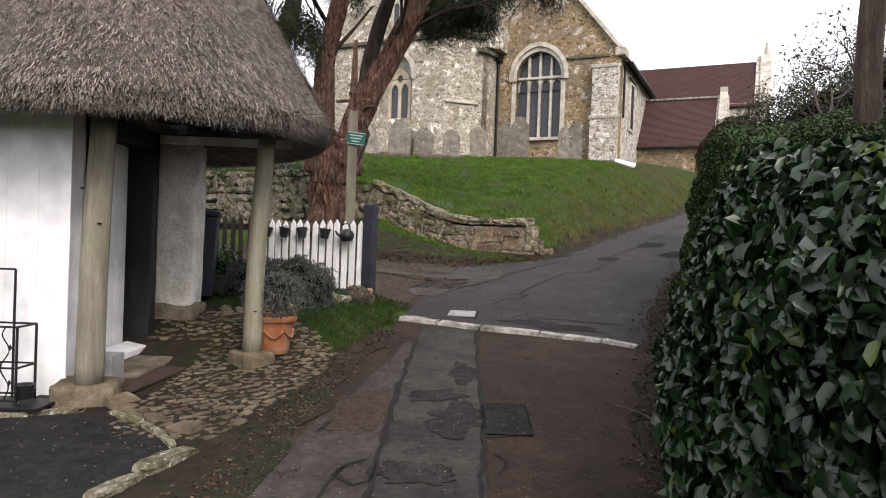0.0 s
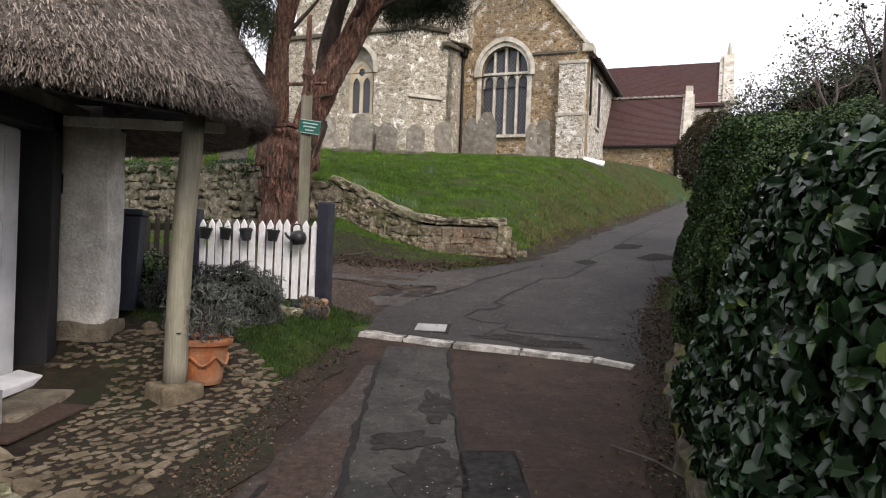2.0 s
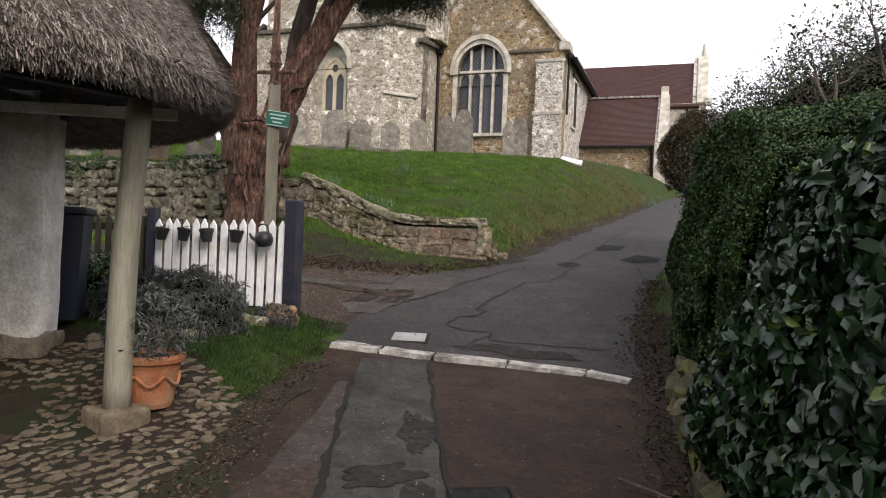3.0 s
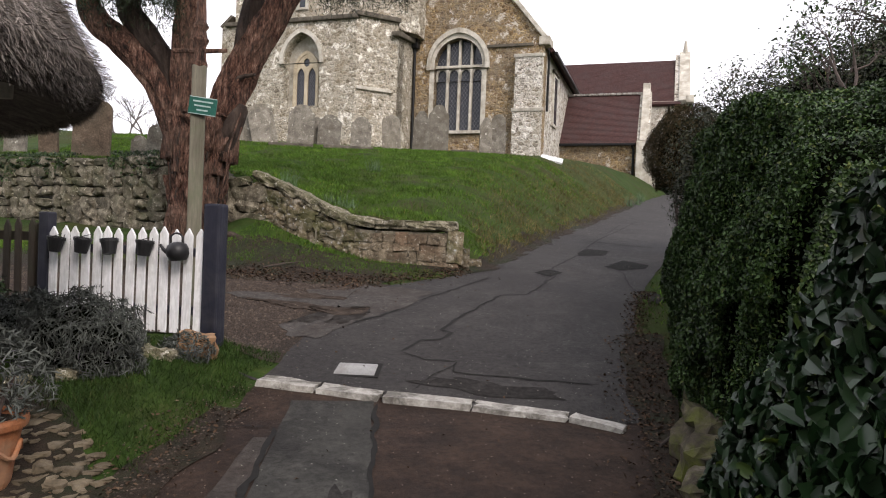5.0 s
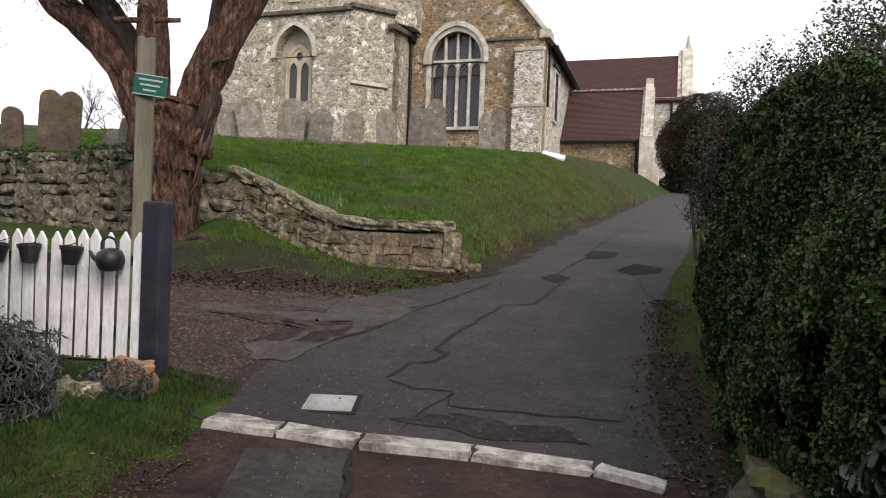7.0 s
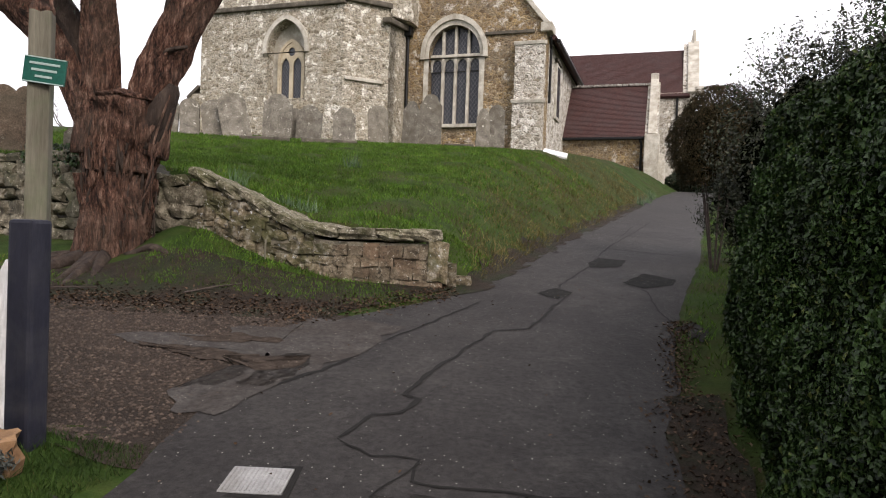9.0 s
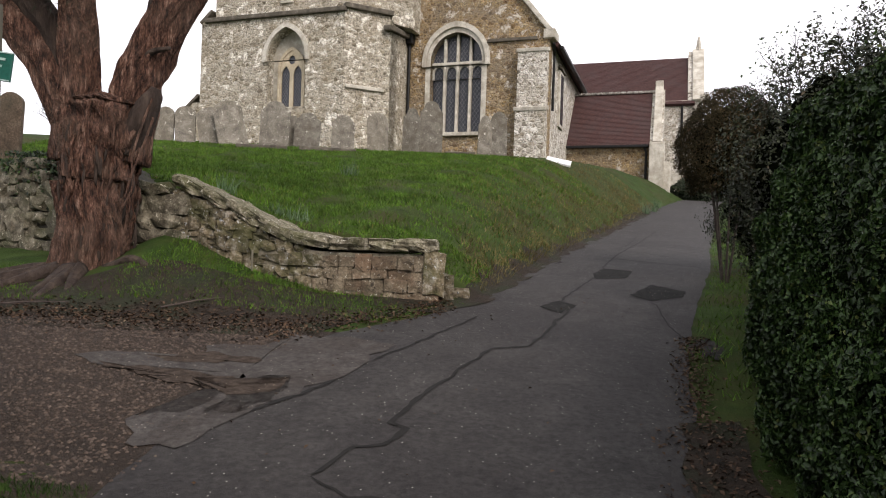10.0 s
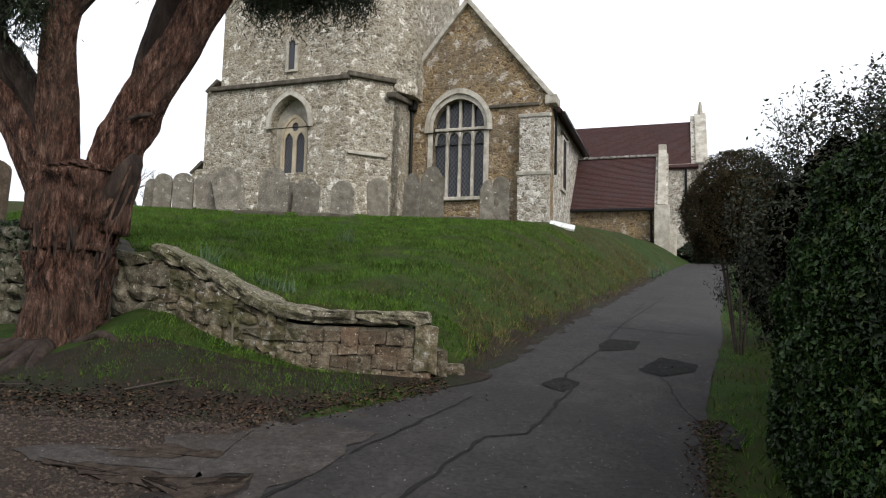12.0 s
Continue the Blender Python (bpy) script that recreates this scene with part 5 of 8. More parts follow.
def stone_wall(name, path, foot, top, thick, stones, course, width, core_mat, label, category, seed, jitter=0.35, proud=0.05, choose=None):
    """A wall of courses of separate stones against a core; path runs with the face on its right-hand side."""
    rng = random.Random(seed)
    wall = thing(name, pose(*path[0], 0), label, category, kind="structure")
    base = Matrix.Translation((-path[0][0], -path[0][1], 0))
    length, at = rest_along(path)
    n = max(4, int(length / 0.25))
    bm = bmesh.new()
    rows = []
    for i in range(n + 1):
        s = length * i / n
        p, d = at(s)
        out = Vector((d.y, -d.x))
        f = p + out * 0.0
        bk = p - out * thick
        z0, z1 = foot(s, p) - 0.25, top(s)
        rows.append([bm.verts.new((f.x, f.y, z0)), bm.verts.new((f.x, f.y, z1 - 0.03)), bm.verts.new((bk.x, bk.y, z1 - 0.03)), bm.verts.new((bk.x, bk.y, z0))])
    for r0, r1 in zip(rows, rows[1:]):
        for k in range(4):
            bm.faces.new((r0[k], r1[k], r1[(k + 1) % 4], r0[(k + 1) % 4]))
    bm.faces.new(rows[0])
    bm.faces.new(rows[-1][::-1])
    bmesh.ops.transform(bm, matrix=base, verts=bm.verts)
    part("wall_core", bm, core_mat, wall)
    zmin = min(foot(length * i / 20, at(length * i / 20)[0]) for i in range(21)) - 0.05
    zmax = max(top(length * i / 20) for i in range(21))
    z = zmin
    while z < zmax:
        h = course * rng.uniform(0.75, 1.3)
        s = -rng.uniform(0, width)
        while s < length:
            w = width * rng.uniform(0.55, 1.6)
            m = min(max(s + w / 2, 0.02), length - 0.02)
            p, d = at(m)
            hh = h * rng.uniform(1 - jitter * 0.6, 1 + jitter)
            if foot(m, p) - h * 0.7 < z and z + h * 0.55 < top(m):
                hh = min(hh, top(m) - z + 0.02)
                out = Vector((d.y, -d.x))
                c = p + out * (proud - 0.09 + rng.uniform(-0.02, 0.025))
                rot = Matrix.Rotation(math.atan2(d.y, d.x), 4, "Z") @ Matrix.Rotation(rng.uniform(-1, 1) * jitter * 0.25, 4, "Y")
                mm = base @ Matrix.Translation((c.x, c.y, z + h / 2)) @ rot @ Matrix.Diagonal((w * 0.99, 0.26, hh * 0.98, 1))
                piece("stone", rng.choice(choose(m) if choose else stones), mm, wall)
            s += w
        z += h
    return wall, base, length, at


# tall dry-stone wall of the churchyard
WA = [(-9.0, 18.1), (-4.0, 15.4), (-1.45, 14.02)]
wallA, baseA, lenA, atA = stone_wall("churchyard_wall", WA, lambda s, p: float(lin(LANE_Z, p.y)) - 0.05, lambda s: float(lin([(0, 3.13), (7.3, 3.13), (7.9, 2.85), (8.6, 2.7)], s)) + 0.08 * noise.noise(Vector((s * 1.5, 0, 0))), 0.5, R_dry, 0.185, 0.3, M_joint, "dry-stone churchyard wall, lichened and mossy", "stone wall", 5, 0.6)
rng_i = np.random.default_rng(55)
ns = 5200
ss = rng_i.uniform(0.6, lenA - 1.2, ns)
pts_i, nrm_i = [], []
for sv_, uu in zip(ss, rng_i.exponential(0.16, ns)):
    p, d = atA(float(sv_))
    if noise.noise(Vector((sv_ * 0.9, 4, 0))) < -0.12 + uu * 0.5:
        continue
    o = Vector((d.y, -d.x))
    c = p + o * (0.06 + rng_i.uniform(-0.02, 0.06) - (0.3 * rng_i.uniform(0, 1) if uu < 0.06 else 0))
    pts_i.append((c.x, c.y, 3.2 - uu + (0.06 if uu < 0.06 else 0)))
    nrm_i.append((o.x, o.y, 0.5))
ivy_pts, ivy_nrm = np.array(pts_i), np.array(nrm_i)
# lower retaining wall with a sloping coping
WB = [(-1.45, 14.0), (-0.36, 13.6), (0.57, 13.22), (1.62, 13.0)]
TOPB = [(0, 2.76), (0.5, 2.57), (0.9, 2.4), (1.3, 2.2), (1.55, 2.12), (1.75, 2.05), (2.1, 2.04), (3.3, 2.04)]
R_ash = rock_set(M_ashlar_wall, 8, 0.07, 0.93)
wallB, baseB, lenB, atB = stone_wall("retaining_wall", WB, lambda s, p: float(lin([(0, 1.85), (0.6, 1.65), (1.2, 1.5), (3.3, 1.36)], s)), lambda s: float(lin(TOPB, s)), 0.42, R_block, 0.125, 0.19, M_mortar, "golden lichened stone retaining wall below the grass", "retaining wall", 11, 0.38, -0.008, lambda m: R_ash if m > 1.95 else R_block)
s = 0.0
rc = random.Random(3)
while s < lenB:
    w = rc.uniform(0.34, 0.55) if s < 1.9 else rc.uniform(0.4, 0.6)
    w = min(w, lenB - s + 0.05)
    p, d = atB(min(s + w / 2, lenB - 0.02))
    z0, z1 = float(lin(TOPB, s)), float(lin(TOPB, s + w))
    out2 = Vector((d.y, -d.x))
    c = p - out2 * 0.16
    tilt = math.atan2(z0 - z1, w)
    mm = baseB @ Matrix.Translation((c.x, c.y, (z0 + z1) / 2 + 0.07)) @ Matrix.Rotation(math.atan2(d.y, d.x), 4, "Z") @ Matrix.Rotation(tilt, 4, "Y") @ Matrix.Diagonal((math.hypot(w, z1 - z0) * 1.1, 0.46, 0.145, 1))
    piece("coping_stone", rc.choice(R_cop), mm, wallB)
    s += w
for k, (dx, dy, dz, sx2, sy2, sz2) in enumerate(((1.68, 13.12, 1.78, 0.26, 0.34, 0.5), (1.82, 13.2, 1.62, 0.22, 0.3, 0.34), (2.0, 13.28, 1.56, 0.26, 0.26, 0.14))):
    piece("end_stone", R_block[k], baseB @ Matrix.Translation((dx, dy, dz)) @ Matrix.Diagonal((sx2, sy2, sz2, 1)), wallB)
part("iron_rod", tube([(1.02, -0.5, 1.55), (1.02, -0.5, 2.0)], [0.012, 0.012], 6), M_post, wallB)

# kerb of pale stones across the lane
kerb = thing("stone_kerb", pose(0.8, 7.7, 0.65), "flush kerb of worn pale limestone blocks across the lane", "kerb", kind="structure")
KP = [(-0.47, 8.1), (-0.02, 7.97), (0.46, 7.82), (1.12, 7.68), (1.78, 7.45), (2.1, 7.22)]
for i, (a, b) in enumerate(zip(KP, KP[1:])):
    va, vb = Vector(a), Vector(b)
    c = (va + vb) / 2
    d = vb - va
    sl = math.atan2(float(ground_z(*b)) - float(ground_z(*a)), d.length)
    mm = Matrix.Translation((c.x - 0.8, c.y - 7.7, float(ground_z(c.x, c.y)) - 0.65 - 0.05)) @ Matrix.Rotation(math.atan2(d.y, d.x), 4, "Z") @ Matrix.Rotation(-sl, 4, "Y") @ Matrix.Diagonal((d.length - 0.02, 0.19 if i < 4 else 0.15, 0.17, 1))
    piece("kerb_stone", R_white[i], mm, kerb)

# drain cover
mz = float(ground_z(0.26, 8.37))
cover = thing("drain_cover", pose(0.26, 8.37, mz + 0.006, 8.5, 0, -9), "square pale metal drain cover set in the asphalt", "drain cover")
M_cover = surface("galvanised_cover", [(0.3, (0.32, 0.32, 0.31)), (0.7, (0.46, 0.46, 0.45))], 8.0, 70, 0.5, 0.2, (0.2, 0.19, 0.17), 5.0, 0.5, metal=0.3)
part("frame", ring_plate([(-0.2, -0.17), (0.2, -0.17), (0.2, 0.17), (-0.2, 0.17)], [(-0.165, -0.135), (0.165, -0.135), (0.165, 0.135), (-0.165, 0.135)], -0.004, 0.03), M_crack, cover).matrix_basis = Matrix.Rotation(-math.pi / 2, 4, "X") @ Matrix.Translation((0, 0, 0))
part("lid", boxed((0, 0, 0), (0.325, 0.265, 0.02), None, 0.004), M_cover, cover)
for i in range(13):
    part("rib", boxed((-0.144 + i * 0.024, 0, 0.012), (0.008, 0.24, 0.006)), M_cover, cover)


def crack(points, w=0.016, seed=0, up=0.016, mat=None):
    """An uneven open joint in the asphalt."""
    fine = []
    for a, b in zip(points, points[1:]):
        n = max(2, int(math.dist(a, b) / 0.07))
        for i in range(n):
            u = i / n
            x, y = a[0] + (b[0] - a[0]) * u, a[1] + (b[1] - a[1]) * u
            fine.append((x + 0.035 * noise.noise(Vector((x * 5, y * 5, seed))), y + 0.035 * noise.noise(Vector((x * 6, y * 6, seed + 5)))))
    fine.append(points[-1])
    vs, fs = [], []
    for i, p in enumerate(fine):
        q0, q1 = fine[max(i - 1, 0)], fine[min(i + 1, len(fine) - 1)]
        d = Vector((q1[0] - q0[0], q1[1] - q0[1])).normalized()
        ww = 0.75 * w * (0.35 + 0.8 * abs(noise.noise(Vector((i * 0.37, seed, 2))))) * (1 if 0 < i < len(fine) - 1 else 0.2)
        for sgn in (-1, 1):
            x, y = p[0] - d.y * ww * sgn, p[1] + d.x * ww * sgn
            vs.append((x, y, float(ground_z(x, y)) + up))
    for i in range(len(fine) - 1):
        fs.append((2 * i, 2 * i + 1, 2 * i + 3, 2 * i + 2))
    return tagged(ob_from("lane_crack", mesh_from(vs, fs, "lane_crack"), mat or M_crack), "dark crack in the asphalt", "crack", kind="structure")


crack([(0.66, 8.85), (0.86, 9.17), (1.03, 9.19), (1.17, 9.4), (1.07, 9.5), (1.3, 9.9), (2.0, 11.0), (2.35, 11.09), (3.34, 12.97), (3.24, 13.24), (4.26, 15.08), (5.45, 17.46), (8.61, 22.79)], 0.042, 1)
crack([(0.67, 8.83), (0.84, 8.63), (1.12, 8.56), (1.05, 8.35), (1.2, 8.27), (1.74, 8.18), (2.22, 8.09)], 0.03, 2)
crack([(1.12, 8.56), (0.86, 8.2), (0.7, 7.95)], 0.02, 14)
crack([(-0.1, 9.3), (0.1, 9.55), (0.4, 9.86), (0.61, 10.07), (0.74, 10.3)], 0.045, 3)
crack([(0.98, 10.62), (1.19, 10.9), (1.42, 11.24), (2.1, 12.3)], 0.04, 4)
crack([(4.38, 13.3), (4.38, 13.09), (4.02, 11.95), (3.95, 11.4), (3.7, 10.8)], 0.034, 9)
crack([(5.2, 17.47), (5.9, 17.0), (6.74, 16.49)], 0.06, 10)
crack([(6.4, 19.3), (7.0, 20.4), (7.6, 21.6)], 0.03, 15)
crack([(-0.24, 7.25), (-0.28, 6.42), (-0.32, 5.29), (-0.33, 4.5), (-0.35, 3.6), (-0.37, 2.2)], 0.05, 5)
crack([(0.41, 7.7), (0.36, 6.5), (0.33, 5.24), (0.31, 4.55), (0.27, 3.67), (0.25, 2.2)], 0.04, 6)
crack([(0.33, 5.2), (0.66, 5.22), (0.66, 4.6), (0.31, 4.52)], 0.026, 7)
crack([(-0.42, 4.1), (-0.52, 4.0), (-0.55, 3.85), (-0.44, 3.72), (-0.36, 3.8), (-0.35, 4.05)], 0.036, 8)
crack([(-0.52, 4.0), (-0.6, 3.7), (-0.6, 3.45)], 0.03, 16)
crack([(-0.72, 4.75), (-0.8, 4.5)], 0.034, 17)
crack([(-0.25, 7.25), (-0.45, 7.28), (-0.7, 7.2)], 0.014, 12)
crack([(0.36, 4.3), (0.42, 4.12), (0.37, 3.9)], 0.014, 13)


def plan_patch(name, outline, up, material, label, category, seed, rag=0.04):
    """A thin ragged sheet over the ground with a corner at each point of the outline."""
    fine = []
    n = len(outline)
    for i in range(n):
        a, b = Vector(outline[i]), Vector(outline[(i + 1) % n])
        m = max(2, int((b - a).length / 0.06))
        for k in range(m):
            p = a.lerp(b, k / m)
            fine.append(p + Vector((noise.noise(Vector((p.x * 6, p.y * 6, seed))), noise.noise(Vector((p.x * 6, p.y * 6, seed + 4))))) * rag)
    c = sum(fine, Vector((0, 0))) / len(fine)
    rings, vs, fs = 4, [], []
    for k in range(rings):
        for p in fine:
            q = c.lerp(p, (k + 1) / rings)
            vs.append((q.x, q.y, float(ground_z(q.x, q.y)) + up))
    w = len(fine)
    vs.append((c.x, c.y, float(ground_z(c.x, c.y)) + up))
    for i in range(w):
        j = (i + 1) % w
        fs.append((i, j, len(vs) - 1))
        for k in range(rings - 1):
            fs.append((k * w + i, (k + 1) * w + i, (k + 1) * w + j, k * w + j))
    return tagged(ob_from(name, mesh_from(vs, fs, name, True), material), label, category, kind="structure")


plan_patch("asphalt_patch", [(2.88, 12.84), (3.2, 13.24), (3.36, 12.96), (3.03, 12.5)], 0.017, M_patch, "dark asphalt patch in the lane", "asphalt patch", 1)
plan_patch("asphalt_patch", [(4.3, 13.75), (4.99, 14.62), (5.25, 14.1), (4.97, 13.63), (4.42, 13.35)], 0.017, M_patch, "dark asphalt patch in the lane", "asphalt patch", 2)
plan_patch("asphalt_patch", [(4.4, 15.48), (4.79, 16.06), (5.21, 15.9), (4.83, 15.18), (4.29, 15.02)], 0.017, M_patch, "dark asphalt patch in the lane", "asphalt patch", 3)
plan_patch("pale_apron", [(-0.95, 10.42), (-1.2, 10.55), (-0.8, 10.68), (-0.3, 10.62), (-0.35, 10.9), (0.1, 10.95), (0.3, 11.3), (0.75, 11.28), (1.15, 11.1), (0.9, 10.5), (0.45, 9.95), (0.12, 9.6), (-0.3, 9.62), (-0.5, 9.5), (-0.35, 9.15), (-0.1, 9.2), (0.3, 9.75), (0.42, 10.25), (0.1, 10.12), (-0.35, 10.33)], 0.0165, M_pale_asphalt, "pale worn asphalt apron breaking into the gravel", "asphalt apron", 4, 0.08)
plan_patch("soil_streak", [(-0.75, 10.62), (-0.2, 10.47), (0.12, 10.55), (-0.1, 10.72)], 0.020, M_soil, "dark wet soil in a hollow of the apron", "soil", 5, 0.12)
plan_patch("soil_streak", [(-1.05, 10.42), (-0.38, 10.32), (0.1, 10.08), (0.42, 10.2), (0.3, 9.98), (0.02, 9.9), (-0.5, 10.15)], 0.020, M_soil, "dark wet soil along the broken asphalt edge", "soil", 6, 0.12)
for k, (cx, cy, rx, ry, tn) in enumerate(((3.9, 16.6, 0.4, 0.25, 40), (1.3, 8.0, 0.6, 0.12, -15), (-0.05, 5.35, 0.24, 0.12, 10), (0.12, 4.85, 0.2, 0.3, 0), (0.22, 6.0, 0.1, 0.35, 0), (4.0, 11.1, 0.12, 0.35, -20), (-0.1, 3.9, 0.25, 0.16, 0))):
    blob_sheet("damp_stain", cx, cy, rx, ry, tn, 0.0155, M_damp, "dark damp stain on the asphalt", "stain", 20 + k, 0.6)
# ---- gate, fence, sign post ----
GA, GB = Vector((-0.99, 8.5)), Vector((-2.36, 9.0))
gd = (GB - GA).normalized()
gang = math.atan2(gd.y, gd.x)
gate = thing("picket_fence", pose(GA.x, GA.y, 1.0, 0, 0, math.degrees(gang)), "white painted picket fence panel between dark posts", "fence")
pk = bmesh.new()
pv = [(-0.036, 0, 0.0), (0.036, 0, 0.0), (0.036, 0, 0.84), (0, 0, 0.9), (-0.036, 0, 0.84)]
f0 = [pk.verts.new((x, -0.01, z)) for x, y, z in pv]
f1 = [pk.verts.new((x, 0.01, z)) for x, y, z in pv]
pk.faces.new(f0)
pk.faces.new(f1[::-1])
for i in range(5):
    pk.faces.new((f0[i], f1[i], f1[(i + 1) % 5], f0[(i + 1) % 5]))
bmesh.ops.recalc_face_normals(pk, faces=pk.faces)
pick_me = bpy.data.meshes.new("picket")
pk.to_mesh(pick_me)
pk.free()
pick_me.materials.append(M_picket)
NP = 14
glen = (GB - GA).length
rp = random.Random(4)
for i in range(NP):
    piece("picket", pick_me, Matrix.Translation((0.04 + i * (glen - 0.06) / (NP - 1), 0.02, rp.uniform(-0.012, 0.012) - 0.03 * i / NP)) @ Matrix.Rotation(rp.uniform(-0.012, 0.012), 4, "Y"), gate)
for z in (0.22, 0.7):
    part("rail", boxed((glen / 2, -0.03, z), (glen + 0.1, 0.03, 0.07), None, 0.005), M_navy, gate)
part("post", boxed((-0.085, 0.0, 0.48), (0.15, 0.13, 1.24), None, 0.02), M_navy, gate, "navy painted square post")
part("post", boxed((glen + 0.07, 0.0, 0.42), (0.1, 0.1, 1.15), None, 0.015), M_navy, gate, "navy painted square post")
gnorm = Matrix.Rotation(gang, 4, "Z")
for i, u in enumerate((1.36, 1.1, 0.82, 0.5)):
    p = gnorm @ Vector((u, 0.0, 0))
    pot = thing("hanging_pot", Matrix.Translation((GA.x + p.x, GA.y + p.y, 1.66)) @ gnorm @ pose(0, 0.1, 0, rp.uniform(-6, 6), rp.uniform(-12, 12), 0), "small black plastic pot hung on the white fence", "plant pot", "pots on the fence")
    part("pot", lathe([(0.03, 0.0), (0.048, 0.0), (0.066, 0.10), (0.073, 0.10), (0.075, 0.125), (0.068, 0.125), (0.06, 0.1), (0.045, 0.02), (0.005, 0.02)], 14), M_black_plastic, pot, smooth=False)
    part("wire", tube([(0.07, 0, 0.11), (0.0, -0.09, 0.16), (-0.07, 0, 0.11)], [0.004] * 3, 5), M_iron, pot)
p = gnorm @ Vector((0.17, 0.0, 0))
ket = thing("hanging_kettle", Matrix.Translation((GA.x + p.x, GA.y + p.y, 1.63)) @ gnorm @ pose(0, 0.11, 0, 0, 8, 0), "old black kettle hung on the white fence", "kettle")
part("kettle_body", lathe([(0.02, 0.0), (0.065, 0.005), (0.088, 0.05), (0.09, 0.09), (0.075, 0.13), (0.04, 0.15), (0.01, 0.155)], 16), M_black_plastic, ket, smooth=True)
part("handle", tube(spline([(-0.06, 0, 0.13), (-0.05, 0, 0.2), (0.0, 0, 0.225), (0.05, 0, 0.2), (0.06, 0, 0.13)], 10), [0.008] * 11, 6), M_black_plastic, ket)
part("spout", tube([(0.07, 0, 0.06), (0.13, 0, 0.11), (0.15, 0, 0.15)], [0.022, 0.015, 0.011], 8), M_black_plastic, ket)
# dark brown fence beyond
bf = thing("brown_fence", pose(-2.5, 9.06, 1.0, 0, 0, math.degrees(gang) - 4), "dark brown weathered paling fence", "fence")
pale_me = pick_me.copy()
pale_me.materials.clear()
pale_me.materials.append(M_brown_fence)
for i in range(22):
    piece("paling", pale_me, Matrix.Translation((0.06 + i * 0.145, 0.02, -0.02 + rp.uniform(-0.03, 0.02))) @ Matrix.Rotation(rp.uniform(-0.03, 0.03), 4, "Y") @ Matrix.Diagonal((0.9, 1, 1.05, 1)), bf)
for z in (0.15, 0.78):
    part("rail", boxed((1.6, -0.03, z), (3.2, 0.04, 0.08), None, 0.005), M_brown_fence, bf)
for u in (0.02, 1.6, 3.2):
    part("post", boxed((u, -0.06, 0.35), (0.1, 0.1, 1.1), None, 0.01), M_brown_fence, bf)
# old lamp post carrying a green sign
gzp = float(ground_z(-1.3, 9.42))
pole = thing("sign_post", pose(-1.3, 9.42, gzp), "weathered square timber lamp post with a green sign", "sign post")
part("shaft", boxed((0, 0, 1.2), (0.13, 0.13, 2.46), Matrix.Rotation(0.2, 3, "Z"), 0.015), M_pole, pole)
part("turned_top", lathe([(0.06, 2.4), (0.075, 2.44), (0.06, 2.48), (0.05, 2.6), (0.062, 2.64), (0.08, 2.67), (0.062, 2.70), (0.05, 2.76), (0.072, 2.8), (0.05, 2.84), (0.038, 3.1), (0.03, 3.4)], 14), M_bark, pole, smooth=True)
part("ladder_arm", tube([(-0.24, -0.03, 2.55), (0, 0, 2.57), (0.24, 0.03, 2.6)], [0.022, 0.026, 0.02], 8, rough=0.1), M_bark, pole)
sg = part("sign_board", boxed((0.06, -0.085, 2.04), (0.25, 0.02, 0.165), Matrix.Rotation(0.1, 3, "Y"), 0.004), M_sign, pole, "small green painted sign board")
for dz, w in ((0.04, 0.18), (0.0, 0.15), (-0.04, 0.1)):
    part("text_line", boxed((0.06 + dz * 0.1, -0.097, 2.04 + dz), (w, 0.004, 0.014), Matrix.Rotation(0.1, 3, "Y")), M_sign_edge, sg)
for dz in (0.077, -0.077):
    part("sign_edge", boxed((0.06 + dz * 0.1, -0.097, 2.04 + dz), (0.245, 0.004, 0.007), Matrix.Rotation(0.1, 3, "Y")), M_sign_edge, sg)

# ---- yew tree ----
tree = thing("yew_tree", pose(-2.25, 13.75, 1.45), "old yew with shaggy red-brown bark and dark drooping foliage", "tree")
TI = Matrix.Translation((2.25, -13.75, -1.45))


def tpart(name, bm, mat, label="", smooth=True):
    bmesh.ops.transform(bm, matrix=TI, verts=bm.verts)
    return part(name, bm, mat, tree, label, smooth)


trunk_pts = spline([(-2.34, 13.72, 1.2), (-2.32, 13.73, 1.7), (-2.29, 13.74, 2.3), (-2.29, 13.76, 2.8), (-2.26, 13.78, 3.25), (-2.2, 13.8, 3.6), (-2.2, 13.8, 3.78)], 72)
tr = [lin([(1.2, 0.95), (1.4, 0.62), (1.6, 0.45), (1.9, 0.4), (2.4, 0.4), (2.9, 0.42), (3.3, 0.47), (3.55, 0.5), (3.7, 0.42), (3.8, 0.2)], p.z) for p in trunk_pts]
tpart("trunk", tube(trunk_pts, tr, 120, rough=0.2, flute=0.16, seed=3, fibre=0.13), M_bark, "shaggy fluted trunk")


def limb(points, r0, r1, n, sides, seed, mat, mid=None):
    """A bending limb; mid: its thickness half-way along."""
    rad = [lin([(0, r0), (0.5, mid if mid else (r0 + r1) / 2), (1, r1)], i / n) for i in range(n + 1)]
    return tpart("limb", tube(spline(points, n), rad, sides, rough=0.2, flute=0.12, seed=seed, fibre=0.1), mat)


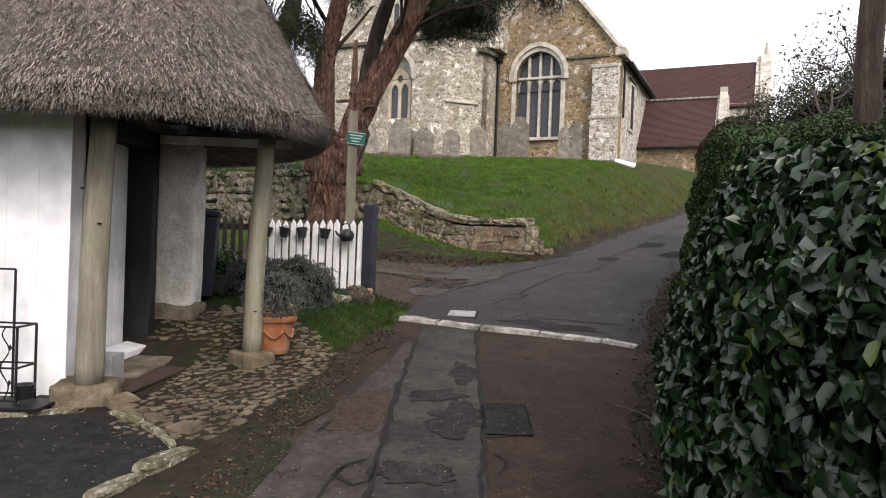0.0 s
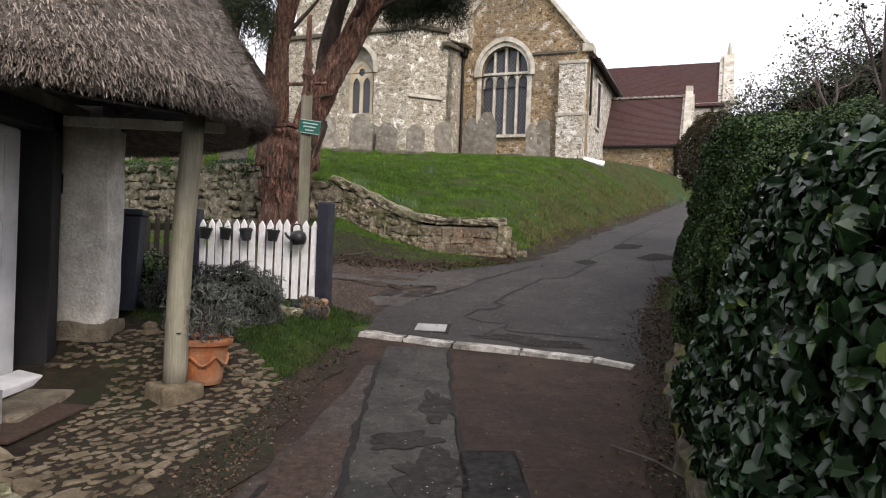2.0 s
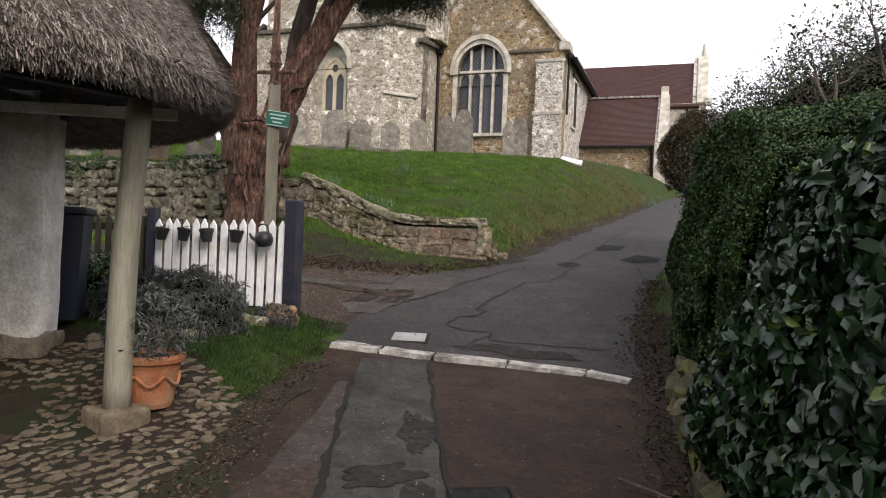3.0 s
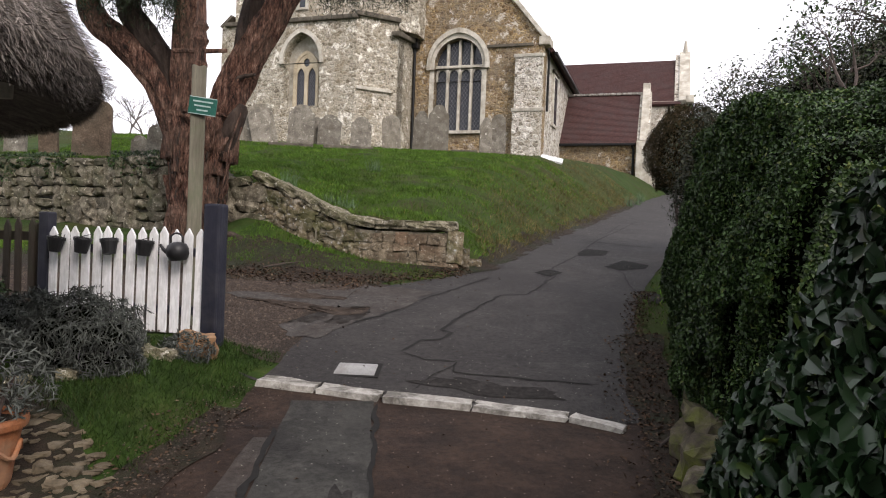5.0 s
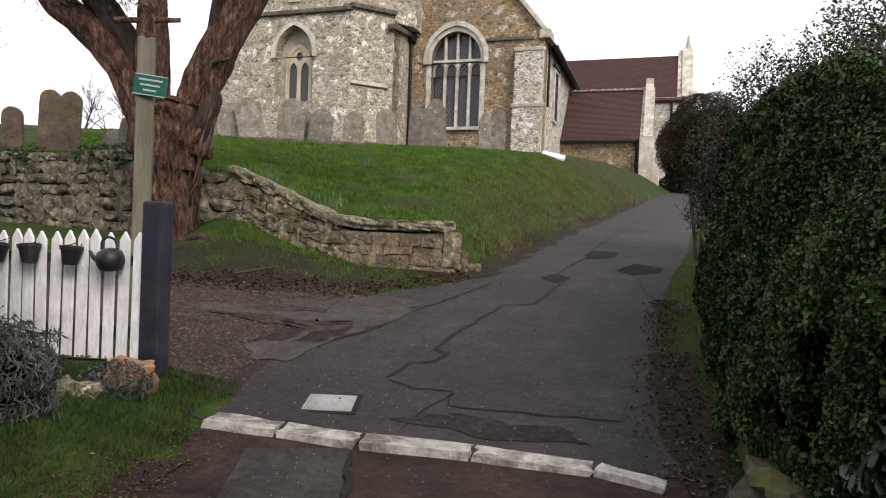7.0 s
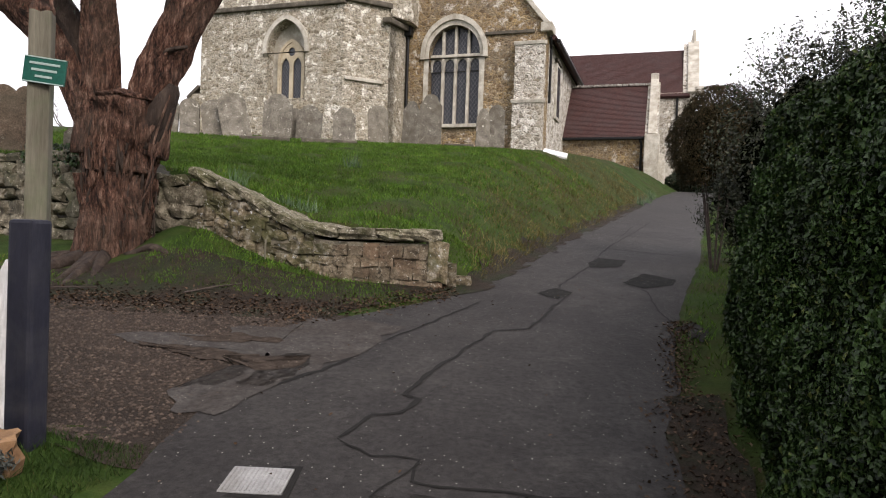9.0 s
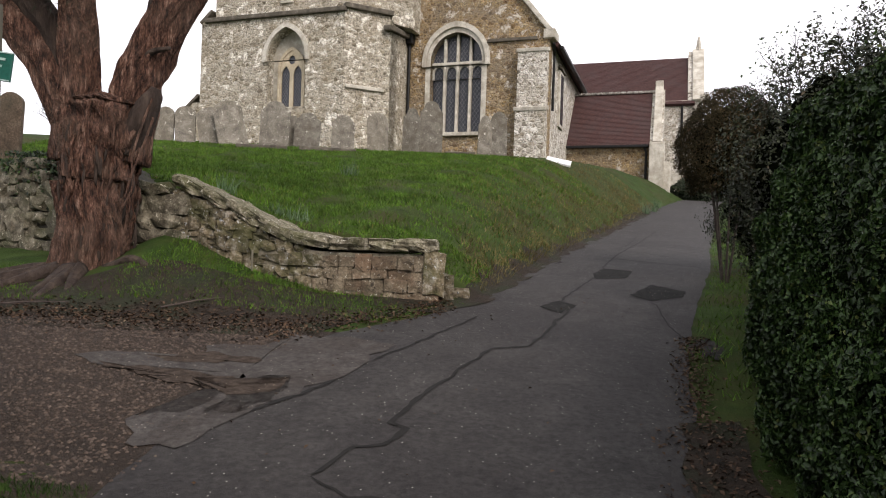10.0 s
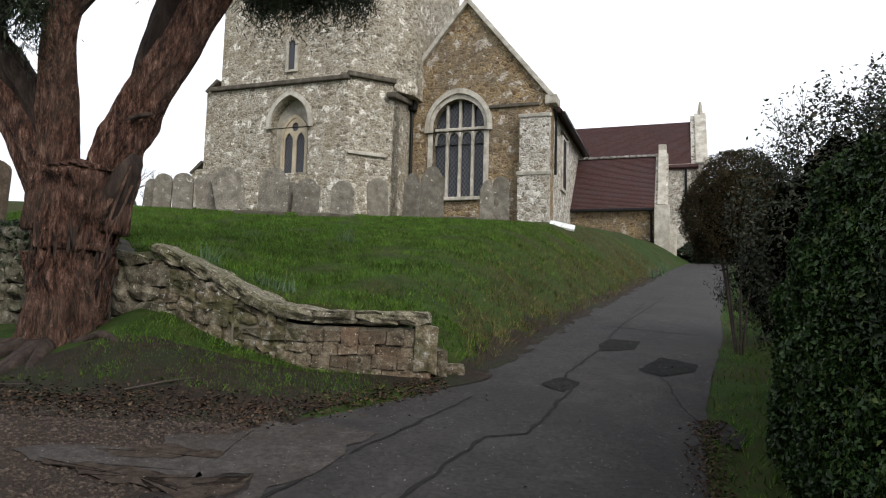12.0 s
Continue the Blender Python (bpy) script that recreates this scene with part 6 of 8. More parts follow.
limb([(-2.02, 13.78, 3.0), (-1.92, 13.78, 3.7), (-1.78, 13.77, 4.2), (-1.52, 13.75, 4.75), (-1.16, 13.75, 5.4), (-0.62, 13.7, 6.5), (0.1, 13.6, 7.8)], 0.3, 0.19, 64, 72, 7, M_bark, 0.235)
limb([(-2.5, 13.75, 3.0), (-2.52, 13.7, 3.7), (-2.47, 13.55, 4.3), (-2.4, 13.3, 5.1), (-2.22, 13.1, 5.8), (-2.05, 12.95, 6.6), (-1.9, 12.9, 7.6)], 0.29, 0.15, 60, 64, 11, M_bark, 0.17)
limb([(-2.52, 13.8, 3.4), (-2.8, 13.77, 4.0), (-3.12, 13.75, 4.45), (-3.48, 13.75, 4.75), (-3.85, 13.75, 5.05), (-4.0, 13.75, 5.5), (-3.95, 13.8, 6.4), (-3.9, 13.8, 7.4)], 0.27, 0.12, 56, 44, 15, M_bark, 0.19)
limb([(-2.62, 13.78, 3.9), (-2.86, 13.75, 4.5), (-3.14, 13.75, 4.9), (-3.36, 13.75, 5.25), (-3.32, 13.75, 5.8), (-3.15, 13.75, 6.5), (-3.1, 13.75, 7.5)], 0.2, 0.16, 48, 40, 19, M_bark_dark, 0.17)
limb([(-1.72, 13.85, 4.3), (-1.66, 13.95, 4.9), (-1.6, 14.05, 5.5), (-1.42, 14.2, 6.3), (-1.1, 14.3, 7.4)], 0.19, 0.11, 40, 32, 23, M_bark_dark, 0.16)
limb([(-1.5, 13.9, 4.9), (-1.2, 14.1, 5.5), (-0.9, 14.3, 6.2), (-0.7, 14.5, 7.2)], 0.1, 0.06, 26, 20, 29, M_bark_dark)
limb([(-1.95, 13.68, 3.1), (-1.78, 13.62, 3.5), (-1.66, 13.6, 3.72), (-1.6, 13.58, 3.86)], 0.2, 0.06, 22, 32, 31, M_bark_dark, 0.14)
limb([(-1.8, 13.62, 4.2), (-1.62, 13.5, 4.27), (-1.42, 13.42, 4.3)], 0.05, 0.022, 12, 12, 37, M_bark_dark)
limb([(-2.35, 13.3, 5.2), (-2.05, 13.2, 5.5), (-1.8, 13.1, 5.75), (-1.5, 13.0, 6.1)], 0.05, 0.02, 16, 12, 41, M_bark_dark)
rt = random.Random(8)
for i in range(14):
    a = rt.uniform(math.pi * 0.95, math.pi * 2.1)
    L = rt.uniform(0.9, 1.7)
    p0 = Vector((-2.24 + 0.42 * math.cos(a), 13.72 + 0.42 * math.sin(a), 1.72))
    p2 = Vector((-2.24 + L * 1.05 * math.cos(a + 0.2), 13.72 + L * math.sin(a + 0.2), 0))
    p2.z = float(ground_z(p2.x, p2.y)) - 0.05
    p1 = p0.lerp(p2, 0.5)
    p1.z = float(ground_z(p1.x, p1.y)) + 0.015
    tpart("root", tube(spline([p0, p1, p2], 10), [0.085 - 0.0065 * k for k in range(11)], 10, rough=0.4, seed=i), M_bark_dark)
for i in range(130):
    a, z = rt.uniform(math.pi, 2 * math.pi), rt.uniform(1.7, 3.3)
    r = 0.4 + 0.04 * max(0, z - 2.2)
    p = Vector((-2.28 + r * math.cos(a), 13.78 + r * math.sin(a), z))
    q = p + Vector((rt.uniform(-0.06, 0.06), rt.uniform(-0.02, 0.02), rt.uniform(0.12, 0.4)))
    tpart("bark_strip", tube(spline([p, p.lerp(q, 0.5) + Vector((0.02 * math.cos(a), 0.02 * math.sin(a), 0)), q], 6), [0.008, 0.014, 0.018, 0.018, 0.015, 0.01, 0.004], 6, rough=0.4, seed=i), M_bark if i % 3 else M_bark_dark)
for pts in (([(-1.62, 13.5, 3.72), (-1.7, 13.42, 3.4), (-1.78, 13.36, 3.0), (-1.74, 13.32, 2.7), (-1.86, 13.3, 2.4)]), ([(-1.6, 13.5, 3.5), (-1.66, 13.4, 3.2), (-1.76, 13.34, 2.85), (-1.82, 13.3, 2.55)]), ([(-2.2, 13.4, 3.78), (-2.16, 13.3, 3.6), (-2.1, 13.28, 3.45)])):
    tpart("ivy_stem", tube(spline(pts, 12), [0.014] * 13, 6, rough=0.3), M_bark)


def twig_fan(origin, n, length, spread, rng, droop=0.0):
    """Thin branching sticks as one mesh; gives also the tips."""
    bm = bmesh.new()
    tips = []

    def grow(p, d, L, r, depth):
        q = p + d * L
        tube([p, p.lerp(q, 0.5) + Vector((rng.uniform(-1, 1), rng.uniform(-1, 1), rng.uniform(-1, 1))) * L * 0.07, q], [r, r * 0.8, r * 0.55], 5, bm, caps=False)
        if depth == 0:
            tips.append((q, d))
            return
        for _ in range(rng.choice((2, 3, 3))):
            e = (d + Vector((rng.uniform(-1, 1), rng.uniform(-1, 1), rng.uniform(-0.7, 0.8) - droop)) * spread).normalized()
            grow(p.lerp(q, rng.uniform(0.6, 1.0)), e, L * rng.uniform(0.55, 0.8), r * 0.55, depth - 1)

    for o, d in origin:
        grow(Vector(o), Vector(d).normalized(), length, n[1], n[0])
    return bm, tips


rf = random.Random(21)
starts = [((-0.4, 13.7, 6.8), (0.9, -0.3, 0.1)), ((-0.85, 13.8, 5.9), (0.8, -0.5, 0.25)), ((0.2, 13.5, 8.0), (0.7, -0.4, 0)), ((-1.2, 13.8, 5.6), (0.3, -0.8, 0.5)), ((-2.5, 13.95, 6.0), (-0.2, -0.8, 0.3)),
          ((-3.4, 13.8, 5.9), (-0.6, -0.4, 0.2)), ((-3.4, 13.8, 6.8), (0.1, -0.6, 0.3)), ((-2.45, 14.0, 7.2), (0.3, -0.7, 0.3)), ((-4.1, 13.9, 5.6), (-0.8, -0.2, 0.3)), ((-1.4, 14.2, 7.0), (0.5, 0.5, 0.5)), ((-2.5, 13.9, 7.4), (-0.5, 0.6, 0.4)), ((0.3, 13.5, 8.2), (0.5, 0.4, 0.4)), ((-1.3, 14.2, 7.4), (0.2, -0.6, 0.6))]
bm, tips = twig_fan(starts, (3, 0.055), 1.25, 0.75, rf, 0.15)
tpart("branchwork", bm, M_bark_dark)


def sprays(tips, per, spread, size, rng, droop=0.8, drop=0.28):
    """Needled sprays hanging round the tips: narrow blades in little fans."""
    out = []
    for q, d in tips:
        q = np.array(q)
        for _ in range(per):
            c = q + rng.normal(0, spread, 3) + np.array([0, 0, -abs(rng.normal(0, drop))])
            dirv = rng.normal(0, 0.6, 3) + np.array([0, 0, -droop])
            dirv /= np.linalg.norm(dirv)
            sd = np.cross(dirv, rng.normal(0, 1, 3))
            sd /= np.linalg.norm(sd) + 1e-9
            L, w = size * rng.uniform(0.6, 1.5), size * 0.11
            out += [c - sd * w, c + sd * w, c + dirv * L + sd * w * 0.4, c + dirv * L - sd * w * 0.4]
    return np.array(out)


keep = [(q, d) for q, d in tips if q.z > 6.8]
rk2 = random.Random(33)
for (cx, cy, cz), (ex, ey, ez), n in (((0.2, 14.2, 6.55), (0.7, 0.4, 0.18), 34), ((-2.75, 13.2, 5.75), (0.3, 0.3, 0.35), 12), ((-3.55, 13.4, 6.1), (0.4, 0.3, 0.5), 16), ((1.0, 13.3, 7.0), (0.6, 0.4, 0.25), 14), ((-0.4, 14.2, 6.6), (0.4, 0.4, 0.2), 14), ((-2.1, 13.3, 6.9), (0.4, 0.3, 0.3), 8)):
    for _ in range(n):
        keep.append((Vector((cx + rk2.uniform(-1, 1) * ex, cy + rk2.uniform(-1, 1) * ey, cz + rk2.uniform(-1, 1) * ez)), Vector((0, 0, -1))))
for k in range(0, 60, 2):
    q = keep[-1 - k][0]
    tpart("twig", tube(spline([q + Vector((rk2.uniform(-0.5, 0.2), rk2.uniform(0, 0.4), rk2.uniform(0.5, 1.0))), q + Vector((0, 0.1, 0.3)), q + Vector((0, 0, -0.15))], 5), [0.022, 0.018, 0.015, 0.012, 0.009, 0.005], 5), M_bark_dark)
sp = sprays(keep, 650, 0.1, 0.06, np.random.default_rng(5)) + np.array([2.25, -13.75, -1.45])
tagged(ob_from("crown", big_mesh(sp, 4, [(0, 1, 2, 3)], "crown"), M_yew, tree, "dark green hanging needles"), kind="stuff")

# ---- foliage ----
def unit(v):
    return v / (np.linalg.norm(v, axis=1)[:, None] + 1e-9)


def leaves(P, N, size, aspect, rng, loose=0.55, fold=0.25, broad=False, droop=0.0):
    """Leaf blades at points P facing roughly along N. Broad ones have six corners, the others four."""
    n = len(P)
    nn = unit(N + rng.normal(0, loose, (n, 3)))
    t = rng.normal(0, 1, (n, 3)) + np.array([0, 0, -droop])
    t = unit(t - nn * np.sum(t * nn, 1)[:, None])
    s = np.cross(nn, t)
    L = (size * rng.uniform(0.65, 1.3, n))[:, None]
    W = L * aspect
    base, tip = P - t * L * 0.5, P + t * L * 0.5 - nn * L * 0.12
    if broad:
        l1, l2 = P - t * L * 0.2 - s * W * 0.46 + nn * W * fold, P + t * L * 0.2 - s * W * 0.42 + nn * W * fold * 0.8
        r1, r2 = P - t * L * 0.2 + s * W * 0.46 + nn * W * fold, P + t * L * 0.2 + s * W * 0.42 + nn * W * fold * 0.8
        return np.stack([base, l1, l2, tip, r2, r1], 1).reshape(-1, 3), 6, [(0, 1, 2, 3), (0, 3, 4, 5)]
    lf, rg = P - s * W * 0.5 + nn * W * fold, P + s * W * 0.5 + nn * W * fold
    return np.stack([base, lf, tip, rg], 1).reshape(-1, 3), 4, [(0, 1, 2), (0, 2, 3)]


def lump(P, scale, seed):
    return np.array([noise.noise(Vector((p[0] * scale, p[1] * scale, p[2] * scale + seed))) for p in P])


def hedge_surface(n, face, top, y0, y1, rng, back, rise, lean=0.12, front=0.72, setback=0.16):
    """Points and normals over the lane side and the top of a hedge. face, top: profiles over y."""
    y = rng.uniform(y0, y1, n)
    u = rng.uniform(0, 1, n)
    fx, tz = lin(face, y), lin(top, y)
    gz = ground_z(fx, y)
    slope = (lin(face, y + 0.1) - lin(face, y - 0.1)) / 0.2
    nx_, ny_ = -1 / np.sqrt(1 + slope ** 2), slope / np.sqrt(1 + slope ** 2)
    f = u / front
    side = u < front
    q = np.clip((u - front) / (1 - front), 0, 1)
    rnd = np.clip((f - 0.8) / 0.2, 0, 1)
    x = np.where(side, fx - lean * np.sin(np.pi * np.clip(f, 0, 1)) + setback * np.clip(f, 0, 1) ** 2.2, fx + setback + q * back)
    z = np.where(side, gz + 0.03 + (tz - gz) * np.clip(f, 0, 1) - 0.05 * rnd ** 2, tz - 0.05 + rise * q ** 0.8)
    N = np.where(side[:, None], np.stack([nx_, ny_, 0.15 + rnd], -1), np.stack([-0.35 + 0 * y, 0 * y - 0.1, 1 + 0 * y], -1))
    P = np.stack([x, y, z], -1)
    return P, unit(N)


def hedge(name, label, face, top, y0, y1, n, size, aspect, mat, seed, back=1.2, rise=0.2, lean=0.12, bump=0.12, bump_scale=1.6, broad=False, droop=0.3, singles=0, single_y=(0, 0), gaps=0.0, fall=0.0, setback=0.16):
    h = thing(name, pose(float(lin(face, y0)) + 0.5, y0 + 1, float(ground_z(float(lin(face, y0)) + 0.5, y0 + 1))), label, "hedge")
    inv = np.array(h.matrix_world.translation)
    rng = np.random.default_rng(seed)
    P, N = hedge_surface(n, face, top, y0, y1, rng, back, rise, lean, 0.72, setback)
    P = P + N * (lump(P, bump_scale, seed) * bump + lump(P, bump_scale * 3.3, seed + 3) * bump * 0.5)[:, None]
    if gaps:
        ok = lump(P, 3.1, seed + 9) > -gaps
        P, N = P[ok], N[ok]
    nc = int(n * 0.16)
    for yc, sg in ((y0, -1.0), (y1, 1.0)):
        u, v = rng.uniform(0, 1, nc), rng.uniform(0, 1, nc)
        fx, tz = float(lin(face, yc)), float(lin(top, yc))
        g0 = float(ground_z(fx, yc))
        Q = np.stack([fx + setback * v ** 2.2 * (1 - u) + u * (back + setback), yc + sg * 0.05 + 0 * u, g0 + v * (tz - g0 + rise * u ** 0.8)], -1)
        QN = np.tile(np.array([[-0.25, sg, 0.15]]), (nc, 1))
        Q = Q + unit(QN) * (lump(Q, bump_scale, seed) * bump + lump(Q, bump_scale * 3.3, seed + 3) * bump * 0.5)[:, None]
        P, N = np.concatenate([P, Q]), np.concatenate([N, unit(QN)])
    yb, vb = rng.uniform(y0, y1, nc), rng.uniform(0, 1, nc)
    fb = lin(face, yb) + setback + back
    gb = ground_z(fb, yb)
    Q = np.stack([fb, yb, gb + vb * (lin(top, yb) + rise - gb)], -1)
    P, N = np.concatenate([P, Q]), np.concatenate([N, np.tile(np.array([[1.0, -0.1, 0.15]]), (nc, 1))])
    depth = rng.exponential(0.05, len(P))
    P = P - N * depth[:, None] + N * 0.05
    near = np.abs(P[:, 1] - y0)
    V, k, F = leaves(P, N, size * (1 + fall * np.clip((P[:, 1] - y0) / (y1 - y0), 0, 1)), aspect, rng, 0.6, 0.22, broad, droop)
    tagged(ob_from("foliage", big_mesh(V - inv, k, F, "foliage"), mat, h), kind="stuff")
    # near-black shell of the same form: shade between leaves put into its colour
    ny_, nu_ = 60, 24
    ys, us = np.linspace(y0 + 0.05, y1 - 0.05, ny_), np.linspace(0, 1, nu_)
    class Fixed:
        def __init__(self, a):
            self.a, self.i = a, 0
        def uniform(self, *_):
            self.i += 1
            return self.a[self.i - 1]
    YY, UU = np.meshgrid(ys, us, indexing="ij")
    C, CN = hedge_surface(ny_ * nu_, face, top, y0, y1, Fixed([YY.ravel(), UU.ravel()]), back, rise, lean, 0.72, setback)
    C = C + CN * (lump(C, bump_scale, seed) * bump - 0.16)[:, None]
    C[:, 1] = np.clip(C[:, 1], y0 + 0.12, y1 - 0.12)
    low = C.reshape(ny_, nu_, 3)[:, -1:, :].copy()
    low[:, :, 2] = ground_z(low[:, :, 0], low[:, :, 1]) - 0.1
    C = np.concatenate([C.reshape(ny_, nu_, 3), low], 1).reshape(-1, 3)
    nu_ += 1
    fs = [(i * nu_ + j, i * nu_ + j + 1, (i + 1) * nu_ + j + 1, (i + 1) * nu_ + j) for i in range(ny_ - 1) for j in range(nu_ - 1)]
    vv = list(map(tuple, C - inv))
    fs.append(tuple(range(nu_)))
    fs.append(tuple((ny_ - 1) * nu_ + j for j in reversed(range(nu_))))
    ob_from("shade_core", mesh_from(vv, fs, "shade_core"), M_hedge_shade, h)
    if singles:
        P1, N1 = hedge_surface(singles * 6, face, top, y0, y1, rng, back, rise, lean, 0.72, setback)
        P1 = P1 + N1 * (lump(P1, bump_scale, seed) * bump + 0.07)[:, None]
        ok = (P1[:, 1] > single_y[0]) & (P1[:, 1] < single_y[1])
        P1, N1 = P1[ok][:singles], N1[ok][:singles]
        one, k1, F1 = leaves(np.zeros((1, 3)), np.array([[0, 0, 1.0]]), 1.0, aspect, np.random.default_rng(1), 0.0, 0.22, True)
        me = mesh_from(one, F1, "leaf")
        me.materials.append(mat)
        for p, nn in zip(P1, N1):
            v = Vector(nn) + Vector(rng.normal(0, 0.45, 3))
            r = v.to_track_quat("Z", "Y").to_matrix().to_4x4() @ Matrix.Rotation(rng.uniform(0, 6.28), 4, "Z")
            piece("leaf", me, Matrix.Translation(Vector(p - inv)) @ r @ Matrix.Scale(size * rng.uniform(0.8, 1.3), 4), h)
    return h


V, k, F = leaves(ivy_pts, unit(ivy_nrm), 0.05, 0.75, np.random.default_rng(56), 0.5, 0.15, False, 0.5)
ivy = thing("ivy", pose(-4.0, 15.4, 2.0), "dark ivy hanging over the churchyard wall", "ivy")
tagged(ob_from("foliage", big_mesh(V - np.array([-4.0, 15.4, 2.0]), k, F, "foliage"), M_leaf_small, ivy), kind="stuff")
H1_FACE = [(-6, 0.85), (0, 0.88), (2, 0.95), (3.2, 1.14), (4.2, 1.46), (5.0, 1.72), (5.5, 1.93), (5.9, 2.06), (6.2, 2.22)]
H1_TOP = [(-6, 1.75), (0, 1.8), (2.0, 1.92), (3.0, 2.1), (3.8, 2.2), (4.5, 2.2), (5.0, 2.1), (5.5, 1.82), (5.9, 1.42), (6.2, 0.95)]
hedge("laurel_hedge", "clipped hedge of glossy dark green broad leaves", H1_FACE, H1_TOP, -1.5, 6.15, 24000, 0.086, 0.58, M_leaf_big, 31, back=1.5, rise=0.12, lean=0.05, bump=0.13, broad=True, singles=300, single_y=(2.2, 5.9), setback=0.5)
H2_FACE = [(6.0, 2.3), (7.1, 2.56), (8.25, 3.02), (9.2, 3.43), (10.25, 4.02), (11.0, 4.54), (12.0, 5.26), (13.0, 6.0)]
H2_TOP = [(6.0, 2.3), (6.5, 2.78), (7.5, 3.0), (9, 3.2), (10.5, 3.25), (11.2, 3.1), (12.0, 2.75), (12.6, 2.4), (13.0, 2.1)]
hedge("box_hedge", "tall clipped hedge of small dark green leaves", H2_FACE, H2_TOP, 6.0, 12.9, 240000, 0.031, 0.6, M_leaf_small, 47, back=2.0, rise=0.25, lean=0.03, bump=0.17, bump_scale=1.5, gaps=0.46, fall=0.5, setback=0.32)


def bush(name, label, centre, radii, n, size, aspect, mat, seed, category="shrub", flat=0.25, droop=0.0, core=True, bumpy=0.25, stems=0):
    c = Vector(centre)
    gz = float(ground_z(c.x, c.y))
    h = thing(name, pose(c.x, c.y, gz), label, category)
    rng = np.random.default_rng(seed)
    d = unit(rng.normal(0, 1, (n, 3)))
    d = d[d[:, 2] > -0.75]
    r = 1 + bumpy * lump(d * 2.0, 1.3, seed) + bumpy * 0.5 * lump(d * 4.5, 1.3, seed + 2)
    sh = 1 - rng.exponential(0.09, len(d))
    P = np.array(centre) + d * np.array(radii) * (r * np.clip(sh, 0.45, 1))[:, None]
    gg = ground_z(P[:, 0], P[:, 1])
    P[:, 2] = np.maximum(P[:, 2], gg + 0.02)
    V, k, F = leaves(P, d + np.array([0, 0, 0.2]), size, aspect, rng, 0.7, 0.2, False, droop)
    inv = np.array([c.x, c.y, gz])
    tagged(ob_from("foliage", big_mesh(V - inv, k, F, "foliage"), mat, h), kind="stuff")
    # inner shell whose black colour stands for shade behind the leaves
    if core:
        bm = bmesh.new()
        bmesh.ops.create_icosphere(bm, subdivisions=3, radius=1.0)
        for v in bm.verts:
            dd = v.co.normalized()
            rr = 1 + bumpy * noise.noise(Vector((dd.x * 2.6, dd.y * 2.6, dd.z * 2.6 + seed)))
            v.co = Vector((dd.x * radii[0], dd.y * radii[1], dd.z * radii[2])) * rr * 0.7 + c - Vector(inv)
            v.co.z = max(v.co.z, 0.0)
        part("shade_core", bm, M_hedge_shade, h)
    rg = random.Random(seed)
    for i in range(stems):
        a = rg.uniform(0, 6.28)
        q = Vector((math.cos(a) * radii[0] * 0.6, math.sin(a) * radii[1] * 0.6, c.z - gz + radii[2] * 0.2))
        part("stem", tube(spline([(0.05 * math.cos(a), 0.05 * math.sin(a), -0.02), q * 0.5 + Vector((0, 0, 0.08)), q], 6), [0.02, 0.017, 0.014, 0.012, 0.01, 0.008, 0.006], 6), M_twig, h)
    return h


M_wild = leafy("hedgerow_leaves", (0.012, 0.014, 0.008), (0.036, 0.044, 0.02), (0.09, 0.07, 0.04), 0.55, 0.5, 0.3)
for k, (cx, cy, cz, rx, ry, rz) in enumerate(((5.6, 11.8, 2.9, 0.9, 0.9, 1.3), (6.3, 11.2, 3.2, 1.0, 1.1, 1.7), (7.3, 11.0, 3.5, 1.2, 1.2, 1.95), (6.3, 9.5, 3.1, 0.9, 1.0, 1.45), (7.4, 9.2, 3.4, 1.2, 1.2, 2.0))):
    bush("hedgerow_shrub", "overgrown brownish green shrub behind the clipped hedge", (cx, cy, cz), (rx, ry, rz), 20000, 0.05, 0.5, M_wild, 130 + k, bumpy=0.45)
bush("round_yew_bush", "dark clipped round yew bush beside the lane", (6.3, 15.0, 3.72), (0.74, 0.74, 0.9), 52000, 0.05, 0.2, leafy("brownish_yew", (0.016, 0.014, 0.007), (0.055, 0.042, 0.019), (0.15, 0.085, 0.045), 0.7, 0.5, 0.1), 61, droop=0.3, bumpy=0.16, stems=6)
bush("dark_shrub", "dark dense shrub behind the hedge end", (7.5, 15.6, 2.9), (1.0, 0.95, 1.2), 12000, 0.07, 0.25, M_yew, 62, droop=0.3, bumpy=0.4)
# added mass, not a known shrub: covers bright sky at the lane's end
bush("lane_end_filler", "dark shrub mass added to close the sky gap where the lane ends", (17.6, 37.5, 5.3), (1.8, 1.5, 0.9), 9000, 0.16, 0.4, M_yew, 63, bumpy=0.3)
bush("lavender", "grey woody lavender bush in the flower bed", (-1.62, 7.72, 1.1), (0.43, 0.31, 0.31), 9000, 0.065, 0.12, M_lavender, 71, droop=-1.3, bumpy=0.4, stems=10)
bush("lavender", "grey woody lavender bush in the flower bed", (-2.25, 8.1, 1.08), (0.4, 0.35, 0.28), 6000, 0.065, 0.12, M_lavender, 72, droop=-1.3, bumpy=0.4, stems=6)
bush("low_grey_plant", "low silvery plant below the fence", (-1.02, 8.12, 0.97), (0.2, 0.16, 0.13), 1500, 0.05, 0.2, M_lavender, 73, bumpy=0.3, core=False)
bush("low_green_shrub", "dark green low shrub in the garden", (-2.75, 8.3, 1.15), (0.4, 0.4, 0.35), 3000, 0.05, 0.5, M_leaf_small, 74, bumpy=0.3)
# shrubs and twigs behind the hedge
rs = random.Random(12)


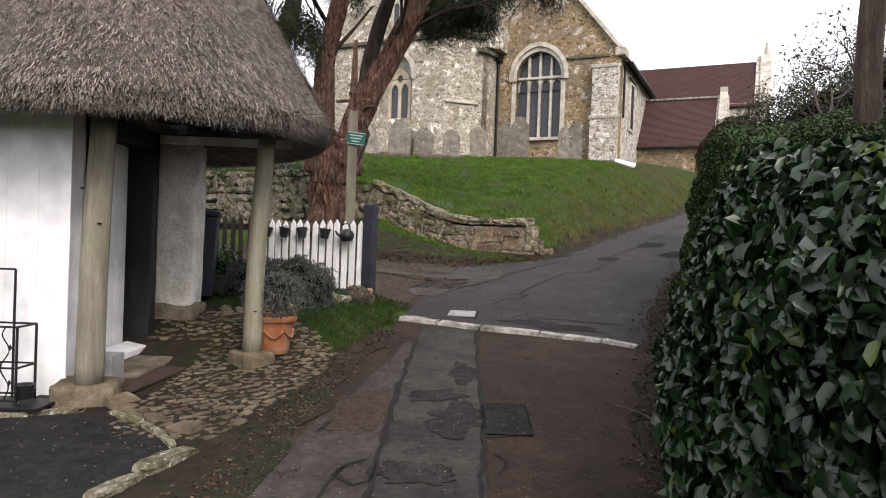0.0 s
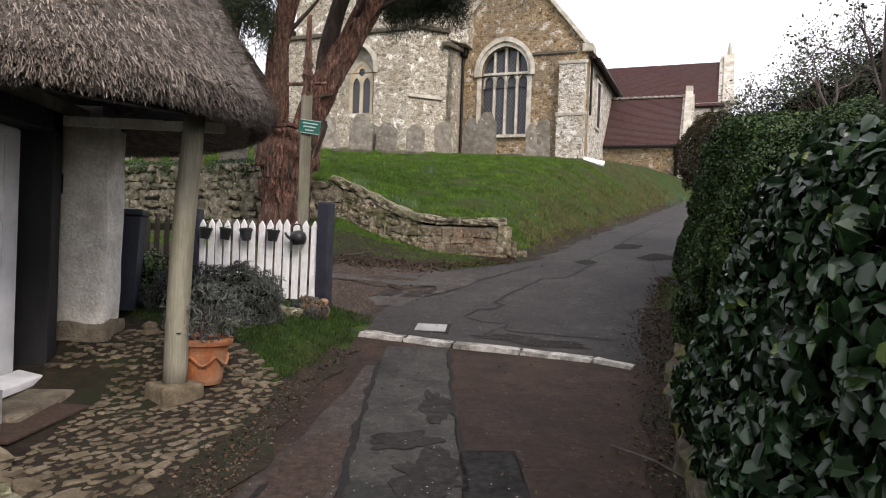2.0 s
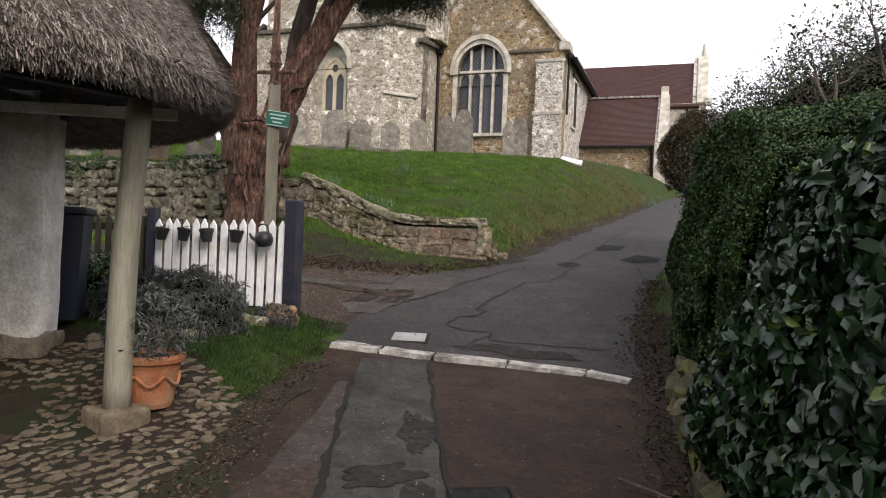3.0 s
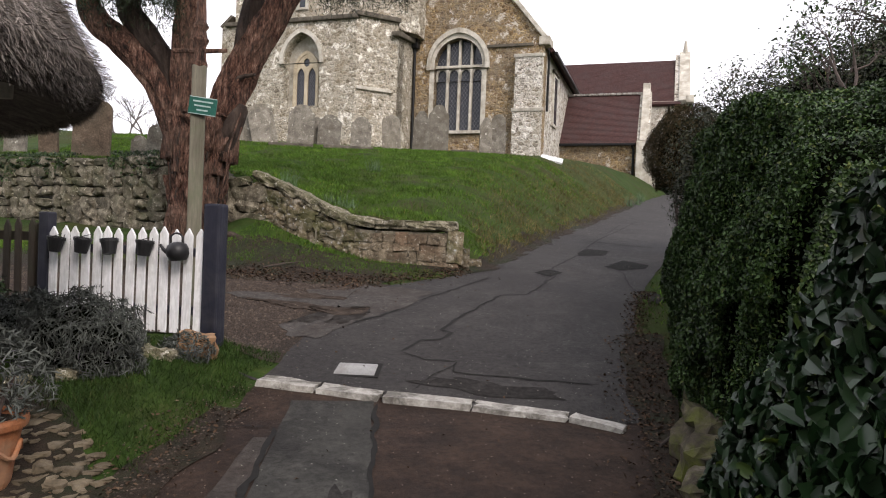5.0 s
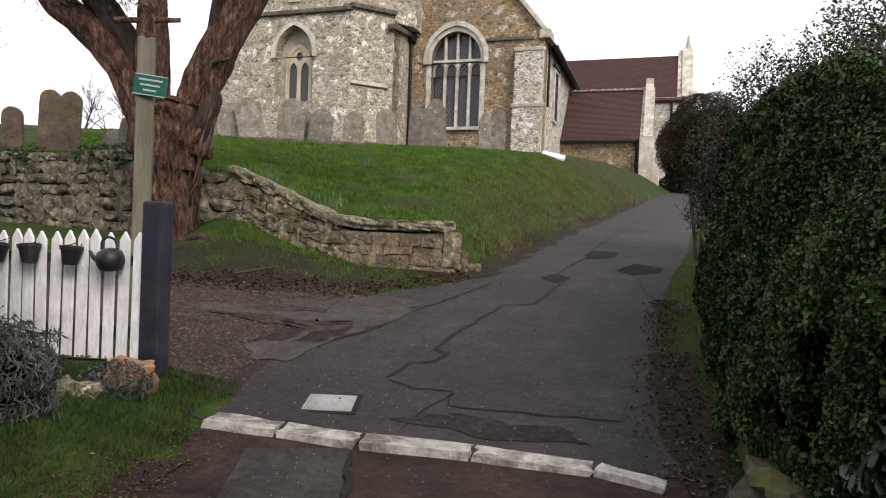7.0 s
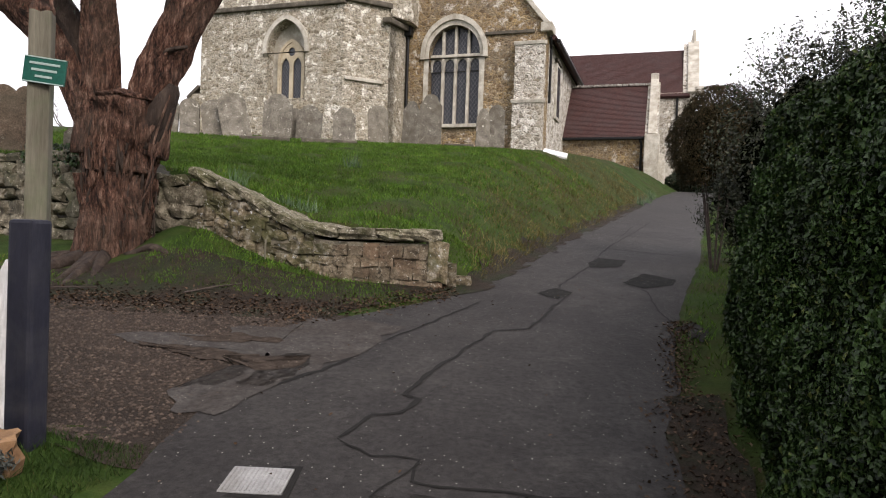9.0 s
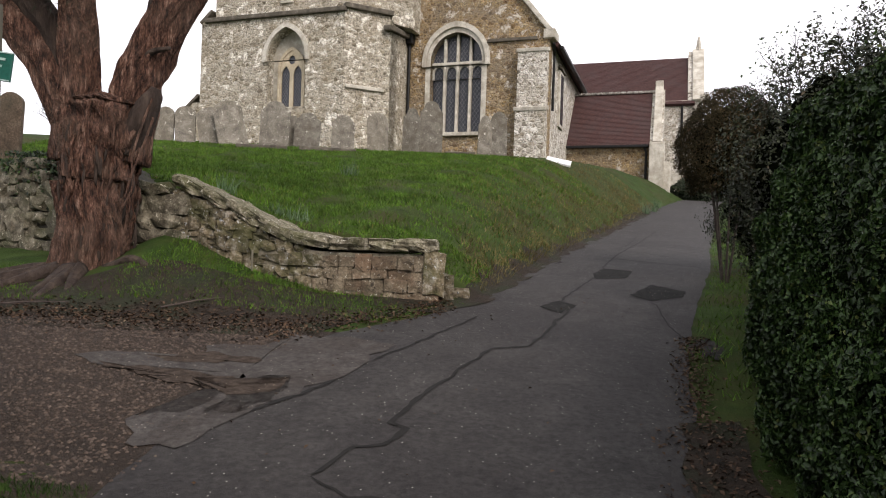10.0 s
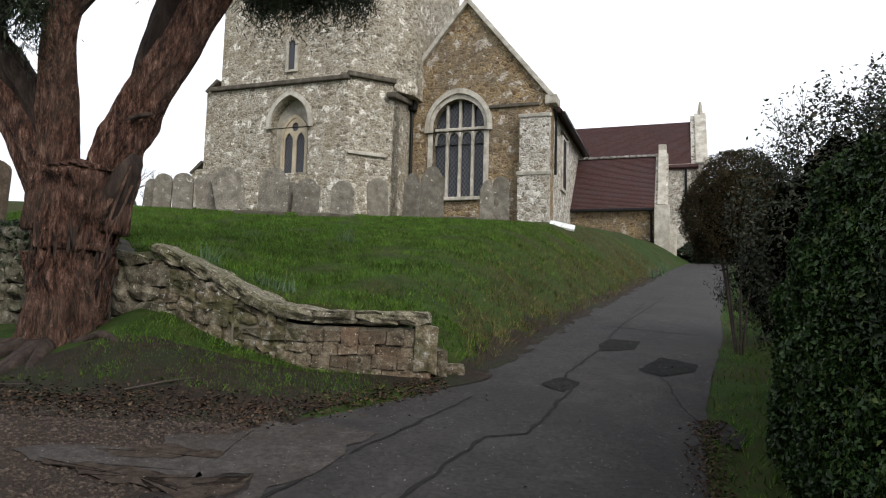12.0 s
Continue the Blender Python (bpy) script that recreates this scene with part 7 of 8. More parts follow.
def twiggy(name, label, origins, levels, length, spread, mat, seed, category="shrub", leafmat=None, leaf_size=0.05, per=20):
    o = Vector(origins[0][0])
    t = thing(name, Matrix.Translation(o), label, category)
    bm, tips = twig_fan(origins, levels, length, spread, random.Random(seed))
    bmesh.ops.transform(bm, matrix=Matrix.Translation(-o), verts=bm.verts)
    tagged(part("branchwork", bm, mat, t), kind="stuff")
    if leafmat:
        rng = np.random.default_rng(seed)
        P = np.array([np.array(q) + rng.normal(0, 0.1, 3) for q, d in tips for _ in range(per)])
        V, k, F = leaves(P, rng.normal(0, 1, P.shape), leaf_size, 0.5, rng)
        tagged(ob_from("foliage", big_mesh(V - np.array(o), k, F, "foliage"), leafmat, t), kind="stuff")
    return t


twiggy("bare_shrub", "twiggy half-bare shrub above the hedge", [((6.6, 13.6, 2.2), (-0.1, 0, 1)), ((7.2, 13.2, 2.2), (0.1, 0, 1)), ((6.9, 14.2, 2.2), (0, 0.1, 1)), ((7.6, 15.2, 2.2), (0, 0.1, 1)), ((8.2, 15.9, 2.4), (0, 0.1, 1))], (4, 0.04), 1.15, 0.55, M_twig, 81, leafmat=M_leaf_small, leaf_size=0.06, per=4)
twiggy("bare_shrub", "twiggy half-bare shrub above the hedge", [((4.9, 8.6, 2.6), (-0.05, 0.2, 1)), ((5.4, 9.6, 2.6), (0, 0.1, 1)), ((5.8, 10.6, 2.6), (0.1, 0, 1)), ((6.2, 11.8, 2.6), (0.1, 0, 1)), ((4.6, 7.6, 2.5), (0.1, 0, 1))], (4, 0.035), 0.85, 0.6, M_twig, 82, leafmat=M_leaf_small, leaf_size=0.05, per=7)
hedge_tree = thing("hedgerow_tree", pose(4.08, 6.6, 0.6), "brown tree trunk rising behind the hedge", "tree")
part("trunk", tube(spline([(0, 0, 0), (0.02, 0, 1.5), (-0.05, 0, 3.0), (0.1, 0, 5.0)], 14), [0.16 - 0.004 * i for i in range(15)], 14, rough=0.12, flute=0.1), M_bark_dark, hedge_tree, smooth=True)

# far bare trees on the skyline, haze put into their paler twig colour
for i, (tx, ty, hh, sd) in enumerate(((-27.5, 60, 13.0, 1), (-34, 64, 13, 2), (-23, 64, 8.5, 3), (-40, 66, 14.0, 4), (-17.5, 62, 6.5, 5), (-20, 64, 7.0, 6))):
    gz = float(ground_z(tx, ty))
    twiggy("bare_tree", "leafless tree beyond the churchyard, greyed by painted haze", [((tx, ty, gz), (0.02, 0, 1))], (6, 0.22), hh * 0.42, 0.5, M_twig_hazed, 90 + sd, "tree")

# ---- headstones and slab ----
def headstone(x, y, w, h, t, lean, turn, top="round", label="lichened grey headstone in the churchyard"):
    w = w * 0.84
    gz = float(ground_z(x, y))
    out = [(-w / 2, -0.2), (w / 2, -0.2), (w / 2, h * 0.78)]
    if top == "round":
        out += [(w / 2 * math.cos(a), h * 0.78 + h * 0.22 * math.sin(a)) for a in np.linspace(0, math.pi, 11)]
    elif top == "double":
        out += [(w / 4 + w / 4 * math.cos(a), h * 0.86 + h * 0.14 * math.sin(a)) for a in np.linspace(0.2, math.pi - 0.3, 7)]
        out += [(-w / 4 + w / 4 * math.cos(a), h * 0.86 + h * 0.14 * math.sin(a)) for a in np.linspace(0.3, math.pi - 0.2, 7)]
    else:
        out += [(w * 0.42, h * 0.82), (w * 0.36, h * 0.86)] + [(w * 0.32 * math.cos(a), h * 0.88 + h * 0.12 * math.sin(a)) for a in np.linspace(0, math.pi, 9)] + [(-w * 0.36, h * 0.86), (-w * 0.42, h * 0.82)]
    out += [(-w / 2, h * 0.78)]
    bm = plate(out, [], -t / 2, t / 2)
    bmesh.ops.remove_doubles(bm, verts=bm.verts, dist=0.0005)
    ob = part("headstone", bm, M_grave_brown if "brown" in label else M_grave)
    ob.matrix_world = pose(x, y, gz, 0, 0, turn) @ pose(0, 0, 0, rs.uniform(-5, 3), lean, 0)
    return tagged(ob, label, "headstone", "churchyard headstones")


for args in ((-3.3, 24.4, 0.85, 1.0, 0.12, -9, 0, "round"), (-2.72, 24.2, 0.9, 1.2, 0.13, -12, 5, "round"), (-1.71, 24.5, 0.95, 1.25, 0.12, 2, -5, "shoulder"), (-1.25, 24.9, 0.4, 0.9, 0.1, 0, 0, "round"),
             (-0.85, 24.6, 0.85, 1.0, 0.12, 3, 0, "shoulder"), (0.16, 24.5, 0.75, 0.98, 0.12, 1, 5, "shoulder"), (1.15, 24.8, 0.7, 1.1, 0.12, -3, 0, "round"), (2.1, 25.3, 0.6, 1.3, 0.12, 2, -5, "shoulder"),
             (2.72, 25.5, 0.8, 1.55, 0.13, 0, 0, "shoulder"), (4.45, 26.2, 0.5, 1.25, 0.12, 1, 0, "shoulder"), (4.95, 26.4, 0.6, 1.4, 0.12, -1, 0, "round"), (-4.62, 24.5, 0.55, 0.95, 0.11, 2, 0, "round"), (-4.05, 24.4, 0.62, 1.0, 0.11, -2, 0, "round"),
             (-5.0, 24.8, 0.5, 0.8, 0.11, 4, 0, "round")):
    headstone(*args)
for args in ((-5.08, 17.0, 0.82, 1.14, 0.13, 1, 6, "double", "tall brown double-topped headstone above the wall"), (-5.98, 17.3, 0.42, 0.8, 0.1, -2, 0, "round", "narrow brown headstone above the wall"), (-5.5, 17.5, 0.22, 0.5, 0.08, 0, 0, "round", "small pale headstone above the wall"),
             (-3.9, 16.9, 0.34, 0.72, 0.1, 8, 0, "round", "leaning pale headstone above the wall"), (-4.35, 17.6, 0.4, 0.5, 0.1, 0, 0, "shoulder", "low pale headstone above the wall"), (-3.3, 16.8, 0.5, 0.75, 0.1, -5, 0, "round", "pale headstone beside the yew"), (-6.9, 17.9, 0.5, 0.9, 0.1, 0, 0, "round", "grey headstone above the wall")):
    headstone(*args)
sz = float(ground_z(6.95, 26.6))
slab = tagged(part("white_slab", boxed((0, 0, 0), (0.8, 0.55, 0.07), None, 0.01), M_marble), "white stone ledger slab lying on the bank", "stone slab")
slab.matrix_world = pose(6.95, 26.6, sz + 0.05, 22, 12, -15)
for x, y, w in ((-1.9, 23.6, 1.3), (-0.2, 23.7, 1.5), (3.6, 25.4, 0.9)):
    e = tagged(part("grave_kerb", boxed((0, 0, 0), (w, 0.22, 0.14), None, 0.03), M_dark_string), "dark mossy grave kerb in the turf", "grave kerb")
    e.matrix_world = pose(x, y, float(ground_z(x, y)) + 0.02, 0, 0, rs.uniform(-8, 8))

# ---- porch things ----
potx, poty = -1.53, 6.26
pz = float(ground_z(potx, poty))
tpot = thing("terracotta_pot", pose(potx, poty, pz) @ Matrix.Scale(1.08, 4), "large moulded terracotta pot beside the porch post", "plant pot")
part("pot", lathe([(0.10, 0.0), (0.125, 0.0), (0.135, 0.03), (0.15, 0.14), (0.168, 0.24), (0.172, 0.25), (0.178, 0.27), (0.195, 0.275), (0.2, 0.30), (0.195, 0.32), (0.175, 0.32), (0.165, 0.29), (0.03, 0.285)], 28), M_terracotta, tpot, smooth=False)
for k in range(6):
    a = k * math.pi / 3 + 0.3
    part("garland", tube(spline([(0.165 * math.cos(a), 0.165 * math.sin(a), 0.2), (0.168 * math.cos(a + 0.5), 0.168 * math.sin(a + 0.5), 0.14), (0.165 * math.cos(a + 1.0), 0.165 * math.sin(a + 1.0), 0.2)], 8), [0.011] * 9, 6, rough=0.3), M_terracotta, tpot)
part("soil", lathe([(0.005, 0.28), (0.165, 0.285), (0.16, 0.292), (0.01, 0.30)], 20), M_bank, tpot)
bush("potted_plant", "dry grey shrub growing in the terracotta pot", (potx, poty, pz + 0.52), (0.3, 0.28, 0.26), 1800, 0.06, 0.16, M_lavender, 77, category="potted plant", core=False, stems=7)
zinc = thing("zinc_planter", pose(-2.6, 5.32, float(ground_z(-2.6, 5.32)) + 0.02), "grey zinc planter beside the door", "planter")
part("planter", prism([(-0.1, -0.1), (0.1, -0.1), (0.1, 0.1), (-0.1, 0.1)], 0.0, 0.24), M_cover, zinc)
mat_ob = tagged(part("door_mat", boxed((0, 0, 0), (0.42, 0.72, 0.02), None, 0.006), surface("brown_coir", [(0.3, (0.035, 0.022, 0.016)), (0.7, (0.08, 0.05, 0.036))], 30, 140, 0.95, 0.6)), "dark brown coir mat before the door", "door mat")
mat_ob.matrix_world = pose(-2.42, 5.5, float(ground_z(-2.42, 5.5)) + 0.03, 4, 0, -12)
step_ob = tagged(part("door_step", boxed((0, 0, 0), (0.5, 1.1, 0.14), None, 0.03), M_render_dirt), "worn stone step at the cottage door", "door step")
step_ob.matrix_world = pose(-2.62, 6.0, float(ground_z(-2.62, 6.0)) - 0.03, 3, 0, -4)
lan = thing("wall_lantern", pose(-2.82, 6.64, 2.05), "small black wall lantern beside the door", "lantern")
part("backplate", boxed((0, 0.03, 0.02), (0.06, 0.02, 0.16), None, 0.005), M_iron, lan)
part("cage", lathe([(0.02, -0.08), (0.045, -0.06), (0.06, 0.08), (0.065, 0.09), (0.02, 0.14), (0.008, 0.16)], 6, at=(0, -0.06, 0)), M_iron, lan)
bn = thing("wheelie_bin", pose(-2.78, 7.65, float(ground_z(-2.78, 7.65)), 0, 0, 15), "dark blue wheeled refuse bin behind the pillar", "bin")
bb = bmesh.new()
lo = [bb.verts.new(v) for v in ((-0.2, -0.24, 0.06), (0.2, -0.24, 0.06), (0.2, 0.24, 0.06), (-0.2, 0.24, 0.06))]
hi = [bb.verts.new(v) for v in ((-0.25, -0.3, 0.92), (0.25, -0.3, 0.92), (0.25, 0.3, 0.92), (-0.25, 0.3, 0.92))]
bb.faces.new(lo[::-1])
bb.faces.new(hi)
for i in range(4):
    bb.faces.new((lo[i], lo[(i + 1) % 4], hi[(i + 1) % 4], hi[i]))
part("body", bb, M_bin, bn)
part("lid", boxed((0, 0, 0.96), (0.54, 0.66, 0.06), None, 0.02), M_bin, bn)
part("handle", tube([(-0.2, 0.37, 0.93), (0.2, 0.37, 0.93)], [0.015] * 2), M_bin, bn)
for s in (-0.2, 0.2):
    part("wheel", lathe([(0.02, -0.025), (0.09, -0.025), (0.095, 0.0), (0.09, 0.025), (0.02, 0.025)], 16), M_black_plastic, bn).matrix_basis = Matrix.Translation((s, 0.26, 0.095)) @ Matrix.Rotation(math.pi / 2, 4, "Y")
# wrought iron plant stand at the end wall
rk = thing("iron_plant_stand", pose(-3.02, 4.72, 0.48), "black wrought iron plant stand with scrollwork", "plant stand")
for x in (-0.62, 0.0, 0.16):
    for y in (-0.1, 0.12):
        hh = 0.88 if x == 0.0 else 0.5
        part("upright", tube([(x, y, -0.05), (x, y, hh)], [0.009] * 2, 6), M_iron, rk)
for z in (0.0, 0.22, 0.5):
    for y in (-0.1, 0.12):
        part("bar", tube([(-0.62, y, z), (0.16, y, z)], [0.008] * 2, 6), M_iron, rk)
    part("bar", tube([(0.16, -0.1, z), (0.16, 0.12, z)], [0.008] * 2, 6), M_iron, rk)
for y in (-0.1, 0.12):
    part("bar", tube([(-0.62, y, 0.88), (0.0, y, 0.88)], [0.008] * 2, 6), M_iron, rk)
for x in (0.08, -0.1, -0.3, -0.5):
    part("scroll", tube(spline([(x, -0.1, 0.0), (x + 0.03, -0.1, 0.1), (x - 0.03, -0.1, 0.22), (x + 0.03, -0.1, 0.34), (x - 0.02, -0.1, 0.44), (x, -0.1, 0.5)], 18), [0.005] * 19, 5), M_iron, rk)
    for dz, dx in ((0.12, 0.035), (0.24, -0.035), (0.36, 0.035)):
        part("iron_leaf", lathe([(0.002, -0.02), (0.014, 0.0), (0.002, 0.022)], 6, at=(x + dx, -0.1, dz)), M_iron, rk)
part("foot_tray", boxed((0.1, -0.02, -0.04), (0.5, 0.3, 0.02), None, 0.004), M_iron, rk)
tpz = thing("small_dark_pot", pose(-2.86, 4.72, 0.475), "small dark flower pot at the plant stand", "plant pot")
part("pot", lathe([(0.04, 0.0), (0.05, 0.0), (0.07, 0.1), (0.062, 0.1), (0.03, 0.08)], 12), M_black_plastic, tpz)

# ---- loose stones ----
def stray(x, y, sx_, sy_, sz_, rocks, label, category, sink=0.25, turn=0.0, group=""):
    ob = new("stone", rocks[rs.randrange(len(rocks))])
    ob.matrix_world = pose(x, y, float(ground_z(x, y)) + sz_ * (0.5 - sink), rs.uniform(-8, 8), rs.uniform(-8, 8), turn) @ Matrix.Diagonal((sx_, sy_, sz_, 1))
    return tagged(ob, label, category, group)


R_orange = rock_set(surface("orange_sandstone", [(0.3, (0.16, 0.085, 0.04)), (0.7, (0.36, 0.22, 0.12))], 9, 50, 0.9, 0.5), 3, 0.22, 0.6, 2)
stray(-0.98, 8.22, 0.28, 0.2, 0.19, R_orange, "rough orange sandstone block by the gatepost", "stone", 0.3, 20)
for x, y, a in ((-1.3, 7.95, 0.2), (-1.12, 8.0, 0.17), (-1.62, 7.5, 0.16), (-1.85, 7.35, 0.14)):
    stray(x, y, a, a * 0.8, a * 0.55, R_cop, "pale rough stone edging the flower bed", "stone", 0.3, rs.uniform(0, 180), "flower bed edging")
R_moss = rock_set(surface("mossy_stone", [(0.3, (0.03, 0.025, 0.017)), (0.55, (0.075, 0.062, 0.043)), (0.8, (0.19, 0.165, 0.12))], 12, 45, 0.95, 0.8, (0.075, 0.085, 0.012), 3.2, 0.9), 6, 0.34, 0.55, 3)
for x, y, a, b, c in ((2.66, 7.05, 0.36, 0.32, 0.48), (2.4, 6.7, 0.3, 0.3, 0.34), (2.27, 6.35, 0.28, 0.32, 0.3), (2.1, 5.95, 0.3, 0.36, 0.3), (1.95, 5.55, 0.26, 0.36, 0.28), (1.8, 5.15, 0.26, 0.34, 0.26), (1.68, 4.78, 0.24, 0.34, 0.24), (1.56, 4.4, 0.24, 0.34, 0.22), (1.48, 4.05, 0.22, 0.3, 0.2)):
    stray(x, y, a, b, c, R_moss, "mossy lichened edging stone at the hedge foot", "edging stone", 0.18, rs.uniform(-25, 25), "hedge foot stones")
edge_st = thing("forecourt_edging", pose(-1.7, 4.1, 0.3), "pale stone edging round the dark forecourt", "edging", kind="structure")
for (ax, ay), (bx, by), w, hgt in (((-2.25, 4.72), (-1.95, 4.52), 0.045, 0.05), ((-1.95, 4.52), (-1.72, 4.3), 0.045, 0.05), ((-1.72, 4.3), (-1.6, 4.14), 0.045, 0.05), ((-1.48, 4.08), (-1.62, 3.74), 0.12, 0.1), ((-1.62, 3.7), (-1.72, 3.4), 0.09, 0.08), ((-2.45, 4.73), (-2.75, 4.6), 0.05, 0.06), ((-2.75, 4.6), (-3.2, 4.5), 0.05, 0.06)):
    d = Vector((bx - ax, by - ay))
    cx, cy = (ax + bx) / 2, (ay + by) / 2
    piece("edging_stone", R_cop[rs.randrange(6)], Matrix.Translation((cx + 1.7, cy - 4.1, float(ground_z(cx, cy)) - 0.3 + 0.02)) @ Matrix.Rotation(math.atan2(d.y, d.x), 4, "Z") @ Matrix.Diagonal((d.length * 1.02, w, hgt, 1)), edge_st)

# grass, daffodil tufts, pebbles, dead leaves
def blades(X, Y, h, w, rng, lean=0.5, up=0.0):
    n = len(X)
    Z = ground_z(X, Y) + up - 0.01
    a = rng.uniform(0, 2 * np.pi, n)
    s = np.stack([np.cos(a), np.sin(a), np.zeros(n)], -1)
    hh = (h * rng.uniform(0.5, 1.4, n))[:, None]
    ww = (w * rng.uniform(0.7, 1.3, n))[:, None]
    tip = np.stack([X, Y, Z], -1) + np.stack([rng.normal(0, lean, n), rng.normal(0, lean, n), np.ones(n)], -1) * hh
    b = np.stack([X, Y, Z], -1)
    return np.stack([b - s * ww, b + s * ww, tip], 1).reshape(-1, 3)


rg = np.random.default_rng(17)


def on_lane(X, Y, m=0.0):
    return (X > lin(LANE_L, Y) - m) & (X < lin(LANE_R, Y) + m)


def scatter_grass(name, label, x0, x1, y0, y1, n, h, w, keepfn, patch=0.0, mat=None):
    X, Y = rg.uniform(x0, x1, n), rg.uniform(y0, y1, n)
    ok = keepfn(X, Y)
    X, Y = X[ok], Y[ok]
    if patch:
        d = lump(np.stack([X, Y, 0 * X], -1), 0.9, 3)
        ok = d > -patch + rg.uniform(-0.15, 0.15, len(X))
        X, Y = X[ok], Y[ok]
    hs = h * (1 + 0.5 * lump(np.stack([X, Y, 0 * X], -1), 1.7, 8))
    V = blades(X, Y, hs, w, rg)
    return tagged(ob_from(name, big_mesh(V, 3, [(0, 1, 2)], name), mat or M_grass), label, "grass", kind="stuff")


scatter_grass("verge_grass", "short green grass of the cottage verge", -2.6, -0.3, 6.3, 9.1, 52000, 0.045, 0.0035, lambda X, Y: (X < lin(LANE_L, Y) - 0.06 + 0.06 * np.sin(Y * 9)) & (Y > 6.55 + 0.75 * np.clip(-(X + 1.0), 0, 1)) & (Y < 8.75 + 0.35 * (X + 0.4)), 0.0, M_grass_dimmed)
scatter_grass("mound_grass", "rough green churchyard turf", -7, 9.5, 13.2, 25.5, 300000, 0.06, 0.0075, lambda X, Y: (Y > lin(WALL_Y, X) + 0.4) & (X < lin(LANE_L, Y) - 0.25) & ((rg.uniform(0, 1, len(X)) < np.clip((lin(LANE_L, Y) - X - 0.4) / 2.6, 0.1, 1)) | (Y < 14.5)), 1.2)
scatter_grass("bank_grass", "thin grass and ivy on the bank below the wall", -6, 2.0, 11.6, 13.9, 24000, 0.05, 0.006, lambda X, Y: (Y < lin(WALL_Y, X) - 0.05) & (Y > 12.0 - 0.12 * X) & (X < lin(LANE_L, Y) - 0.1) & ~((X + 2.24) ** 2 + (Y - 13.7) ** 2 < 0.75), 0.3)
scatter_grass("lane_verge_grass", "grass verge between lane and hedge", 2.4, 14, 8.5, 24, 40000, 0.07, 0.006, lambda X, Y: (Y > 9.4) & (X > lin(LANE_R, Y) + 0.05 + 0.35 * np.clip(10.5 - Y, 0, 1)) & (X < lin(LANE_R, Y) + 1.1), 0.6)
scatter_grass("bank_dry_grass", "dry yellowed grass on the lane bank", 2.2, 12.5, 13.4, 30, 130000, 0.085, 0.007, lambda X, Y: (X < lin(LANE_L, Y) - 0.12) & (X > lin(LANE_L, Y) - 0.3 - np.abs(rg.normal(0, 1.3, len(X))) * np.clip((Y - 13) / 6, 0.3, 1.3)) & (Y > lin(WALL_Y, X) + 0.5), 0.45, leafy("dry_grass", (0.05, 0.045, 0.015), (0.135, 0.11, 0.04), (0.22, 0.16, 0.08), 0.7, 0.5, 0.2, 1.6))
for x, y, h in ((-0.99, 14.7, 0.24), (0.0, 14.3, 0.2), (-0.25, 14.4, 0.16), (0.5, 19.2, 0.3), (10.2, 27.3, 0.35), (10.9, 28.3, 0.35), (11.6, 29.6, 0.35)):
    n = 46
    X, Y = x + rg.normal(0, 0.07, n), y + rg.normal(0, 0.05, n)
    tagged(ob_from("daffodil_tuft", big_mesh(blades(X, Y, h, 0.009, rg, 0.3), 3, [(0, 1, 2)], "daffodil_tuft"), leafy("daffodil_leaf", (0.05, 0.09, 0.04), (0.09, 0.15, 0.075), None, 0.5)), "tuft of young daffodil leaves in the turf", "plant")


def chips(name, label, X, Y, size, mat, category, flat=0.5, up=0.0):
    n = len(X)
    Z = ground_z(X, Y) + up
    s = (size * rg.uniform(0.5, 1.4, n))[:, None]
    a = rg.uniform(0, 6.28, n)
    c = np.stack([X, Y, Z], -1)
    vs = []
    for k in range(4):
        ang = a + k * np.pi / 2
        r = s * rg.uniform(0.7, 1.2, n)[:, None]
        vs.append(c + np.stack([np.cos(ang), np.sin(ang), 0 * ang], -1) * r)
    vs.append(c + np.stack([0 * a, 0 * a, 1 + 0 * a], -1) * s * flat)
    return tagged(ob_from(name, big_mesh(np.stack(vs, 1).reshape(-1, 3), 5, [(0, 1, 4), (1, 2, 4), (2, 3, 4), (3, 0, 4)], name), mat), label, category, kind="stuff")


M_pebble = surface("mixed_pebbles", [(0.3, (0.0357, 0.0245, 0.0173)), (0.55, (0.0766, 0.0551, 0.0408)), (0.8, (0.1429, 0.1148, 0.0919))], 30, 90, 0.9, 0.0, island=0.5)
n = 26000
X, Y = rg.uniform(-5, 0.6, n), rg.uniform(8.6, 11.6, n)
ok = (X < lin([(8.6, -0.5), (9.0, -0.4), (9.6, -0.3), (10.2, -0.15), (10.6, -0.2), (11.2, 0.2), (11.6, 0.35)], Y) + rg.normal(0, 0.14, n)) & (Y > 8.75 + 0.35 * (X + 0.4) * (X < -0.4))
chips("gravel_stones", "loose brown pea gravel", X[ok], Y[ok], 0.0125, M_pebble, "gravel", 0.8, 0.008)
n = 2600
Y = rg.uniform(2.6, 12, n)
X = lin(LANE_L, Y) + rg.normal(-0.02, 0.13, n)
ok = Y < 8
chips("grit", "grit and small stones along the lane edge", X[ok], Y[ok], 0.008, M_pebble, "grit", 0.7, 0.014)


def litter(name, label, X, Y, size):
    P = np.stack([X, Y, ground_z(X, Y) + 0.022], -1)
    N = np.tile(np.array([[0, 0, 1.0]]), (len(X), 1))
    V, k, F = leaves(P, N, size, 0.55, rg, 0.35, 0.2)
    return tagged(ob_from(name, big_mesh(V, k, F, name), M_litter), label, "dead leaves", kind="stuff")


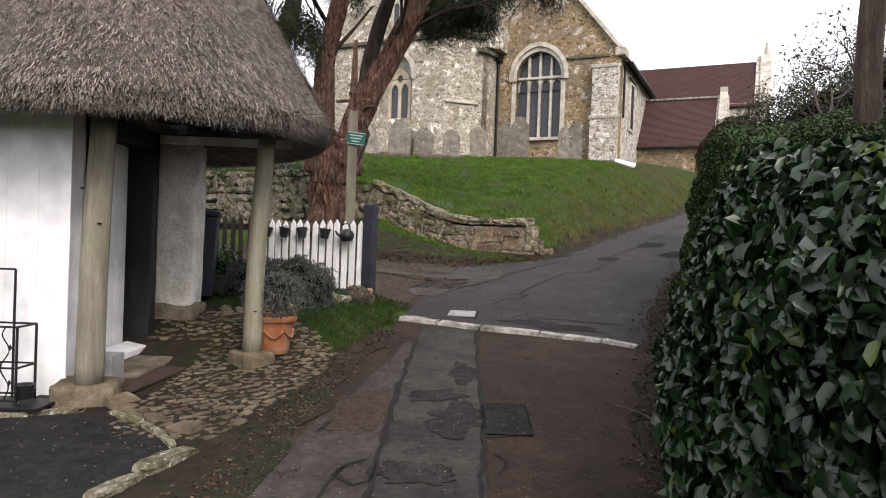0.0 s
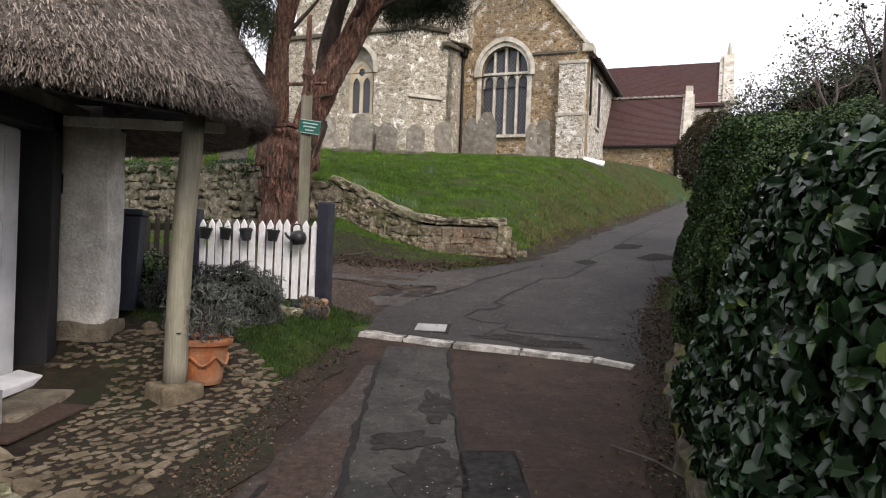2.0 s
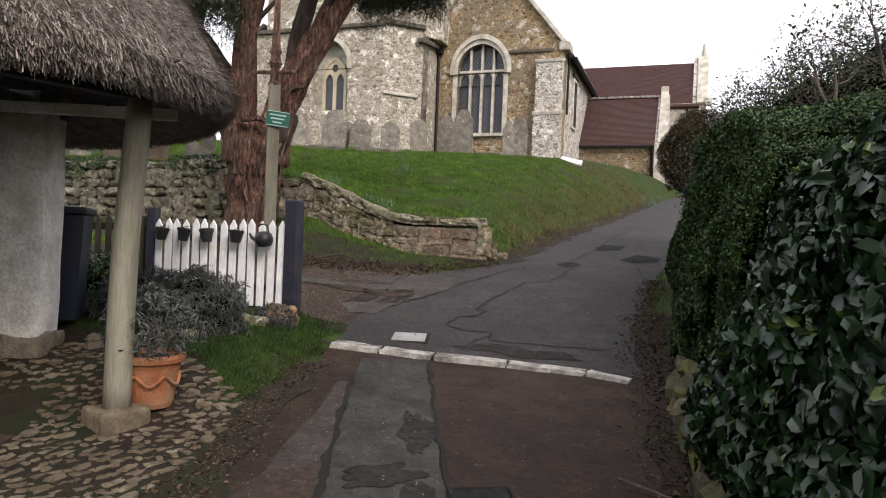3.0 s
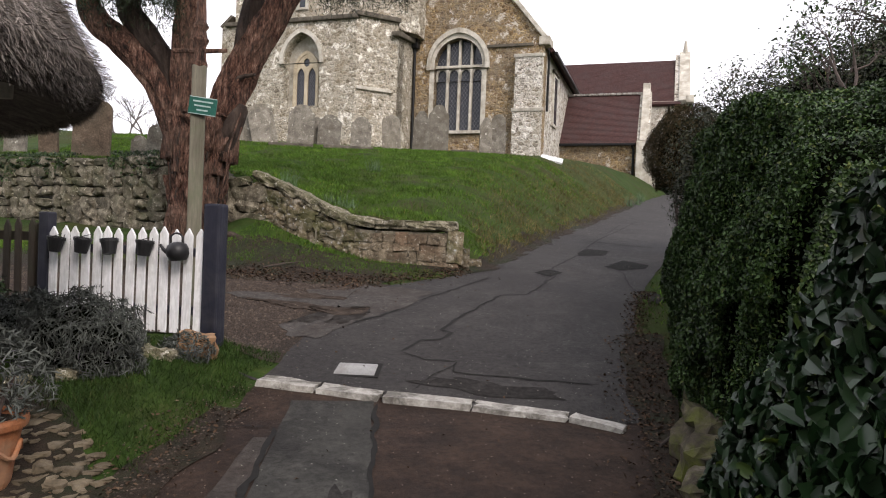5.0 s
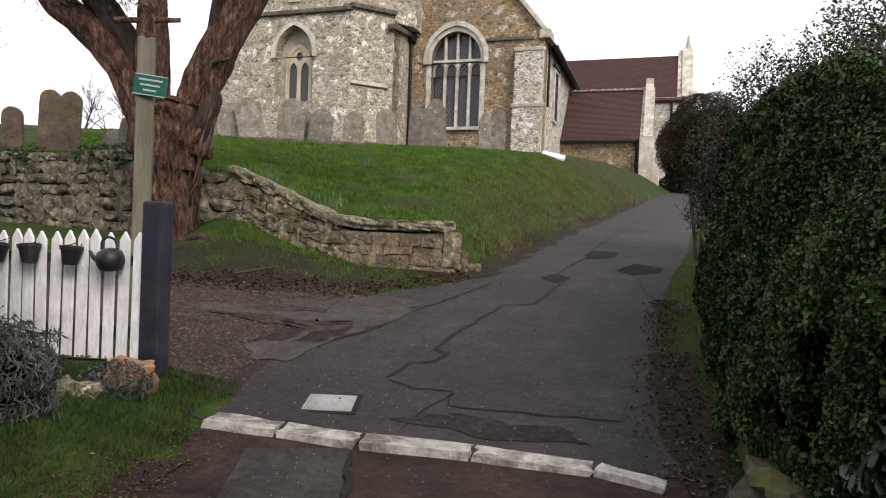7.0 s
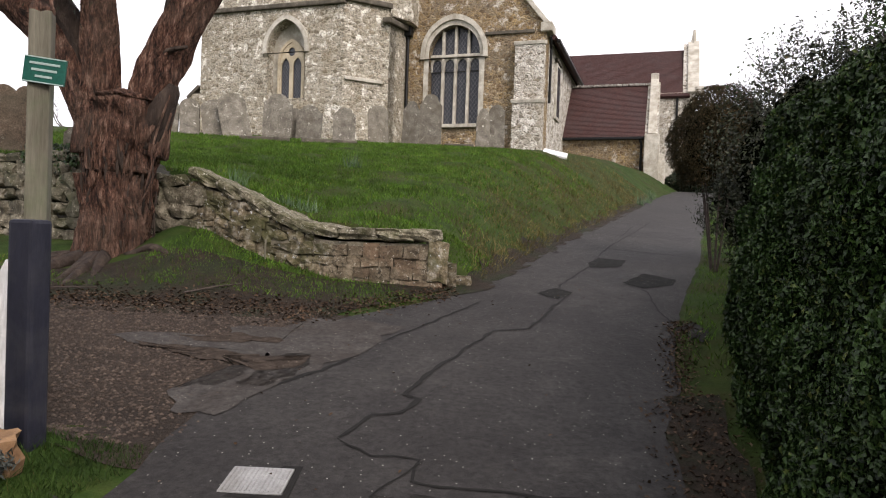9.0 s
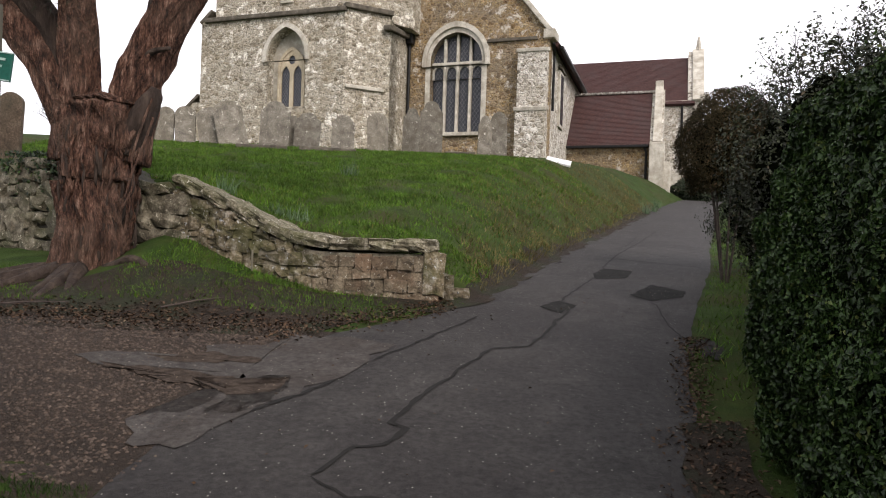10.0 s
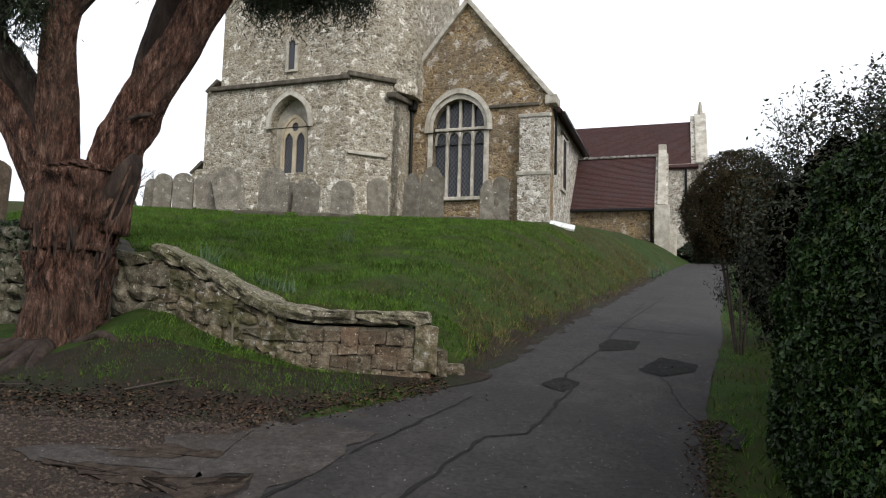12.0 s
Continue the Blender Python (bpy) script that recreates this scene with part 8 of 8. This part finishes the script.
n = 3400
Y = rg.uniform(2.5, 11.5, n)
X = lin(LANE_R, Y) + rg.normal(0.08, 0.17, n) * np.where(Y > 9.5, 0.5, 1)
litter("leaf_litter", "brown dead leaves at the hedge foot", X, Y, 0.035)
n = 2600
Xb = rg.uniform(-3, 1.9, n)
Yb = lin([(-3, 11.7), (0.3, 11.45), (1.2, 12.1), (1.9, 12.8)], Xb) + rg.normal(0.12, 0.22, n)
litter("leaf_litter", "brown dead leaves below the wall", Xb, Yb, 0.04)
n = 900
Yc = rg.uniform(2.5, 7.6, n)
litter("leaf_litter", "brown dead leaves along the lane edge", lin(LANE_L, Yc) + rg.normal(-0.05, 0.14, n), Yc, 0.03)
n = 160
Yd = rg.uniform(3, 14, n)
litter("scattered_leaves", "single dead leaves on the lane", lin(LANE_L, Yd) + rg.uniform(0.1, 2.4, n), Yd, 0.028)
# fallen twigs
for (ax, ay), (bx, by) in (((1.3, 5.3), (1.62, 4.75)), ((2.2, 6.9), (2.45, 7.2)), ((-1.9, 6.9), (-1.6, 7.05)), ((-2.6, 11.9), (-1.9, 12.1)), ((-1.0, 11.9), (-0.5, 12.25))):
    zb = float(ground_z(ax, ay)) + 0.03
    tw = tube([(ax, ay, zb), ((ax + bx) / 2 + 0.03, (ay + by) / 2, (zb + float(ground_z(bx, by)) + 0.03) / 2 + 0.015), (bx, by, float(ground_z(bx, by)) + 0.03)], [0.01, 0.008, 0.005], 6)
    tagged(part("fallen_twig", tw, M_twig), "pale fallen twig on the ground", "twig")

# ---- porch cobbles, last ----
floor_root = thing("porch_cobbles", pose(-1.8, 5.6, 0.45), "uneven floor of small pale cobbles under the porch", "cobbled floor", kind="structure")
rc2 = random.Random(15)
placed = []
for _ in range(9000):
    x, y = rc2.uniform(-2.7, -1.0), rc2.uniform(4.3, 7.1)
    if x > float(lin([(4.3, -1.45), (5.2, -1.15), (6.0, -1.02), (6.5, -1.0), (6.75, -1.25), (7.1, -1.9)], y)) or x + 0.35 * (y - 4.3) < -2.35 or (x < -2.15 and y < 6.4) or math.dist((x, y), (-1.66, 6.05)) < 0.2 or math.dist((x, y), (potx, poty)) < 0.15:
        continue
    w = rc2.uniform(0.035, 0.085)
    if any(math.dist((x, y), q[:2]) < (w + q[2]) * 0.56 for q in placed):
        continue
    placed.append((x, y, w))
    if len(placed) >= 620:
        break
placed.sort(key=lambda q: -q[2])
small = placed[300:]
vv, ff = [], []
for x, y, w in small:
    m = Matrix.Translation((x, y, float(ground_z(x, y)) + 0.016)) @ Matrix.Rotation(rc2.uniform(0, 3.1), 4, "Z") @ Matrix.Diagonal((w * 1.3, w * 0.8, w * 0.45, 1))
    src = R_cob[rc2.randrange(8)]
    k0 = len(vv)
    vv += [tuple(m @ v.co) for v in src.vertices]
    ff += [tuple(k0 + i for i in p.vertices) for p in src.polygons]
tagged(ob_from("small_cobbles", mesh_from(vv, ff, "small_cobbles"), M_cobble), "small cobbles filling the porch floor", "cobbles", kind="stuff")
for x, y, w in placed[:300]:
    piece("cobble", R_cob[rc2.randrange(8)], Matrix.Translation((x + 1.8, y - 5.6, float(ground_z(x, y)) - 0.45 + 0.006)) @ Matrix.Rotation(rc2.uniform(0.6, 1.4), 4, "Z") @ Matrix.Rotation(rc2.uniform(-0.15, 0.15), 4, "X") @ Matrix.Diagonal((w * 1.5, w * 0.85, w * 0.42, 1)), floor_root)
for x, y, a in ((-1.62, 4.42, 0.2), (-1.35, 4.62, 0.11), (-2.05, 4.72, 0.13), (-1.92, 4.62, 0.12), (-2.25, 4.86, 0.22), (-1.2, 6.32, 0.1), (-1.16, 6.45, 0.09), (-1.3, 6.42, 0.1), (-2.2, 7.05, 0.16), (-2.1, 7.2, 0.14), (-1.95, 7.15, 0.15), (-2.28, 7.25, 0.13)):
    stray(x, y, a, a * 0.8, a * 0.45, R_cob, "loose pale rubble stone at the porch edge", "stone", 0.2, rs.uniform(0, 180), "porch rubble")
